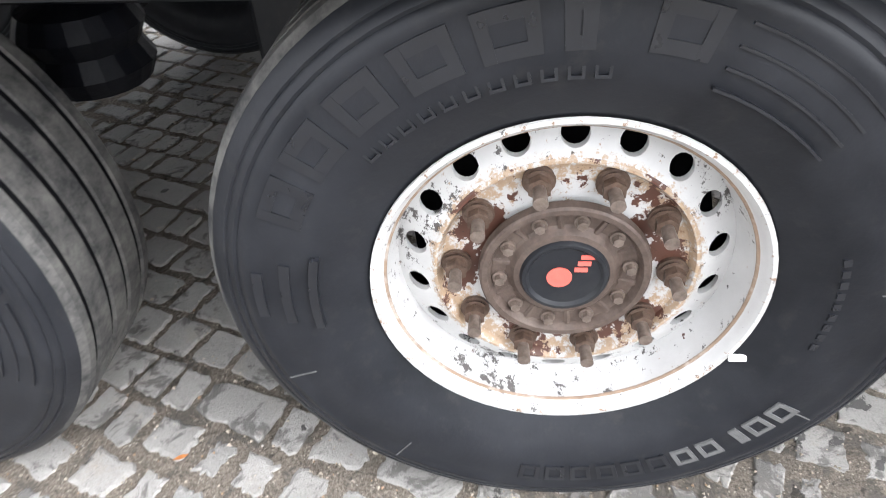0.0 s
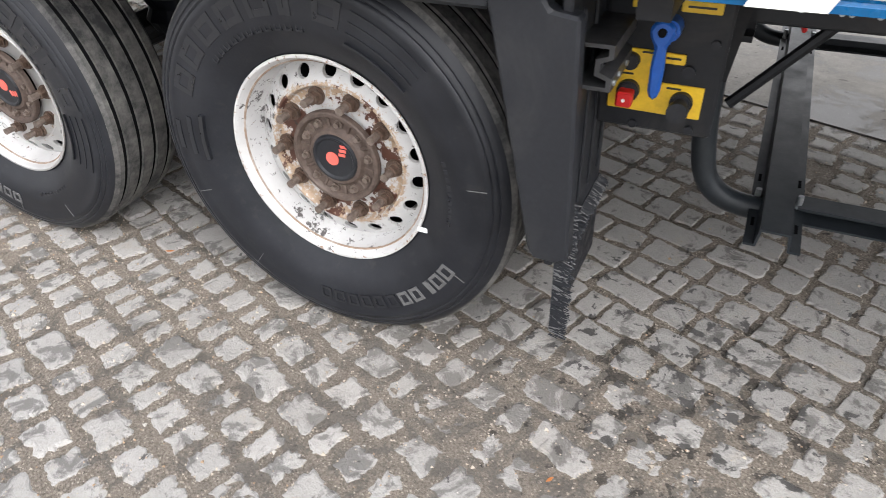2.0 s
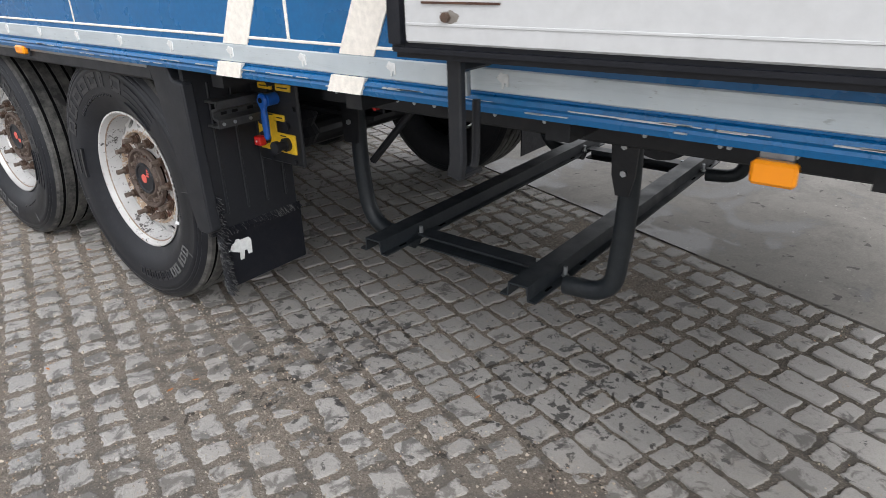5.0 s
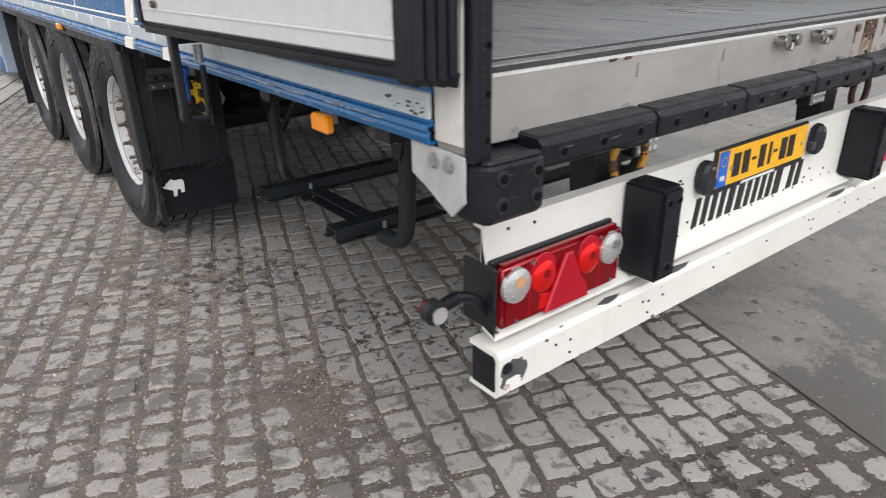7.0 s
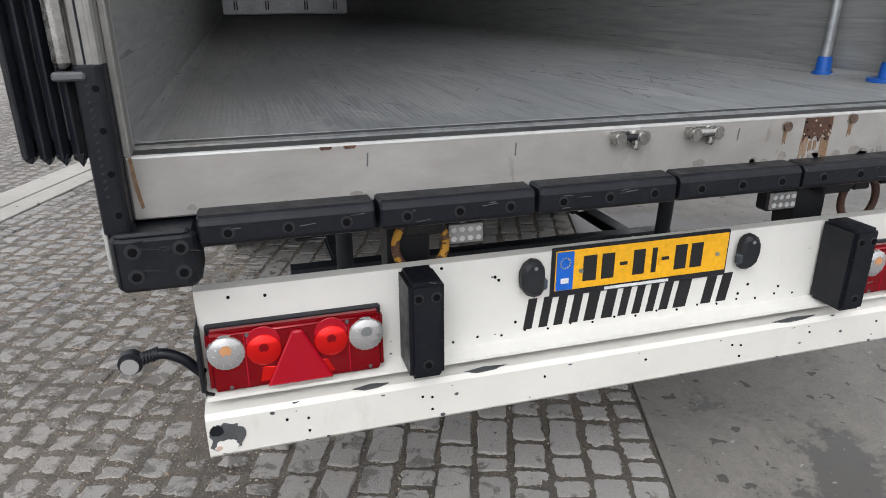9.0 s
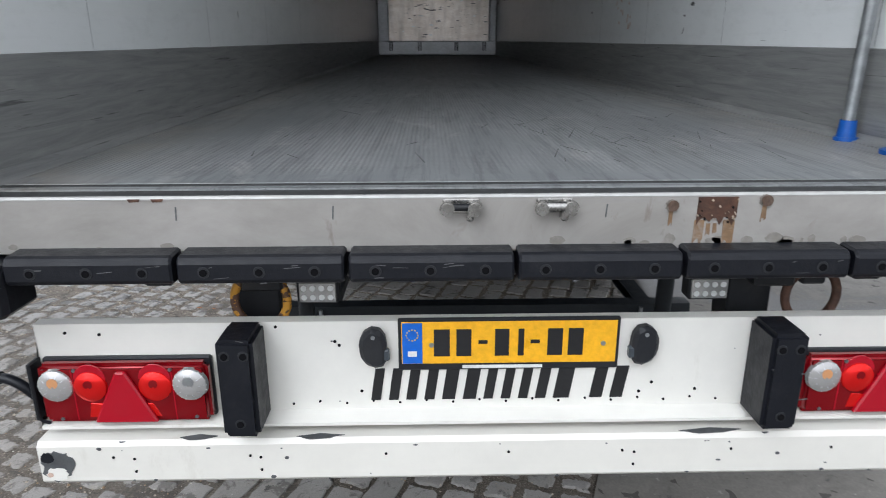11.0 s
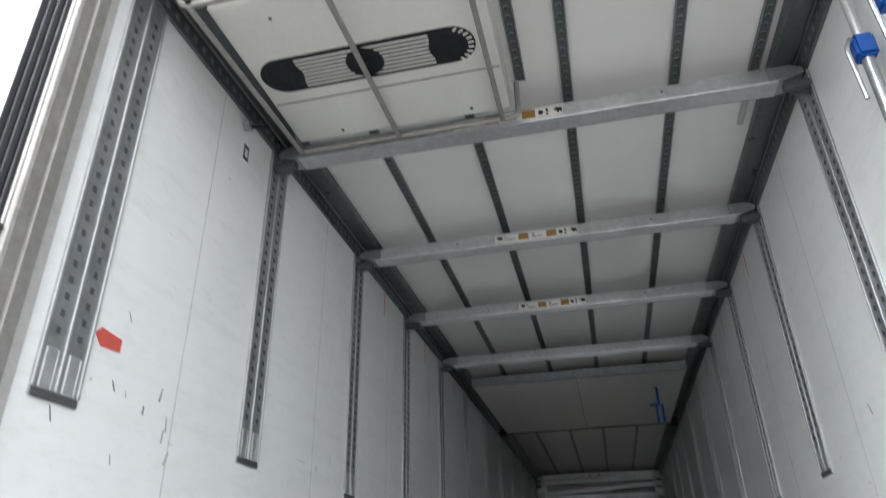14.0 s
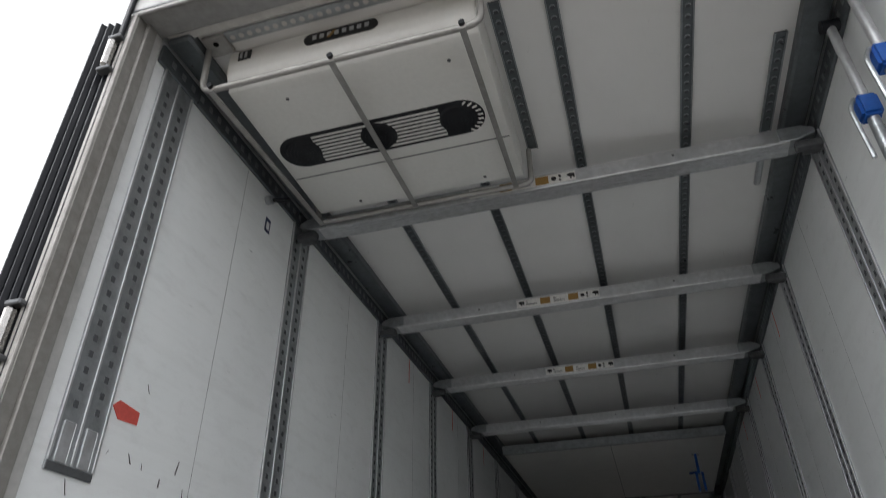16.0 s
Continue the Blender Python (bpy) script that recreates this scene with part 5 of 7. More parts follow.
for s in (-1, 1):
    x0 = -0.670 if s < 0 else 0.586
    d = part("dock_buffer", box(x0, x0 + 0.084, -0.108, 0.012, 0.612, 0.858, 0.010, None, 2), M["black_rubber"], trailer, "upright black rubber dock buffer")
    for dx, z in ((0.021, 0.822), (0.063, 0.822), (0.042, 0.650)):
        part("hole_rim", cyl((x0 + dx, -0.1082, z), "y", 0.012, 0.003, 14, None, 0.013), M["rubber_edge"], d)
        bolt_hole(d, x0 + dx, -0.1095, z, 0.008)

# tail lamp cluster
def tail_lamp(s):
    lamp = part("tail_lamp", box(-0.201, 0.201, -0.012, 0.004, -0.003, 0.158, 0.004), M["black_plastic"], trailer, "red tail lamp cluster with clear round lenses")
    part("lamp_cover", box(-0.2005, 0.2005, -0.046, -0.010, 0.0, 0.155, 0.012, None, 3), M["red_lens"], lamp, "glossy deep red cover", True)
    for x, z, mat, r in ((-0.158, 0.103, "clear_lens", 0.043), (0.158, 0.103, "clear_lens", 0.043), (-0.076, 0.100, "red_lens_bright", 0.041), (0.076, 0.100, "red_lens_bright", 0.041)):
        bm = lathe([(-0.060, 0.0), (-0.059, r * 0.4), (-0.056, r * 0.7), (-0.051, r * 0.92), (-0.042, r)], 28)
        bmesh.ops.rotate(bm, cent=(0, 0, 0), matrix=Matrix.Rotation(radians(90), 3, "Z"), verts=bm.verts)
        bmesh.ops.translate(bm, vec=(x, 0, z), verts=bm.verts)
        part("lens", bm, M[mat], lamp, "", True)
        if mat == "clear_lens":
            part("bulb_cup", cyl((x, -0.0568, z + 0.011), "y", r * 0.30, 0.006, 16), M["bulb_amber"] if x < -0.1 else M["galv"], lamp)
            for q in range(20):
                a, r0 = 2 * math.pi * q / 20, 0.40 if q % 2 else 0.55
                part("lens_rib", tube([(x + r * r0 * math.cos(a), -0.0582, z + r * r0 * math.sin(a)), (x + r * 0.94 * math.cos(a), -0.0498, z + r * 0.94 * math.sin(a))], 0.0009, 4), M["pale_print"] if q % 2 else M["galv"], lamp)
        else:
            hood = [(x + r * 0.93 * math.cos(a), z + r * 0.45 + r * 0.95 * math.sin(a)) for a in [math.pi * q / 12 for q in range(13)]]
            part("lens_hood", prism(hood, "y", -0.0485, -0.044, None, 0.001), M["red_crimson"], lamp)
            part("bulb_cup", cyl((x, -0.0568, z + 0.010), "y", r * 0.26, 0.006, 16), M["red_lens"], lamp)
            low = x + (0.020 if x < 0 else -0.020)
            part("inner_reflector", prism([(low - 0.034, 0.018), (low + 0.026, 0.018), (low + 0.010, 0.052), (low - 0.026, 0.056)], "y", -0.0475, -0.044, None, 0.001), M["red_lens_bright"], lamp)
    for x in (-0.117, 0.117):
        part("cover_seam", box(x - 0.0012, x + 0.0012, -0.0472, -0.044, 0.010, 0.145), M["red_crimson"], lamp)
    part("reflector", prism([(-0.076, 0.006), (0.076, 0.006), (0.012, 0.140), (-0.012, 0.140)], "y", -0.0575, -0.044, None, 0.004), M["red_crimson"], lamp, "crimson triangular reflector")
    for x, z in ((-0.11, 0.142), (0.115, 0.142), (-0.155, 0.014), (0.165, 0.016)):
        part("lamp_screw", cyl((x, -0.047, z), "y", 0.0045, 0.004, 8), M["dark_galv"], lamp)
    lamp.matrix_basis = pose(s * 0.9185, 0.010, 0.613, 0, 0, 0)
    # outline lamp on a rubber arm
    o = part("arm_bracket", box(*sorted((s * 1.130, s * 1.140)), -0.035, 0.07, 0.62, 0.77, 0.003), M["black_steel"], trailer)
    arm = part("marker_arm", tube(bend([(s * 1.135, 0.0, 0.655), (s * 1.172, -0.010, 0.706), (s * 1.212, -0.008, 0.726), (s * 1.255, -0.004, 0.716)], 0.03), 0.0125, 10), M["black_rubber"], trailer, "black rubber outline lamp arm", True)
    for k in range(5):
        part("arm_rib", cyl((s * (1.222 + 0.007 * k), -0.006, 0.723 - 0.0016 * k), "x", 0.0155, 0.004, 12), M["black_rubber"], arm)
    head = part("outline_lamp", cyl((s * 1.278, -0.004, 0.710), "y", 0.026, 0.034, 24, None, None, 0.005), M["black_plastic"], trailer, "black outline lamp with round white lens")
    part("lamp_lens", cyl((s * 1.278, -0.023, 0.710), "y", 0.019, 0.010, 20, None, 0.014), M["clear_lens"], head, "", True)
    part("lamp_lens", cyl((s * 1.278, 0.015, 0.710), "y", 0.019, 0.010, 20), M["red_lens"], head, "", True)
    part("lamp_cable", tube(bend([(s * 1.136, -0.02, 0.67), (s * 1.134, -0.03, 0.62), (s * 1.115, -0.02, 0.606)], 0.03), 0.004, 6), M["black_rubber"], trailer)


tail_lamp(-1)
tail_lamp(1)
for x in (-0.60, 0.75):
    pts = [Vector((x + 0.064 * math.cos(a), 0.055, 0.892 + 0.070 * math.sin(a))) for a in [2 * math.pi * k / 24 for k in range(25)]]
    part("tow_ring", tube(pts, 0.011, 10), M["tow_yellow"] if x < 0 else M["rust_patch"], trailer, "rusty steel tow ring", True)
    part("ring_lug", box(x - 0.03, x + 0.03, 0.05, 0.12, 0.92, 0.98, 0.005), M["black_steel"], trailer)
for x in (-0.47, 0.515):
    wl_ = part("work_lamp", box(x - 0.052, x + 0.052, 0.10, 0.15, 0.862, 0.926, 0.006), M["black_plastic"], trailer, "small LED work lamp")
    part("lamp_glass", box(x - 0.046, x + 0.046, 0.094, 0.102, 0.868, 0.920, 0.002), M["clear_lens"], wl_)
    for i in range(4):
        for j in range(2):
            part("led", cyl((x - 0.033 + 0.022 * i, 0.093, 0.882 + 0.024 * j), "y", 0.0075, 0.003, 10), M["pale_print"], wl_)
    part("lamp_stem", box(x - 0.01, x + 0.01, 0.12, 0.14, 0.92, 0.98), M["black_steel"], wl_)

# latches, rust and bolts on the sill
for x, kind in ((-0.12, 0), (0.085, 1)):
    l_ = part("latch_keeper", box(x - 0.040, x + 0.040, -0.050, -0.044, 1.132, 1.164, 0.002), M["chrome"], trailer, "worn chrome door latch keeper")
    for dx, q in ((-0.031, 0.017), (0.031, 0.018)):
        part("keeper_jaw", cyl((x + dx, -0.064, 1.148), "y", q, 0.034, 20, None, q * 0.72, 0.004), M["chrome"], l_, "", True)
    part("keeper_bar", cyl((x, -0.068, 1.150), "x", 0.008 if kind == 0 else 0.012, 0.062, 16), M["black_steel"] if kind == 0 else M["chrome"], l_, "", True)
    part("keeper_tongue", prism([(x + 0.010, 1.120), (x + 0.026, 1.118), (x + 0.030, 1.146), (x + 0.014, 1.150)], "y", -0.074, -0.052, None, 0.004), M["chrome"], l_)
def ragged(x0, x1, top, low, seed):
    """A stain with a straight top edge and uneven runs hanging from it."""
    r = random.Random(seed)
    n = max(4, int((x1 - x0) / 0.008))
    pts = [(x0, top)]
    for k in range(n + 1):
        run = 1.0 if k % 3 == 0 else 0.8
        pts.append((x0 + (x1 - x0) * k / n + r.uniform(-0.002, 0.002), top - (top - low) * run * r.uniform(0.82, 1.0)))
    return pts + [(x1, top)]


rustp = part("rust_patch", prism(ragged(0.402, 0.490, 1.164, 1.098, 8), "y", -0.0475, -0.044), M["rust_patch"], trailer, "flaking brown rust patch")
for x0, x1, top, low, q in ((0.398, 0.420, 1.112, 1.050, 3), (0.440, 0.448, 1.104, 1.078, 5), (0.462, 0.488, 1.112, 1.047, 6), (0.425, 0.434, 1.104, 1.072, 9)):
    part("rust_streak", prism(ragged(x0, x1, top, low, q), "y", -0.0466, -0.044), M["rust_drip"], rustp)
r8 = random.Random(12)
for k in range(26):
    x, z = r8.choice((r8.uniform(0.402, 0.412), r8.uniform(0.478, 0.490), r8.uniform(0.405, 0.485))), r8.uniform(1.100, 1.160)
    q = r8.uniform(0.0012, 0.0034)
    part("flake", prism([(x - q, z), (x, z + q), (x + q, z + q * 0.3), (x + q * 0.4, z - q)], "y", -0.0495, -0.046), M["rust_flake"] if k % 3 else M["dark_void"], rustp)
for x, z in ((0.345, 1.146), (0.552, 1.156)):
    part("sill_bolt", cyl((x, -0.049, z), "y", 0.0125, 0.010, 12, None, 0.010), M["rust_nut"], trailer)
    part("bolt_stain", prism(torn(x - 0.017, x + 0.017, z - 0.016, z + 0.016, 5), "y", -0.0463, -0.044), M["smudge"], trailer)
    part("rust_streak", prism(ragged(x - 0.006, x + 0.003, z - 0.010, z - 0.050, int(x * 100)), "y", -0.0467, -0.044), M["rust_drip"], trailer)
for x in (-0.74, -0.40, 0.20):
    part("sill_scratch", prism([(x, 1.15), (x + 0.003, 1.15), (x + 0.001, 1.12), (x - 0.002, 1.12)], "y", -0.0462, -0.044), M["dark_galv"], trailer)
r14 = random.Random(61)
for k in range(26):
    x = r14.choice((r14.uniform(-1.18, 1.18), r14.uniform(0.1, 1.1)))
    w_, h = r14.uniform(0.008, 0.05), r14.uniform(0.008, 0.030)
    part("grime", prism(torn(x, x + w_, 1.054, 1.054 + h, 200 + k, 14), "y", -0.0462, -0.044), M["sill_grime"], trailer)
part("corner_rust", prism([(-1.206, 1.170), (-1.200, 1.172), (-1.196, 1.12), (-1.190, 1.070), (-1.196, 1.066), (-1.203, 1.11)], "y", -0.0464, -0.044), M["rust_drip"], trailer)
for x in (-0.84, -0.79):
    part("sill_stain", prism([(x, 1.168), (x + 0.028, 1.168), (x + 0.024, 1.162), (x + 0.004, 1.161)], "y", -0.0472, -0.043), M["rust_patch"], trailer)

settle(REAR0, (0.0, 0.0, 0.010))

# ---- open rear door, folded forward along the side ----
door = part("rear_door", box(-0.030, 0.045, 0.03, 1.215, 1.235, 3.72, 0.004), M["door_grey"], trailer, "open grey-white insulated rear door")
part("door_seal", box(-0.034, 0.050, 1.213, 1.262, 1.222, 3.735, 0.010, None, 2), M["black_rubber"], door)
part("door_seal", box(-0.034, 0.050, 0.03, 1.255, 1.205, 1.238, 0.012, None, 2), M["black_rubber"], door)
part("door_seal", box(-0.034, 0.050, 0.03, 1.255, 3.718, 3.745, 0.010), M["black_rubber"], door)
for z in (1.268, 1.352, 1.368, 1.384, 1.62, 2.2, 2.8):
    part("door_rib", box(-0.0316, -0.029, 0.05, 1.21, z, z + 0.005, 0.0006), M["door_grey"], door)
for k in range(4):
    x = -0.046 + 0.027 * k
    part("seal_lip", prism([(x + 0.002, 0.05), (x + 0.022, 0.05), (x + 0.0245, 0.004 + 0.003 * k), (x + 0.013, -0.014 + 0.004 * k), (x + 0.001, 0.0 + 0.003 * k)], "z", 1.212 - 0.004 * k, 3.75, None, 0.003), M["black_rubber"], door, "ribbed black rubber door seal")
    part("seal_tip", prism([(x + 0.001, 1.214), (x + 0.023, 1.214), (x + 0.016, 1.200 - 0.004 * k), (x + 0.006, 1.206)], "y", 0.0, 0.045, None, 0.002), M["black_rubber"], door)
part("door_bolt", cyl((-0.034, 1.115, 1.285), "x", 0.009, 0.010, 12), M["rust_nut"], door)
part("bolt_stain", prism(torn(1.085, 1.135, 1.272, 1.298, 4), "x", -0.0305, -0.029), M["smudge"], door)
part("rub_mark", box(-0.0335, -0.029, 1.0, 1.17, 1.308, 1.312), M["rust_patch"], door)
door.matrix_basis = pose(-1.327, -0.090, -0.012, 0, 0, 3.5)
for z0 in (3.475, 2.42, 1.35):
    h = part("hinge", box(-1.288, -1.260, -0.118, -0.084, z0 + 0.005, z0 + 0.14, 0.010), M["chrome"], trailer, "worn chrome door hinge")
    for z in (z0 - 0.016, z0 + 0.142):
        part("hinge_arm", box(-1.294, -1.240, -0.114, -0.080, z, z + 0.016, 0.004), M["dark_galv"], h)
# door retainer: a bent bar below the door
PANEL0 = set(trailer.children)
ret = part("door_retainer", prism([(1.024, 1.20), (1.058, 1.20), (1.056, 0.985), (1.066, 0.955), (1.03, 0.945), (1.022, 0.985)], "x", -1.43, -1.408, None, 0.004), M["black_steel"], trailer, "flat black door retainer bar")
part("retainer_loop", tube(bend([(-1.415, 1.045, 0.965), (-1.40, 1.047, 0.945), (-1.352, 1.047, 0.948), (-1.345, 1.047, 0.99), (-1.345, 1.045, 1.10)], 0.02), 0.009, 8), M["black_steel"], ret, "", True)
part("retainer_foot", box(-1.408, -1.345, 1.03, 1.06, 0.948, 0.958, 0.002), M["black_steel"], ret)
part("retainer_plate", box(-1.415, -1.30, 1.03, 1.07, 1.165, 1.19, 0.006), M["black_steel"], trailer)
part("retainer_spring", cyl((-1.34, 1.08, 1.13), "z", 0.014, 0.05, 12), M["galv"], trailer)

# ---- control panel by the rear wheel ----
cb = part("control_plate", box(-1.008, -0.993, 2.035, 2.285, 0.692, 1.065, 0.006), M["black_steel"], trailer, "black control plate with yellow panels")
part("yellow_panel", prism([(2.262, 0.738), (2.262, 0.876), (2.112, 0.872), (2.112, 0.850), (2.162, 0.850), (2.162, 0.807), (2.064, 0.807), (2.064, 0.736)], "x", -1.015, -1.007, None, 0.002), M["yellow"], cb, "yellow panel around the valves")
for y0, y1 in ((2.160, 2.235), (2.060, 2.138)):
    part("yellow_strip", box(-1.015, -1.007, y0, y1, 0.958, 0.982, 0.002), M["yellow"], cb)
    part("panel_text_bar", box(-1.0165, -1.014, y0 + 0.012, y1 - 0.012, 0.968, 0.972), M["black_print"], cb)
for y, z, w_ in ((2.135, 0.861, 0.03), (2.185, 0.868, 0.03), (2.225, 0.818, 0.025), (2.125, 0.797, 0.03)):
    part("panel_text_bar", box(-1.0165, -1.014, y - w_ / 2, y + w_ / 2, z, z + 0.004), M["black_print"], cb)
for y, z, r, mat in ((2.220, 0.850, 0.018, "black_plastic"), (2.218, 0.784, 0.024, "black_plastic"), (2.105, 0.772, 0.024, "black_plastic"), (2.149, 0.992, 0.018, "black_plastic")):
    v = part("valve", cyl((-1.022, y, z), "x", r, 0.022, 18, None, None, 0.003), M[mat], cb, "black valve body", True)
part("push_button", box(-1.062, -1.03, 2.202, 2.236, 0.760, 0.794, 0.004), M["red_plastic"], cb, "red push button")
part("button_dot", cyl((-1.063, 2.219, 0.777), "x", 0.004, 0.003, 10), M["pale_print"], cb)
kn = cyl((-1.045, 2.105, 0.772), "x", 0.016, 0.05, 18, None, None, 0.004)
cyl((-1.068, 2.105, 0.772), "x", 0.022, 0.016, 18, kn)
part("knob", kn, M["black_plastic"], cb, "black pull knob", True)
lv = prism([(2.144, 0.949), (2.160, 0.955), (2.177, 0.949), (2.186, 0.932), (2.180, 0.912), (2.171, 0.900), (2.174, 0.86), (2.172, 0.80), (2.164, 0.788), (2.156, 0.788), (2.148, 0.80), (2.146, 0.86), (2.149, 0.900), (2.140, 0.912), (2.134, 0.932), (2.138, 0.943)], "x", -1.066, -1.046, None, 0.006)
part("lever", lv, M["blue_plastic"], cb, "blue plastic valve lever")
part("lever_pivot", cyl((-1.028, 2.150, 0.930), "x", 0.022, 0.05, 16), M["blue_plastic"], cb, "", True)
part("lever_eye", cyl((-1.067, 2.160, 0.930), "x", 0.009, 0.004, 14), M["dark_void"], cb)
for y, z in ((2.06, 0.90), (2.12, 1.03), (2.08, 0.71), (2.20, 0.705), (2.245, 0.93), (2.19, 0.95)):
    part("plate_bolt", cyl((-1.010, y, z), "x", 0.009, 0.014, 10), M["black_plastic"], cb)
part("cap_ring", cyl((-1.012, 2.102, 0.838), "x", 0.013, 0.012, 14), M["black_plastic"], cb)
for k, x in enumerate((-0.80, -0.78)):
    part("air_hose", tube([(x, 1.93, 0.95), (x + 0.01, 1.91, 0.90), (x + 0.03, 1.90, 0.87)], 0.006, 8), M["red_plastic"], trailer)

settle(PANEL0, (0.028, -0.013, 0.0))

# ---- inside the trailer ----
INSIDE0 = set(trailer.children)
RAIL_Y = [0.23, 1.28, 2.44, 3.56, 4.71, 5.86, 7.01, 8.16, 9.31, 10.46, 11.61, 12.72]


def slots(cols, z0, z1, step, x, w_, h, s):
    """Rows of small dark slots as shallow plates."""
    bm = bmesh.new()
    n = int((z1 - z0) / step)
    for c in cols:
        for k in range(n):
            z = z0 + k * step
            a = [bm.verts.new((x, c - w_ / 2, z - h / 2)), bm.verts.new((x, c + w_ / 2, z - h / 2)), bm.verts.new((x, c + w_ / 2, z + h / 2)), bm.verts.new((x, c - w_ / 2, z + h / 2))]
            bm.faces.new(a)
            t = [bm.verts.new((x + s * 0.0015, p.co.y * 1.0, p.co.z)) for p in a]
            for i in range(4):
                bm.faces.new((a[i], a[(i + 1) % 4], t[(i + 1) % 4], t[i]))
    return bm


def wall_rail(s):
    """A slotted upright track let into the wall lining, 0.165 m wide, from its foot at z = 2.175."""
    x0, x1 = s * 1.227, s * 1.219
    r = part("wall_track", box(*sorted((x0, x1)), -0.085, 0.085, 2.175, 3.66, 0.002), M["galv"], trailer, "slotted galvanised wall track")
    for y in (-0.082, 0.0, 0.082):
        part("track_edge", box(*sorted((s * 1.219, s * 1.2135)), y - 0.005, y + 0.005, 2.20, 3.66, 0.0015), M["alu"], r)
    tagged(part("perforation", slots((-0.042, 0.042), 2.36, 3.64, 0.05, s * 1.2175, 0.016, 0.020, s), M["slot_dark"], r), "strip of small dark slots", kind="stuff")
    for c in (-0.042, 0.042):
        part("track_foot", box(*sorted((s * 1.2195, s * 1.2165)), c - 0.022, c + 0.022, 2.20, 2.31, 0.003), M["alu"], r)
    part("track_stop", box(*sorted((s * 1.2195, s * 1.216)), -0.085, 0.085, 2.175, 2.197, 0.002), M["dark_galv"], r)
    return r


for s in (-1, 1):
    r0 = wall_rail(s)
    r0.matrix_basis = pose(0, RAIL_Y[0] if s < 0 else 0.27, 0)
    for y in RAIL_Y[1:]:
        copy_thing(r0, pose(0, y + (0.0 if s < 0 else 0.045), 0))
    # long tracks in the top corners
    part("corner_profile", box(*sorted((s * 1.205, s * 1.105)), 0.10, 13.05, 3.742, 3.80, 0.010), M["track_galv"], trailer, "dark galvanised corner profile")
    tr = part("top_track", box(*sorted((s * 1.225, s * 1.210)), 0.10, 13.05, 3.655, 3.742, 0.003), M["track_galv"], trailer, "slotted galvanised top track")
    bm = bmesh.new()
    for k in range(200):
        y = 0.16 + k * 0.062
        box(*sorted((s * 1.2105, s * 1.2075)), y, y + 0.022, 3.685, 3.712, 0, bm)
    tagged(part("perforation", bm, M["galv"], tr), "row of bent tongues", kind="stuff")

# slotted tracks along the ceiling
def ceiling_track(x, y0, y1):
    t = part("ceiling_track", box(x - 0.024, x + 0.024, y0, y1, 3.789, 3.80, 0.002), M["track_galv"], trailer, "perforated galvanised ceiling track")
    for dx in (-0.022, 0.022):
        part("track_edge", box(x + dx - 0.003, x + dx + 0.003, y0, y1, 3.786, 3.792), M["galv"], t)
    bm = bmesh.new()
    n = int((min(y1, 6.0) - y0 - 0.04) / 0.05)
    for k in range(n):
        y = y0 + 0.04 + k * 0.05
        vs = [bm.verts.new((x + 0.0115 * math.cos(a), y + 0.0115 * math.sin(a), 3.7875)) for a in [2 * math.pi * q / 8 for q in range(8)]]
        bm.faces.new(vs)
    tagged(part("perforation", bm, M["galv"], t), "strip of round holes", kind="stuff")
    # smaller dark discs, shifted: painted shade that leaves a lit crescent on each hole
    bm = bmesh.new()
    for k in range(n):
        y = y0 + 0.0435 + k * 0.05
        bm.faces.new([bm.verts.new((x + 0.0095 * math.cos(a), y + 0.0085 * math.sin(a), 3.7865)) for a in [2 * math.pi * q / 8 for q in range(8)]])
    tagged(part("hole_depth", bm, M["slot_dark"], t), "shade of the holes painted as dark discs, leaving pale crescents", kind="stuff")


for x, y0, y1 in ((0.705, 0.15, 13.0), (0.222, 0.16, 13.0), (0.017, 0.32, 1.16), (-0.26, 1.15, 13.0), (-0.755, 1.15, 13.0), (1.055, 0.78, 1.36)):
    ceiling_track(x, y0, y1)
part("track_end", box(1.04, 1.07, 1.36, 1.76, 3.775, 3.80, 0.008), M["alu"], trailer)
part("ceiling_plate", prism([(1.045, 0.36), (1.053, 0.345), (1.069, 0.338), (1.085, 0.345), (1.092, 0.36), (1.092, 0.55), (1.085, 0.565), (1.069, 0.572), (1.053, 0.565), (1.045, 0.55)], "z", 3.794, 3.80, None, 0.002), M["black_plastic"], trailer, "black oblong ceiling cover")
part("ceiling_edge", box(-1.20, 1.20, 0.03, 0.125, 3.765, 3.80, 0.006), M["ceiling_edge"], trailer, "cream edging behind the header")
for x in (-0.12, 0.09):
    h = part("header_latch", box(x - 0.028, x + 0.028, -0.058, -0.044, 3.79, 3.835, 0.003), M["black_steel"], trailer, "black latch keeper under the roof edge")
    part("latch_hook", tube(bend([(x - 0.03, -0.055, 3.80), (x - 0.03, -0.082, 3.785), (x + 0.03, -0.082, 3.785), (x + 0.03, -0.055, 3.80)], 0.01), 0.006, 8), M["black_steel"], h, "", True)
    part("latch_pin", cyl((x + 0.014, -0.070, 3.822), "z", 0.006, 0.03, 10), M["galv"], h)
mk = part("top_marker", box(-1.125, -1.045, -0.056, -0.044, 3.802, 3.822, 0.005), M["red_lens"], trailer, "small red marker lamp")
for s in (-1, 1):
    part("corner_casting", prism([(s * 1.266, 3.62), (s * 1.266, 3.845), (s * 1.205, 3.895), (s * 1.17, 3.895), (s * 1.17, 3.868), (s * 1.196, 3.868), (s * 1.246, 3.828), (s * 1.246, 3.62)], "y", -0.060, 0.02, None, 0.004), M["black_rubber"], trailer)

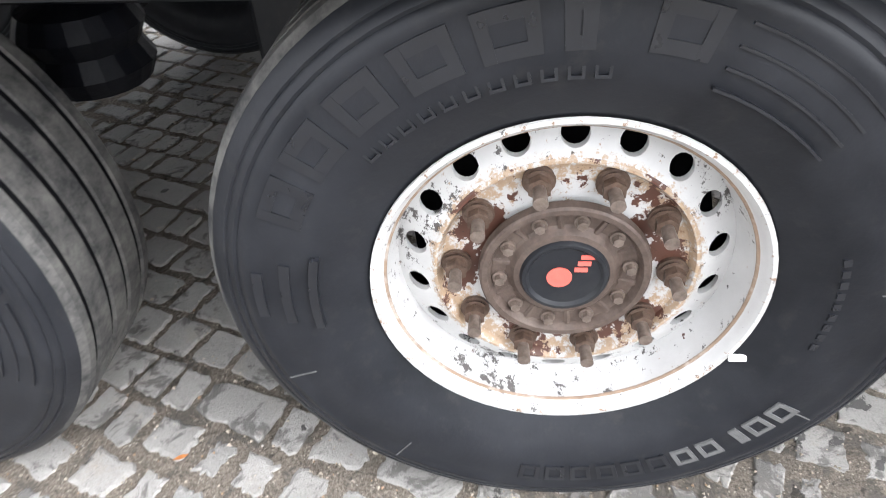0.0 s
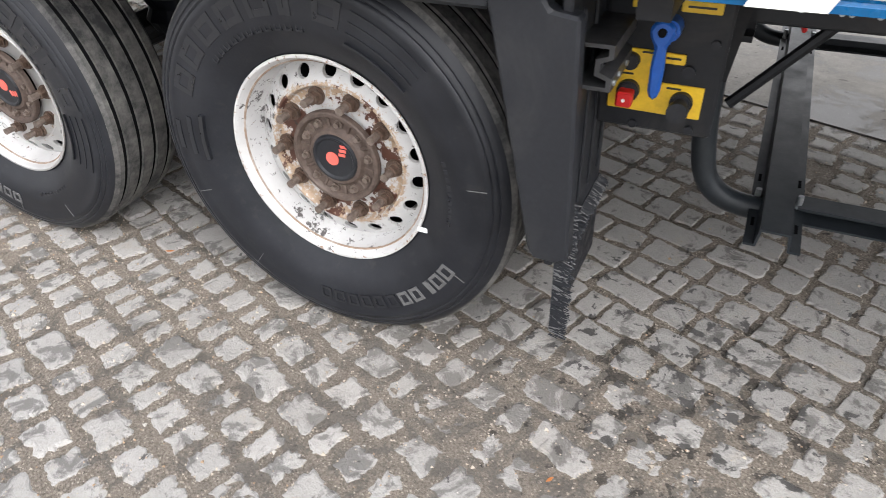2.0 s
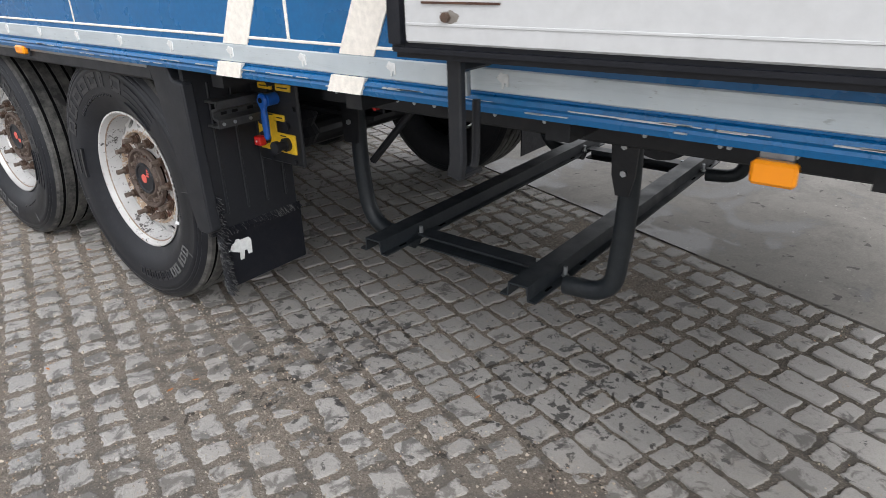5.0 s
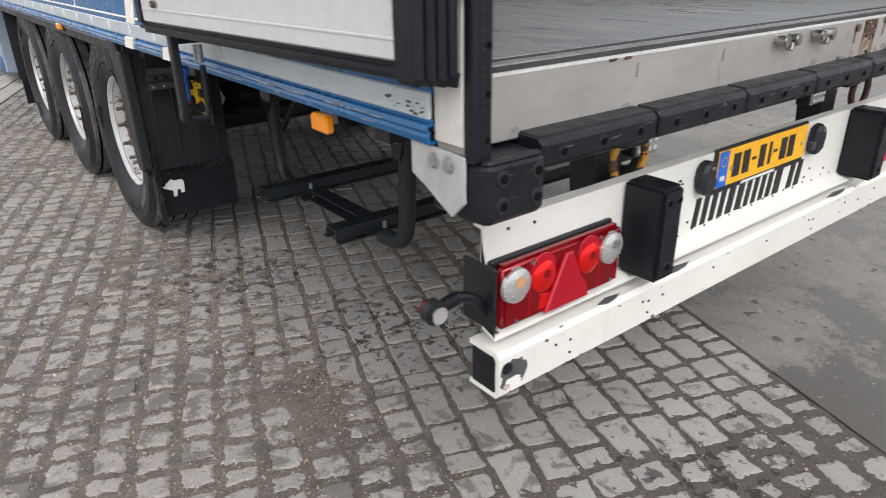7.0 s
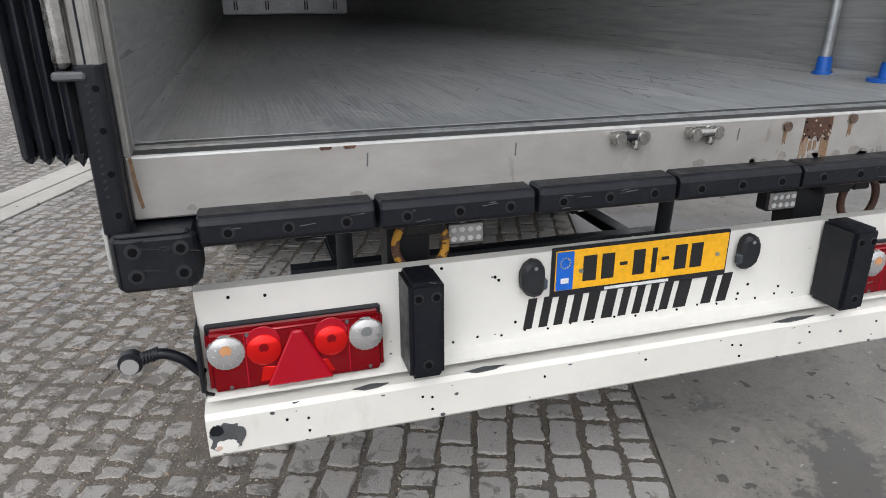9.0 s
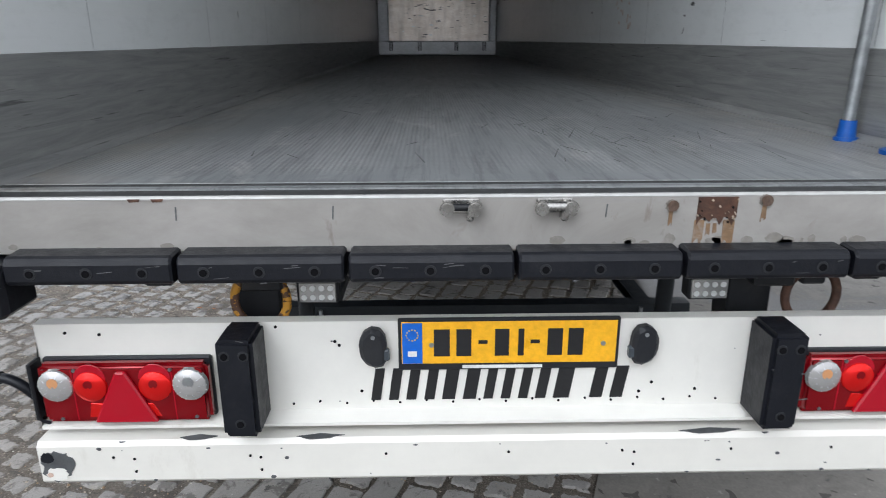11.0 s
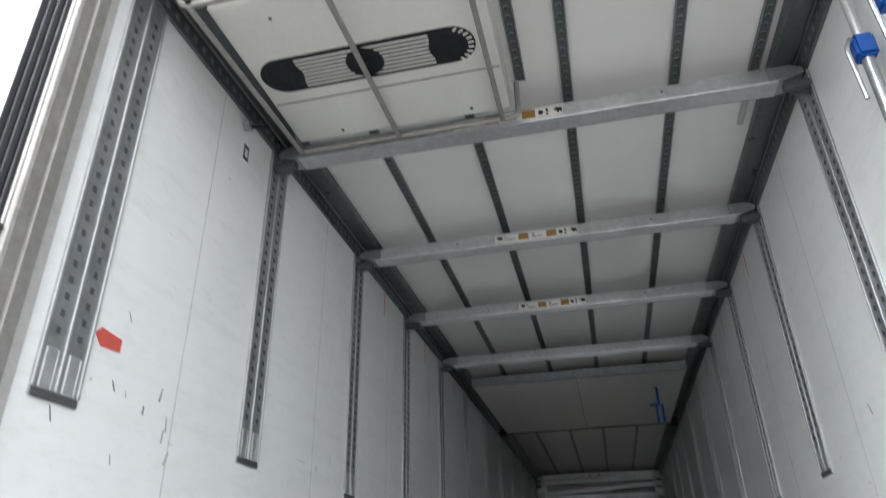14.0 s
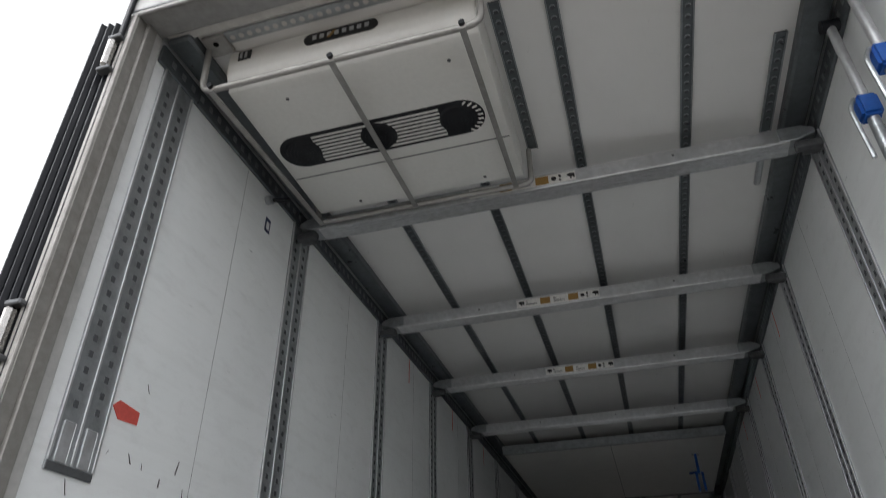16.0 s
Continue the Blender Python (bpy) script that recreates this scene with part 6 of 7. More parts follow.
# marks on the walls
part("wall_arrow", prism([(0.327, 2.405), (0.352, 2.428), (0.444, 2.418), (0.444, 2.378), (0.36, 2.372)], "x", -1.2245, -1.2225), M["red_mark"], trailer, "red arrow sticker")
for s in (-1, 1):
    for y in (3.0, 4.14, 5.28):
        part("wall_mark", box(*sorted((s * 1.2255, s * 1.2235)), y - 0.006, y + 0.006, 3.47, 3.65), M["red_mark"], trailer, "thin red line mark")
    for y in (0.76, 1.92, 3.1, 4.3, 6.6, 9.0):
        part("lining_joint", box(*sorted((s * 1.2252, s * 1.2246)), y - 0.0007, y + 0.0007, 1.468, 3.65), M["dark_galv"], trailer)
part("wall_sticker", box(-1.2255, -1.2235, 0.952, 0.995, 3.45, 3.525), M["plate_blue_dark"], trailer, "small dark blue sticker")
part("sticker_mark", box(-1.2240, -1.2225, 0.962, 0.985, 3.465, 3.505), M["pale_print"], trailer)
hk = part("wall_hook", cyl((-1.205, 0.93, 3.60), "x", 0.022, 0.03, 14), M["galv"], trailer, "small hook with rubber tip")
part("hook_pin", cyl((-1.165, 0.95, 3.605), Vector((0.9, 0.4, 0.1)), 0.010, 0.09, 10), M["black_rubber"], hk)
# gouges in the lining near the door
rng = random.Random(21)
for s, n in ((-1, 34), (1, 16)):
    for k in range(n):
        y = rng.choice((rng.uniform(0.15, 0.75), rng.uniform(0.2, 3.0)))
        z = rng.uniform(1.75, 2.3) if rng.random() < 0.75 else rng.uniform(1.5, 2.6)
        h, dy = rng.uniform(0.012, 0.05), rng.uniform(-0.02, 0.02)
        w_ = rng.uniform(0.002, 0.008)
        part("gouge", prism([(y, z), (y + w_, z), (y + dy + w_ * 0.6, z + h), (y + dy, z + h)], "x", *sorted((s * 1.2252, s * 1.2242))), M["scuff_dark"], trailer)
r5 = random.Random(31)
for k in range(16):
    y, z, w_ = r5.uniform(3.45, 3.85), r5.uniform(1.55, 1.78), r5.uniform(0.012, 0.05)
    part("rust_smear", prism(torn(y, y + w_, z, z + w_ * r5.uniform(0.6, 1.6), k, 12), "x", 1.2246, 1.2252), M["smear"], trailer)
for y, z, w_ in ((2.30, 1.66, 0.07), (2.42, 1.61, 0.04), (4.6, 1.7, 0.06), (1.6, 1.8, 0.03)):
    part("scuff", prism(torn(y, y + w_, z, z + w_ * 0.35, 7, 12), "x", 1.2246, 1.2252), M["scuff_dark"], trailer)

# front bulkhead
part("bulkhead_lining", box(-1.0, 1.06, 13.035, 13.081, 1.46, 3.12, 0.004), M["endwall"], trailer, "scratched aluminium bulkhead lining")
for x0, x1 in ((-1.21, -1.01), (1.07, 1.21)):
    part("bulkhead_column", box(x0, x1, 12.99, 13.081, 1.46, 3.70, 0.008), M["alu"], trailer)
bk = part("bulkhead_kick", box(-1.21, 1.21, 12.985, 13.03, 1.197, 1.455, 0.006), M["alu"], trailer, "light metal kick plate with slots")
for x in (-0.96, -0.365, 0.39, 0.97):
    part("kick_slot", box(x - 0.035, x + 0.035, 12.980, 12.99, 1.27, 1.44, 0.004), M["dark_void"], bk)
    part("slot_post", box(x - 0.012, x + 0.012, 12.974, 12.983, 1.27, 1.44, 0.002), M["alu"], bk)
rng = random.Random(8)
for k in range(90):
    x, z = rng.uniform(-0.9, 0.95), rng.uniform(1.52, 3.0)
    w_, h = rng.uniform(0.02, 0.12), rng.uniform(0.008, 0.03)
    part("scrape", prism([(x, z), (x + w_, z + rng.uniform(-0.01, 0.01)), (x + w_ * 0.9, z + h), (x + w_ * 0.1, z + h * 0.7)], "y", 13.033, 13.036), M["scuff_dark"] if rng.random() < 0.6 else M["pale_print"], trailer)
for x, z, w_, h in ((-0.2, 2.62, 0.14, 0.08), (-0.1, 3.05, 0.32, 0.05)):
    part("dark_label", box(x, x + w_, 13.030, 13.036, z, z + h), M["black_print"], trailer, "dark label")

# ---- loading beams ----
def text_mesh(body, size):
    cu = bpy.data.curves.new("txt", "FONT")
    cu.body, cu.size, cu.extrude = body, size, 0.0004
    ob = bpy.data.objects.new("txt", cu)
    scene.collection.objects.link(ob)
    me = bpy.data.meshes.new_from_object(ob.evaluated_get(bpy.context.evaluated_depsgraph_get()))
    bpy.data.objects.remove(ob)
    return me


TXT_A, TXT_B = text_mesh("PL\n1000daN", 0.018), text_mesh("BC\n3000daN", 0.018)
for me_ in (TXT_A, TXT_B):
    me_.materials.clear()
    me_.materials.append(M["black_print"])


def loading_beam(sticker=True):
    """A removable aluminium beam across the box: centred on x, its front face at y = 0, its lower edge at z = 0."""
    e = thing("loading_beam", "aluminium loading beam hooked across below the ceiling", "beam", group="loading beams")
    prof = [(0.0, 0.008), (0.0, 0.075), (0.006, 0.080), (0.094, 0.080), (0.10, 0.075), (0.10, 0.008)]
    for k in range(5):
        y = 0.10 - 0.02 * k
        prof += [(y - 0.002, 0.0), (y - 0.014, 0.0), (y - 0.016, 0.005), (y - 0.018, 0.005)] if k < 4 else [(y - 0.002, 0.0), (y - 0.016, 0.0)]
    part("beam_body", prism(prof, "x", -1.09, 1.09), M["alu"], e)
    for s in (-1, 1):
        part("end_piece", prism([(s * 1.05, 0.006), (s * 1.05, 0.078), (s * 1.15, 0.078), (s * 1.195, 0.055), (s * 1.195, 0.03), (s * 1.12, 0.006)], "y", -0.003, 0.103, None, 0.003), M["galv"], e)
        hook = box(*sorted((s * 1.11, s * 1.215)), 0.01, 0.05, -0.030, 0.008, 0.005)
        box(*sorted((s * 1.14, s * 1.215)), 0.06, 0.09, -0.022, 0.008, 0.005, hook)
        part("hook", hook, M["dark_galv"], e)
    for x in (-0.55, 0.12, 0.62):
        part("rivet", cyl((x, -0.001, 0.045), "y", 0.006, 0.003, 8), M["dark_galv"], e)
    if sticker:
        st = part("sticker", box(-0.312, 0.19, -0.0015, 0.001, 0.014, 0.066), M["white_sticker"], e, "white load sticker with black print")
        for x, tx in ((-0.255, TXT_A), (-0.085, TXT_B)):
            t = part("sticker_text", tx, None, e)
            t.matrix_basis = pose(x, -0.0022, 0.042, 90, 0, 0)
        for x in (-0.165, 0.005):
            part("sticker_box", box(x, x + 0.06, -0.0026, -0.001, 0.018, 0.062), M["ochre_print"], e)
        for x in (-0.305, 0.145):
            part("sticker_mark", prism([(x + a * 0.45, 0.022 + b * 0.45) for a, b in BULL], "y", -0.0026, -0.001), M["black_print"], e)
        part("sticker_ring", cyl((0.09, -0.002, 0.04), "y", 0.012, 0.002, 14), M["black_print"], e)
        for z in (0.028, 0.052):
            part("sticker_dot", cyl((0.118, -0.002, z), "y", 0.006, 0.002, 10), M["black_print"], e)
    return e


lb = loading_beam()
lb.matrix_basis = pose(0, 1.215, 3.593)
BEAMS = [copy_thing(lb, pose(0, y, 3.593)) for y in (2.375, 3.50)]
plain = loading_beam(False)
plain.matrix_basis = pose(0, 4.68, 3.595)
for k, (z, r) in enumerate(((3.66, 0.0), (3.57, -0.6), (3.40, -2.6), (3.27, 0.8), (3.16, 0.2))):
    b = copy_thing(lb if k in (0, 4) else plain, pose(0.0, 12.84 - 0.004 * k, z, 0, r, 0))
    BEAMS.append(tagged(b, "aluminium loading beam stored across at the front bulkhead"))

# raised partition panel under the ceiling
pw = thing("partition_panel", "white insulated partition panel folded up under the ceiling", "partition")
part("panel", box(-1.10, 1.10, 5.66, 8.15, 3.655, 3.735, 0.012), M["unit_white"], pw)
part("panel_edge", box(-1.10, 1.10, 5.63, 5.662, 3.648, 3.738, 0.004), M["galv"], pw)
part("panel_edge", box(-1.10, 1.10, 8.148, 8.18, 3.645, 3.738, 0.004), M["dark_galv"], pw)
part("panel_seam", box(-0.002, 0.002, 5.67, 8.14, 3.653, 3.657), M["dark_galv"], pw)
for s in (-1, 1):
    part("panel_roller", box(*sorted((s * 1.10, s * 1.19)), 8.08, 8.24, 3.62, 3.72, 0.01), M["black_plastic"], pw)
part("handle", box(0.79, 0.86, 6.25, 6.275, 3.635, 3.66, 0.004), M["galv"], pw)
part("handle_bar", tube([(0.825, 6.26, 3.65), (0.825, 6.27, 3.45)], 0.014, 8), M["blue_plastic"], pw, "blue locking handle")
part("handle_bar", tube([(0.73, 6.27, 3.46), (0.83, 6.27, 3.47)], 0.012, 8), M["blue_plastic"], pw, "blue locking handle")
for x in (0.80, 0.86):
    part("strap", box(x - 0.012, x + 0.012, 6.29, 6.293, 3.28, 3.47), M["blue_plastic"], pw)

# telescopic load poles standing by the wall
def load_pole(y0, y1, flange):
    p = thing("load_pole", "steel telescopic load pole with blue clamp against the wall", "load bar", group="load poles")
    a, b = Vector((1.165, y0, 1.181)), Vector((1.165, y1, 3.69))
    d = b - a
    part("outer_tube", tube([a + d * 0.02, a + d * 0.84], 0.019, 14), M["galv"], p, "", True)
    part("inner_tube", tube([a + d * 0.83, a + d * 0.985], 0.0165, 14), M["alu"], p, "", True)
    c = a + d * 0.827
    cl = box(c.x - 0.036, c.x + 0.030, c.y - 0.032, c.y + 0.032, c.z - 0.045, c.z + 0.045, 0.010, None, 2)
    part("clamp", cl, M["blue_plastic"], p, "blue plastic clamp")
    part("clamp_lever", tube(bend([(c.x - 0.04, c.y - 0.02, c.z + 0.03), (c.x - 0.07, c.y - 0.04, c.z - 0.02), (c.x - 0.06, c.y - 0.03, c.z - 0.22)], 0.03), 0.008, 8), M["galv"], p, "", True)
    part("foot", cyl(a + d * 0.014, "z", 0.029, 0.055, 18, None, 0.025), M["blue_plastic"], p, "blue plastic foot", True)
    part("foot_rim", cyl((a.x, a.y, 1.184), "z", flange, 0.012, 24), M["blue_plastic"], p, "", True)
    part("top_tip", cyl(a + d * 0.985, "x", 0.024, 0.06, 14), M["black_rubber"], p, "", True)
    return p


POLES = [load_pole(0.73, 0.667, 0.036), load_pole(0.45, 0.46, 0.062)]

# ---- ceiling cooling unit ----
cu_ = thing("cooling_unit", "white ceiling cooling unit with three black fan grilles", "cooling unit")
prof = [(0.40, 3.79), (0.250, 3.79), (0.237, 3.775), (0.235, 3.70), (0.240, 3.66), (0.258, 3.625), (0.285, 3.605), (0.33, 3.598), (1.10, 3.598), (1.115, 3.61), (1.115, 3.79)]
part("housing", prism(prof, "x", -1.02, -0.035, None, 0.004), M["unit_white"], cu_, "", True)
part("housing_side", box(-1.028, -1.018, 0.28, 1.11, 3.605, 3.79, 0.003), M["unit_white"], cu_)
part("seam", box(-1.015, -0.04, 0.826, 0.830, 3.5955, 3.599), M["dark_galv"], cu_)
ov = []
for k in range(13):
    a = math.pi / 2 + math.pi * k / 12
    ov.append((-0.905 + 0.093 * math.cos(a), 0.665 + 0.093 * math.sin(a)))
for k in range(13):
    a = -math.pi / 2 + math.pi * k / 12
    ov.append((-0.20 + 0.093 * math.cos(a), 0.665 + 0.093 * math.sin(a)))
part("grille", prism(ov, "z", 3.593, 3.600), M["black_plastic"], cu_, "long black rounded grille")
for i in range(8):
    y = 0.593 + i * 0.0205
    part("grille_slat", box(-0.83, -0.28, y - 0.0045, y + 0.0045, 3.5905, 3.5945), M["unit_white"], cu_)
for k in range(9):
    a = radians(-64 + 16 * k)
    c_, s_ = math.cos(a), math.sin(a)
    part("grille_slat", tube([(-0.215 + 0.080 * c_, 0.665 + 0.080 * s_, 3.592), (-0.207 + 0.094 * c_, 0.665 + 0.094 * s_, 3.592)], 0.0045, 4), M["unit_white"], cu_)
for x in (-0.895, -0.555, -0.215):
    f = lathe([(0.0, 0.0), (0.0, 0.02), (-0.002, 0.074), (0.004, 0.078)], 32)
    bmesh.ops.rotate(f, cent=(0, 0, 0), matrix=Matrix.Rotation(radians(-90), 3, "Y"), verts=f.verts)
    bmesh.ops.translate(f, vec=(x, 0.665, 3.588), verts=f.verts)
    part("fan_guard", f, M["fan_black"], cu_, "round black fan guard", True)
    for k in range(5):
        pts = [Vector((x + (0.014 + 0.014 * k) * math.cos(a), 0.665 + (0.014 + 0.014 * k) * math.sin(a), 3.585)) for a in [2 * math.pi * q / 24 for q in range(25)]]
        part("guard_ring", tube(pts, 0.0014, 4), M["black_plastic"], cu_)
lab = []
for k in range(9):
    a = math.pi / 2 + math.pi * k / 8
    lab.append((-0.668 + 0.028 * math.cos(a), 3.728 + 0.028 * math.sin(a)))
for k in range(9):
    a = -math.pi / 2 + math.pi * k / 8
    lab.append((-0.427 + 0.028 * math.cos(a), 3.728 + 0.028 * math.sin(a)))
part("badge", prism(lab, "y", 0.229, 0.239), M["black_print"], cu_, "black rounded badge with silver bars")
for k in range(8):
    x = -0.660 + k * 0.030
    part("badge_bar", box(x, x + 0.017, 0.2275, 0.230, 3.718, 3.740), M["alu"], cu_)
part("badge_mark", prism([(-0.60, 3.713), (-0.587, 3.713), (-0.565, 3.741), (-0.578, 3.741)], "y", 0.2270, 0.2295), M["ochre_print"], cu_)
part("small_badge", box(-0.975, -0.922, 0.231, 0.239, 3.715, 3.762), M["black_print"], cu_)
for x in (-0.962, -0.942):
    part("badge_bar", box(x - 0.005, x + 0.005, 0.2295, 0.2315, 3.723, 3.754), M["alu"], cu_)
# tube guard
fr = bend([(-1.090, 0.20, 3.77), (-1.082, 0.205, 3.548), (-0.010, 0.205, 3.548), (-0.008, 0.20, 3.78)], 0.055, 8)
part("guard_bar", tube(fr, 0.0125, 12), M["bar_steel"], cu_, "grey steel tube guard", True)
fr = bend([(-1.07, 1.13, 3.70), (-1.05, 1.15, 3.59), (-1.03, 1.15, 3.583), (-0.03, 1.15, 3.583), (-0.005, 1.15, 3.60), (-0.002, 1.14, 3.77)], 0.05)
part("guard_bar", tube(fr, 0.0125, 12), M["bar_steel"], cu_, "grey steel tube guard", True)
for x in (-1.035, -0.555, -0.075):
    part("guard_strap", prism([(0.195, 3.532), (0.235, 3.532), (1.15, 3.566), (1.15, 3.572), (0.235, 3.538), (0.195, 3.538)], "x", x - 0.011, x + 0.011), M["bar_steel"], cu_, "flat steel guard strap")
    part("strap_knob", cyl((x, 0.188, 3.552), "y", 0.011, 0.014, 12), M["black_plastic"], cu_)
for x, y in ((-0.82, 0.37), (-0.17, 0.37), (-0.80, 1.06), (-0.2, 1.06)):
    part("screw", cyl((x, y, 3.597), "z", 0.007, 0.004, 10), M["dark_galv"], cu_)
part("front_track", box(-1.0, -0.12, 0.150, 0.200, 3.785, 3.80, 0.001), M["galv"], cu_, "perforated galvanised strip")
for k in range(24):
    part("track_hole", cyl((-0.975 + k * 0.0365, 0.176, 3.785), "z", 0.011, 0.002, 10), M["ceiling_edge"], cu_)
for x in (-1.05, -0.07):
    mp_ = part("mount_plate", box(x - 0.05, x + 0.05, 0.150, 0.24, 3.778, 3.80, 0.004), M["bar_steel"], cu_)
    part("plate_hole", cyl((x, 0.182, 3.7775), "z", 0.011, 0.003, 14), M["dark_void"], mp_)

settle(INSIDE0, (0.0, -0.045, 0.010))
for ob in (lb, plain, pw, cu_, *BEAMS, *POLES):
    ob.matrix_basis = Matrix.Translation((0.0, -0.045, 0.010)) @ ob.matrix_basis

# ---- far surroundings ----
off = thing("office_building", "white two-storey office building with tall dark windows", "building")
part("wall", box(-22, 14, 0, 8, 0, 8.2, 0.02), M["facade"], off)
part("roof_edge", box(-22.1, 14.1, -0.12, 8.1, 8.0, 8.5, 0.02), M["facade"], off)
part("roof_unit", box(-2.5, -0.5, 2, 4, 8.5, 9.1, 0.05), M["dark_galv"], off)
for k in range(6):
    x = -20 + k * 5.6
    wn_ = part("window", box(x, x + 4.2, -0.06, 0.05, 2.1, 6.7, 0.01), M["dark_glass"], off, "tall dark window")
    part("window_band", box(x, x + 4.2, -0.08, -0.05, 2.1, 4.0, 0.01), M["black_print"], wn_)
    for q in range(4):
        part("window_bar", box(x + 1.4 * q - 0.05, x + 1.4 * q + 0.05, -0.10, -0.05, 2.1, 6.7), M["dark_galv"], wn_)
off.matrix_world = pose(-44.5, 44, 0, 0, 0, 45)

van = thing("delivery_van", "white delivery van parked before the building", "van")
vb = [(-2.2, 0.35), (-2.25, 0.9), (-1.75, 1.15), (-1.1, 1.75), (-0.7, 1.85), (1.9, 1.85), (2.15, 1.6), (2.2, 0.45), (2.1, 0.35)]
part("body", prism(vb, "y", -0.88, 0.88, None, 0.05), M["van_white"], van)
part("windscreen", prism([(-1.73, 1.19), (-1.13, 1.72), (-1.10, 1.70), (-1.70, 1.17)], "y", -0.78, 0.78), M["dark_glass"], van)
part("rear_window", box(2.10, 2.19, -0.6, 0.6, 1.2, 1.6), M["van_white"], van)
for s in (-1, 1):
    part("tail_light", box(2.13, 2.22, s * 0.84 - 0.06, s * 0.84 + 0.06, 0.9, 1.25), M["red_lens"], van)
    part("side_window", box(-1.3, -0.45, s * 0.885 - 0.01, s * 0.885 + 0.01, 1.2, 1.6), M["dark_glass"], van)
    for x in (-1.4, 1.35):
        part("wheel", cyl((x, s * 0.8, 0.32), "y", 0.32, 0.2, 20), M["tyre"], van)
part("rear_bumper", box(2.1, 2.28, -0.85, 0.85, 0.3, 0.5, 0.03), M["black_plastic"], van)
van.matrix_world = pose(-32.4, 31.2, 0, 0, 0, -20)
car = thing("parked_car", "grey car parked far off in the yard", "car")
part("body", prism([(-2.0, 0.3), (-2.05, 0.75), (-1.2, 0.95), (-0.6, 1.42), (0.9, 1.42), (1.6, 0.98), (2.05, 0.9), (2.05, 0.3)], "y", -0.85, 0.85, None, 0.05), M["box_grey"], car)
for s in (-1, 1):
    for x in (-1.25, 1.3):
        part("wheel", cyl((x, s * 0.78, 0.31), "y", 0.31, 0.18, 20), M["tyre"], car)
    part("side_window", prism([(-1.0, 0.97), (-0.55, 1.36), (0.85, 1.36), (1.35, 0.99)], "y", *sorted((s * 0.84, s * 0.865))), M["dark_glass"], car)
car.matrix_world = pose(-12.6, 31.5, 0, 0, 0, 20)

fence = thing("barrier_fence", "white steel barrier fence on dark feet", "fence")
for k in range(4):
    x0 = -3.3 * k - 3.2
    for z in (0.18, 1.1):
        part("rail", tube([(x0, 0, z), (x0 + 3.1, 0, z)], 0.022, 8), M["van_white"], fence)
    for q in range(22):
        part("upright", tube([(x0 + 0.06 + q * 0.142, 0, 0.18), (x0 + 0.06 + q * 0.142, 0, 1.1)], 0.011, 6), M["van_white"], fence)
    part("foot", box(x0 + 2.4, x0 + 3.2, -0.2, 0.2, 0.0, 0.12, 0.02), M["dark_galv"], fence)
fence.matrix_world = pose(-5.9, 38.0, 0, 0, 0, -32)

# ---- paving stones ----
prng = random.Random(77)


def stone(length, width, worn_, n, seed):
    """Outline of one stone: slightly skewed sides, chopped corners, a ragged edge."""
    r = random.Random(seed)
    hl, hw = length / 2, width / 2
    planes = []
    for deg, h in ((0, hw), (90, hl), (180, hw), (270, hl)):
        a = radians(deg + r.uniform(-5, 5) * (0.4 + worn_))
        planes.append((math.cos(a), math.sin(a), h - r.uniform(0.001 + 0.004 * worn_, 0.004 + 0.012 * worn_)))
    for sx, sy in ((1, 1), (-1, 1), (-1, -1), (1, -1)):
        a = math.atan2(sy * r.uniform(0.5, 1.5), sx * r.uniform(0.5, 1.5))
        nx, ny = math.cos(a), math.sin(a)
        planes.append((nx, ny, (abs(nx) * hw + abs(ny) * hl) * r.uniform(0.95 - 0.26 * worn_, 1.01 - 0.12 * worn_)))
    waves = [(f, r.uniform(0, 6.28), r.uniform(0.3, 1.0)) for f in (3, 5, 8, 11, 14)]
    out = []
    for k in range(n):
        a = 2 * math.pi * (k + r.uniform(-0.3, 0.3)) / n
        # more points towards the long sides
        c, s_ = hw * math.cos(a), hl * math.sin(a)
        q = math.hypot(c, s_)
        c, s_ = c / q, s_ / q
        d = min(h / max(1e-6, nx * c + ny * s_) for nx, ny, h in planes if nx * c + ny * s_ > 0.05)
        w_ = sum(m_ * math.sin(f * a + ph) for f, ph, m_ in waves) / 2.4
        d -= (0.0085 if worn_ > 0.5 else 0.0078) * (0.3 + worn_) * (w_ + 0.5) + 0.0035 * (0.3 + worn_) * r.random()
        out.append((c * d, s_ * d))
    return out


def stone_data(length, width, worn_, seed, n=20, depth=0.018):
    out = stone(length, width, worn_, n, seed)
    r = random.Random(seed + 1000)
    tx, ty = r.uniform(-0.03, 0.03), r.uniform(-0.03, 0.03)
    vs = [(x, y, -depth) for x, y in out]
    rings = ((0.975, -0.0075), (0.91, -0.0028), (0.76, 0.0)) if worn_ > 0.5 else ((0.985, -0.005), (0.955, -0.0012), (0.90, 0.0))
    for f, z in rings:
        vs += [(x * f, y * (1 - (1 - f) * 0.8), z + x * tx + y * ty - 0.0016 * r.random()) for x, y in out]
    fs = [(q * n + k, q * n + (k + 1) % n, (q + 1) * n + (k + 1) % n, (q + 1) * n + k) for q in range(3) for k in range(n)]
    fs.append(tuple(range(3 * n, 4 * n)))
    return vs, fs


KINDS = [(0.088, 0.0), (0.118, 0.0), (0.152, 0.0), (0.215, 0.0)]
LIB = {}
for i, (ln, _) in enumerate(KINDS):
    for wv, wname in ((0.34, "tight"), (0.72, "worn")):
        LIB[(i, wname)] = [stone_data(ln - 0.003, 0.1235, wv, 100 * i + 7 * q + (50 if wname == "worn" else 0), 34) for q in range(14)]
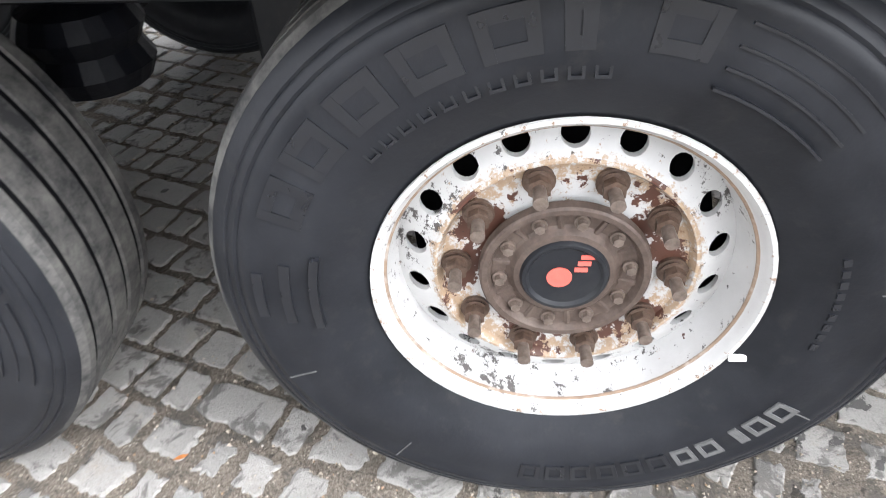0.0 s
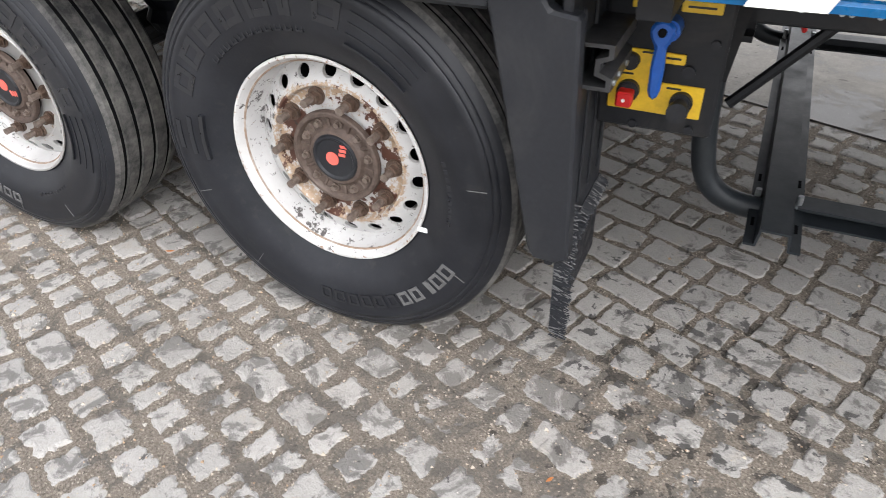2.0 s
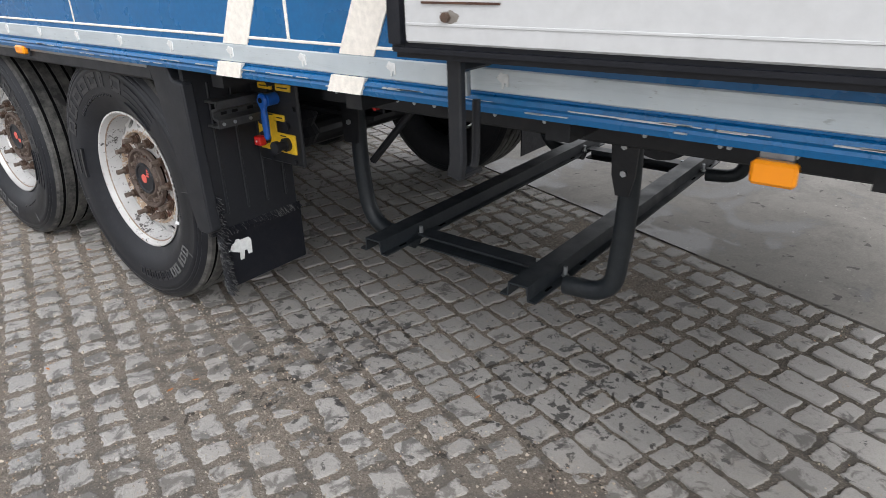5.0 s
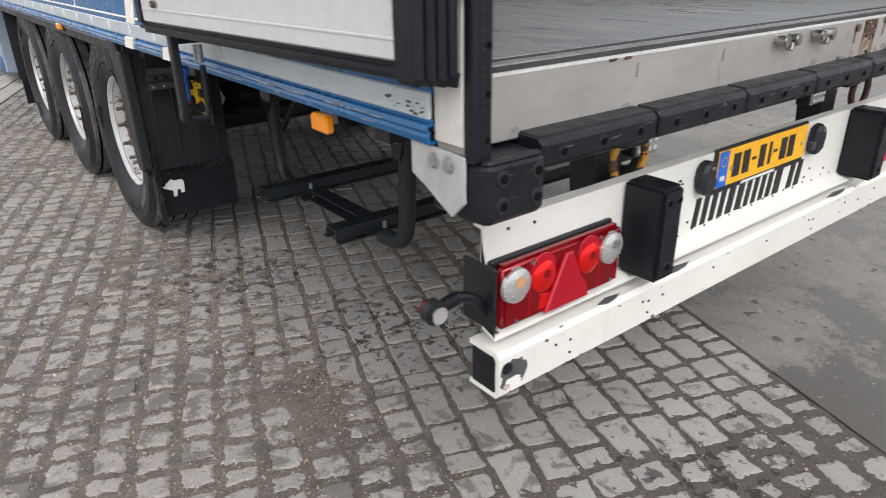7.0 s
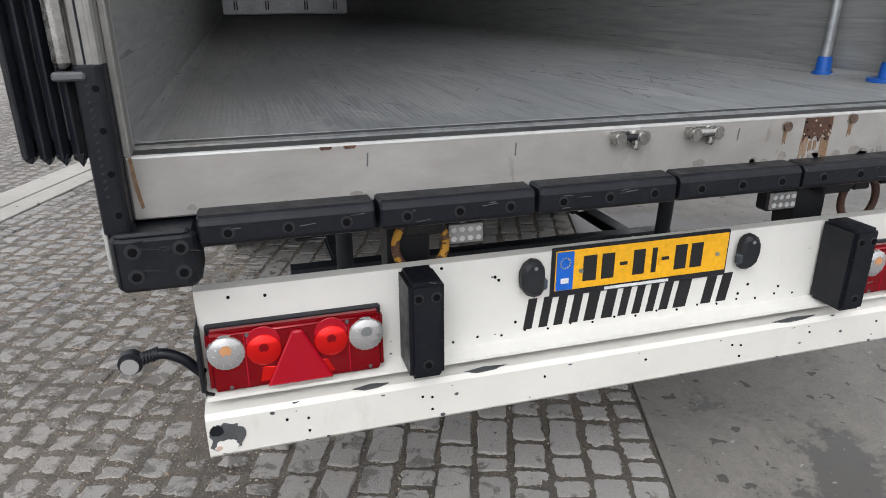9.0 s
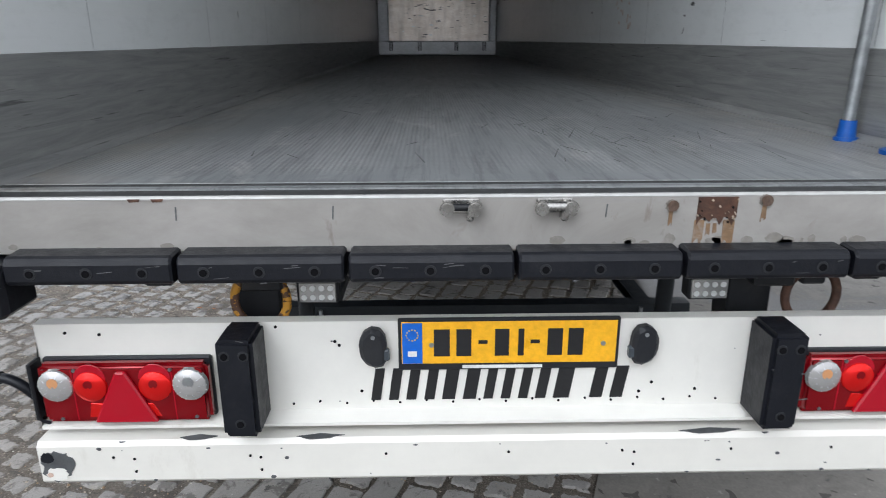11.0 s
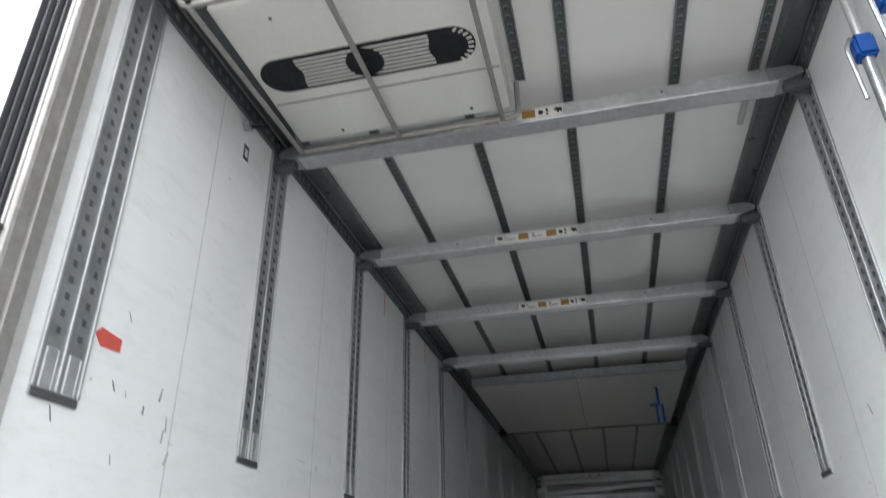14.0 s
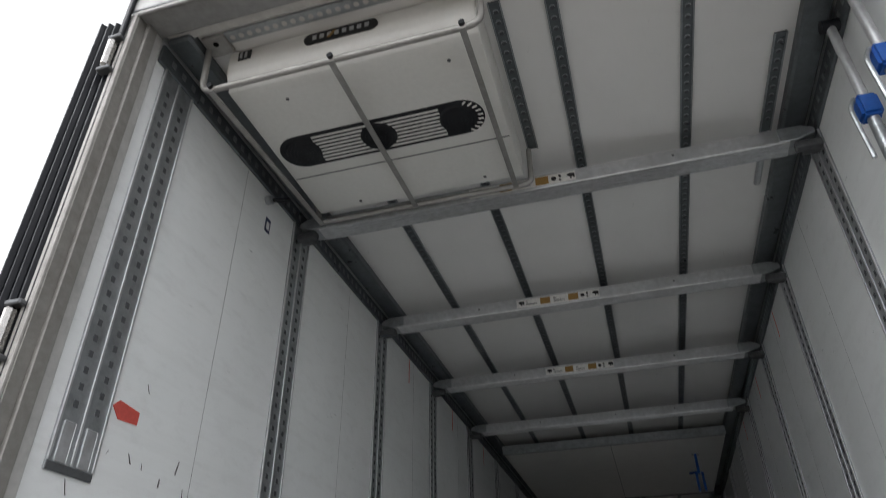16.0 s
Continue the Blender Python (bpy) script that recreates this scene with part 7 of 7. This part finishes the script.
FAR = {key: [stone_data(KINDS[key[0]][0] - 0.004, 0.1235, 0.8, 900 + 31 * key[0] + q, 10) for q in range(14)] for key in LIB}
MESHES = {}
for key, lst in LIB.items():
    MESHES[key] = []
    for vs, fs in lst:
        me = bpy.data.meshes.new("paver")
        me.from_pydata(vs, [], fs)
        me.materials.append(M["paver"])
        MESHES[key].append(me)
ROW = 0.1265
all_v, all_f = [], []
count = 0
row = 0
v = 0.19 - ROW / 2 - 0.004
while v > -17.0:
    if -4.40 < v < -3.80:
        v = -4.36 - ROW / 2 - 0.004
        continue
    near_row = v > -3.9
    u0, u1 = (-4.5, 10.5) if near_row else (0.5, 24.0)
    u = u0 + prng.uniform(0, 0.2)
    while u < u1:
        far_out = (U * u + V * v).x < -1.0 or (U * u + V * v).y < 0.0
        i = prng.choices((0, 1, 2, 3), (0.36, 0.36, 0.20, 0.08) if far_out else (0.18, 0.30, 0.26, 0.26))[0]
        ln = KINDS[i][0]
        cu, cv = u + ln / 2, v + prng.uniform(-0.004, 0.004)
        p = V * cv + U * cu
        used = noise.noise(Vector((p.x * 0.55, p.y * 0.35, 3.1)))
        outside = p.x < -1.05 or p.y < -0.2
        kind = "worn" if outside or used > 0.2 else "tight"
        gone = (kind == "worn" and noise.noise(Vector((p.x * 2.6, p.y * 2.6, 9.0))) > 0.60) or math.hypot((p.x + 1.2) / 0.11, (p.y - 0.82) / 0.13) < 1
        if not gone:
            q = prng.randrange(14)
            turn = prng.choice((0, 180)) + prng.uniform(-3, 3) * (1.5 if kind == "worn" else 0.6)
            dz = prng.uniform(-0.005, 0.0) - (0.001 if kind == "worn" else 0.0)
            m = Matrix.Translation((p.x, p.y, dz)) @ Matrix.Rotation(-YARD + radians(turn), 4, "Z")
            pick = near_row and -1.95 < p.x < -1.02 and 0.55 < p.y < 3.6
            if pick and count < 300:
                ob = new("paver", MESHES[(i, kind)][q])
                ob.parent = pavement
                ob.matrix_basis = m
                count += 1
            else:
                vs, fs = (LIB if near_row else FAR)[(i, kind)][q]
                base = len(all_v)
                sc = 1.0 + prng.uniform(-0.04, 0.02)
                all_v += [tuple(m @ Vector((a * sc, b * sc, c))) for a, b, c in vs]
                all_f += [tuple(base + k for k in f) for f in fs]
        u += ln
    v -= ROW
me = bpy.data.meshes.new("paver_field")
me.from_pydata(all_v, [], all_f)
me.materials.append(M["paver"])
fld = new("paver_field", me)
fld.parent = pavement
tagged(fld, "worn grey paving stones", kind="stuff")

# uneven soil that lies up against the stones, and loose grit on it
def soil_height(p):
    h = noise.noise(Vector((p.x * 9, p.y * 9, 1.7))) * 0.6 + noise.noise(Vector((p.x * 24, p.y * 24, 5.0))) * 0.5 + noise.noise(Vector((p.x * 60, p.y * 60, 8.0))) * 0.35
    lie = -0.0107 + 0.003 * noise.noise(Vector((p.x * 0.7, p.y * 0.7, 2.0))) + (0.003 if -1.5 < p.x < -1.05 or p.y < 0.2 else 0.0015 if p.x <= -1.5 else 0.0)
    mound = max(0.0, 1.0 - math.hypot((p.x + 1.2) / 0.26, (p.y - 0.82) / 0.28)) * 0.010
    return lie + 0.0066 * h + mound


STEP = 0.0135
nu, nv = int(7.0 / STEP), int(3.75 / STEP)
so_v, so_f = [], []
for i in range(nu + 1):
    for j in range(nv + 1):
        p = U * (-1.6 + i * STEP) + V * (0.185 - j * STEP)
        so_v.append((p.x, p.y, soil_height(p)))
for i in range(nu):
    for j in range(nv):
        a = i * (nv + 1) + j
        so_f.append((a, a + 1, a + nv + 2, a + nv + 1))
me = bpy.data.meshes.new("joint_soil")
me.from_pydata(so_v, [], so_f)
me.materials.append(M["sand"])
so_ = new("joint_soil", me)
so_.parent = pavement
tagged(so_, "sandy brown soil between the stones", kind="stuff")
bm_v, bm_f = [], []
for k in range(52000):
    p = V * prng.uniform(-3.6, 0.15) + U * prng.uniform(-1.5, 5.2)
    low = soil_height(p) < -0.004 and prng.random() < 0.2
    if (p.x > -1.0 and prng.random() < 0.75) or low:
        continue
    r = prng.uniform(0.0014, 0.0046) * (1.8 if prng.random() < 0.05 else 1.0)
    z = max(soil_height(p), -0.008) + r * 0.4
    b = len(bm_v)
    a0 = prng.uniform(0, 6.28)
    bm_v += [(p.x + r * math.cos(a0 + q * 2.094), p.y + r * math.sin(a0 + q * 2.094), z) for q in range(3)] + [(p.x, p.y, z + r), (p.x, p.y, z - r)]
    for q in range(3):
        bm_f += [(b + q, b + (q + 1) % 3, b + 3), (b + (q + 1) % 3, b + q, b + 4)]
me = bpy.data.meshes.new("grit")
me.from_pydata(bm_v, [], bm_f)
me.materials.append(M["grit"])
gr_ = new("grit", me)
tagged(gr_, "loose sandy grit and small stones between the pavers", "grit", kind="stuff")


def fallen_leaf(x, y, size, turn, mat):
    o = prism([(0, -size), (size * 0.32, -size * 0.3), (size * 0.3, size * 0.3), (0, size), (-size * 0.28, size * 0.35), (-size * 0.33, -size * 0.3)], "z", 0.0, 0.0015)
    ob = part("fallen_leaf", o, M[mat])
    ob.matrix_world = pose(x, y, 0.002, 4, 3, turn)
    tagged(ob, "small dry orange leaf lying on the paving", "leaf", group="fallen leaves")


fallen_leaf(-1.119, 3.688, 0.016, 30, "leaf")
fallen_leaf(-1.55, 2.2, 0.014, 100, "leaf")
fallen_leaf(-1.46, 2.18, 0.012, 60, "leaf")
fallen_leaf(-1.75, 2.7, 0.012, 10, "leaf")
fallen_leaf(-0.95, 1.3, 0.012, 80, "leaf")


# ---- small wear marks ----
wr = random.Random(99)


def stroke(x, z, w_, h, tilt=0.0):
    return [(x, z), (x + w_, z + tilt), (x + w_, z + tilt + h), (x + w_ * 0.5, z + tilt * 0.5 + h * 1.4), (x, z + h)]


for k in range(22):
    x, z = wr.uniform(-1.05, 1.15), wr.choice((wr.uniform(1.036, 1.046), wr.uniform(1.0, 1.046)))
    part("scratch", prism(stroke(x, z, wr.uniform(0.006, 0.04), wr.uniform(0.0006, 0.0022), wr.uniform(-0.004, 0.004)), "y", -0.1126, -0.111), M["pale_wear"], trailer)
for k in range(14):
    x, z = wr.choice((wr.uniform(-0.665, -0.59), wr.uniform(0.59, 0.67))), wr.uniform(0.63, 0.87)
    part("scratch", prism(stroke(x, z, wr.uniform(0.004, 0.02), wr.uniform(0.0006, 0.0016), wr.uniform(-0.006, 0.006)), "y", -0.1058, -0.104), M["pale_wear"], trailer)
for k in range(30):
    x = wr.uniform(-1.1, 1.12)
    z, w_ = wr.choice((wr.uniform(0.556, 0.563), wr.uniform(0.466, 0.474), wr.uniform(0.475, 0.555))), wr.uniform(0.003, 0.016)
    part("paint_chip", prism(torn(x, x + w_, z, z + w_ * wr.uniform(0.3, 0.8), k, 9), "y", -0.0560, -0.054), M["dark_galv"], trailer)
for k in range(16):
    x, z, w_ = wr.uniform(-1.1, 1.1), wr.uniform(0.60, 0.845), wr.uniform(0.003, 0.009)
    part("paint_chip", prism(torn(x, x + w_, z, z + w_ * 0.7, k, 9), "y", 0.0110, 0.0130), M["dark_galv"], trailer)
for x, z, w_, h in ((-0.55, 1.048, 0.10, 0.008), (-0.9, 1.047, 0.16, 0.007), (0.2, 1.048, 0.12, 0.009), (0.62, 1.048, 0.2, 0.009), (-0.2, 1.048, 0.15, 0.010)):
    part("smudge", prism(torn(x, x + w_, z, z + h, int(x * 100) + 300, 22), "y", -0.0456, -0.0445), M["smudge"], trailer)
for k in range(85):
    y = wr.choice((wr.uniform(0.3, 1.6), wr.uniform(0.6, 5.5)))
    x, ln, a = wr.uniform(-0.7, 0.95), wr.uniform(0.03, 0.24) * (0.4 + wr.random()), wr.gauss(0.12, 0.28)
    w_ = wr.uniform(0.0012, 0.0038)
    dx, dy = ln * math.sin(a), ln * math.cos(a)
    part("floor_scratch", prism([(x, y), (x + w_, y), (x + dx + w_ * 0.5, y + dy), (x + dx, y + dy)], "z", 1.1870, 1.1887), M["scuff_dark"], trailer)
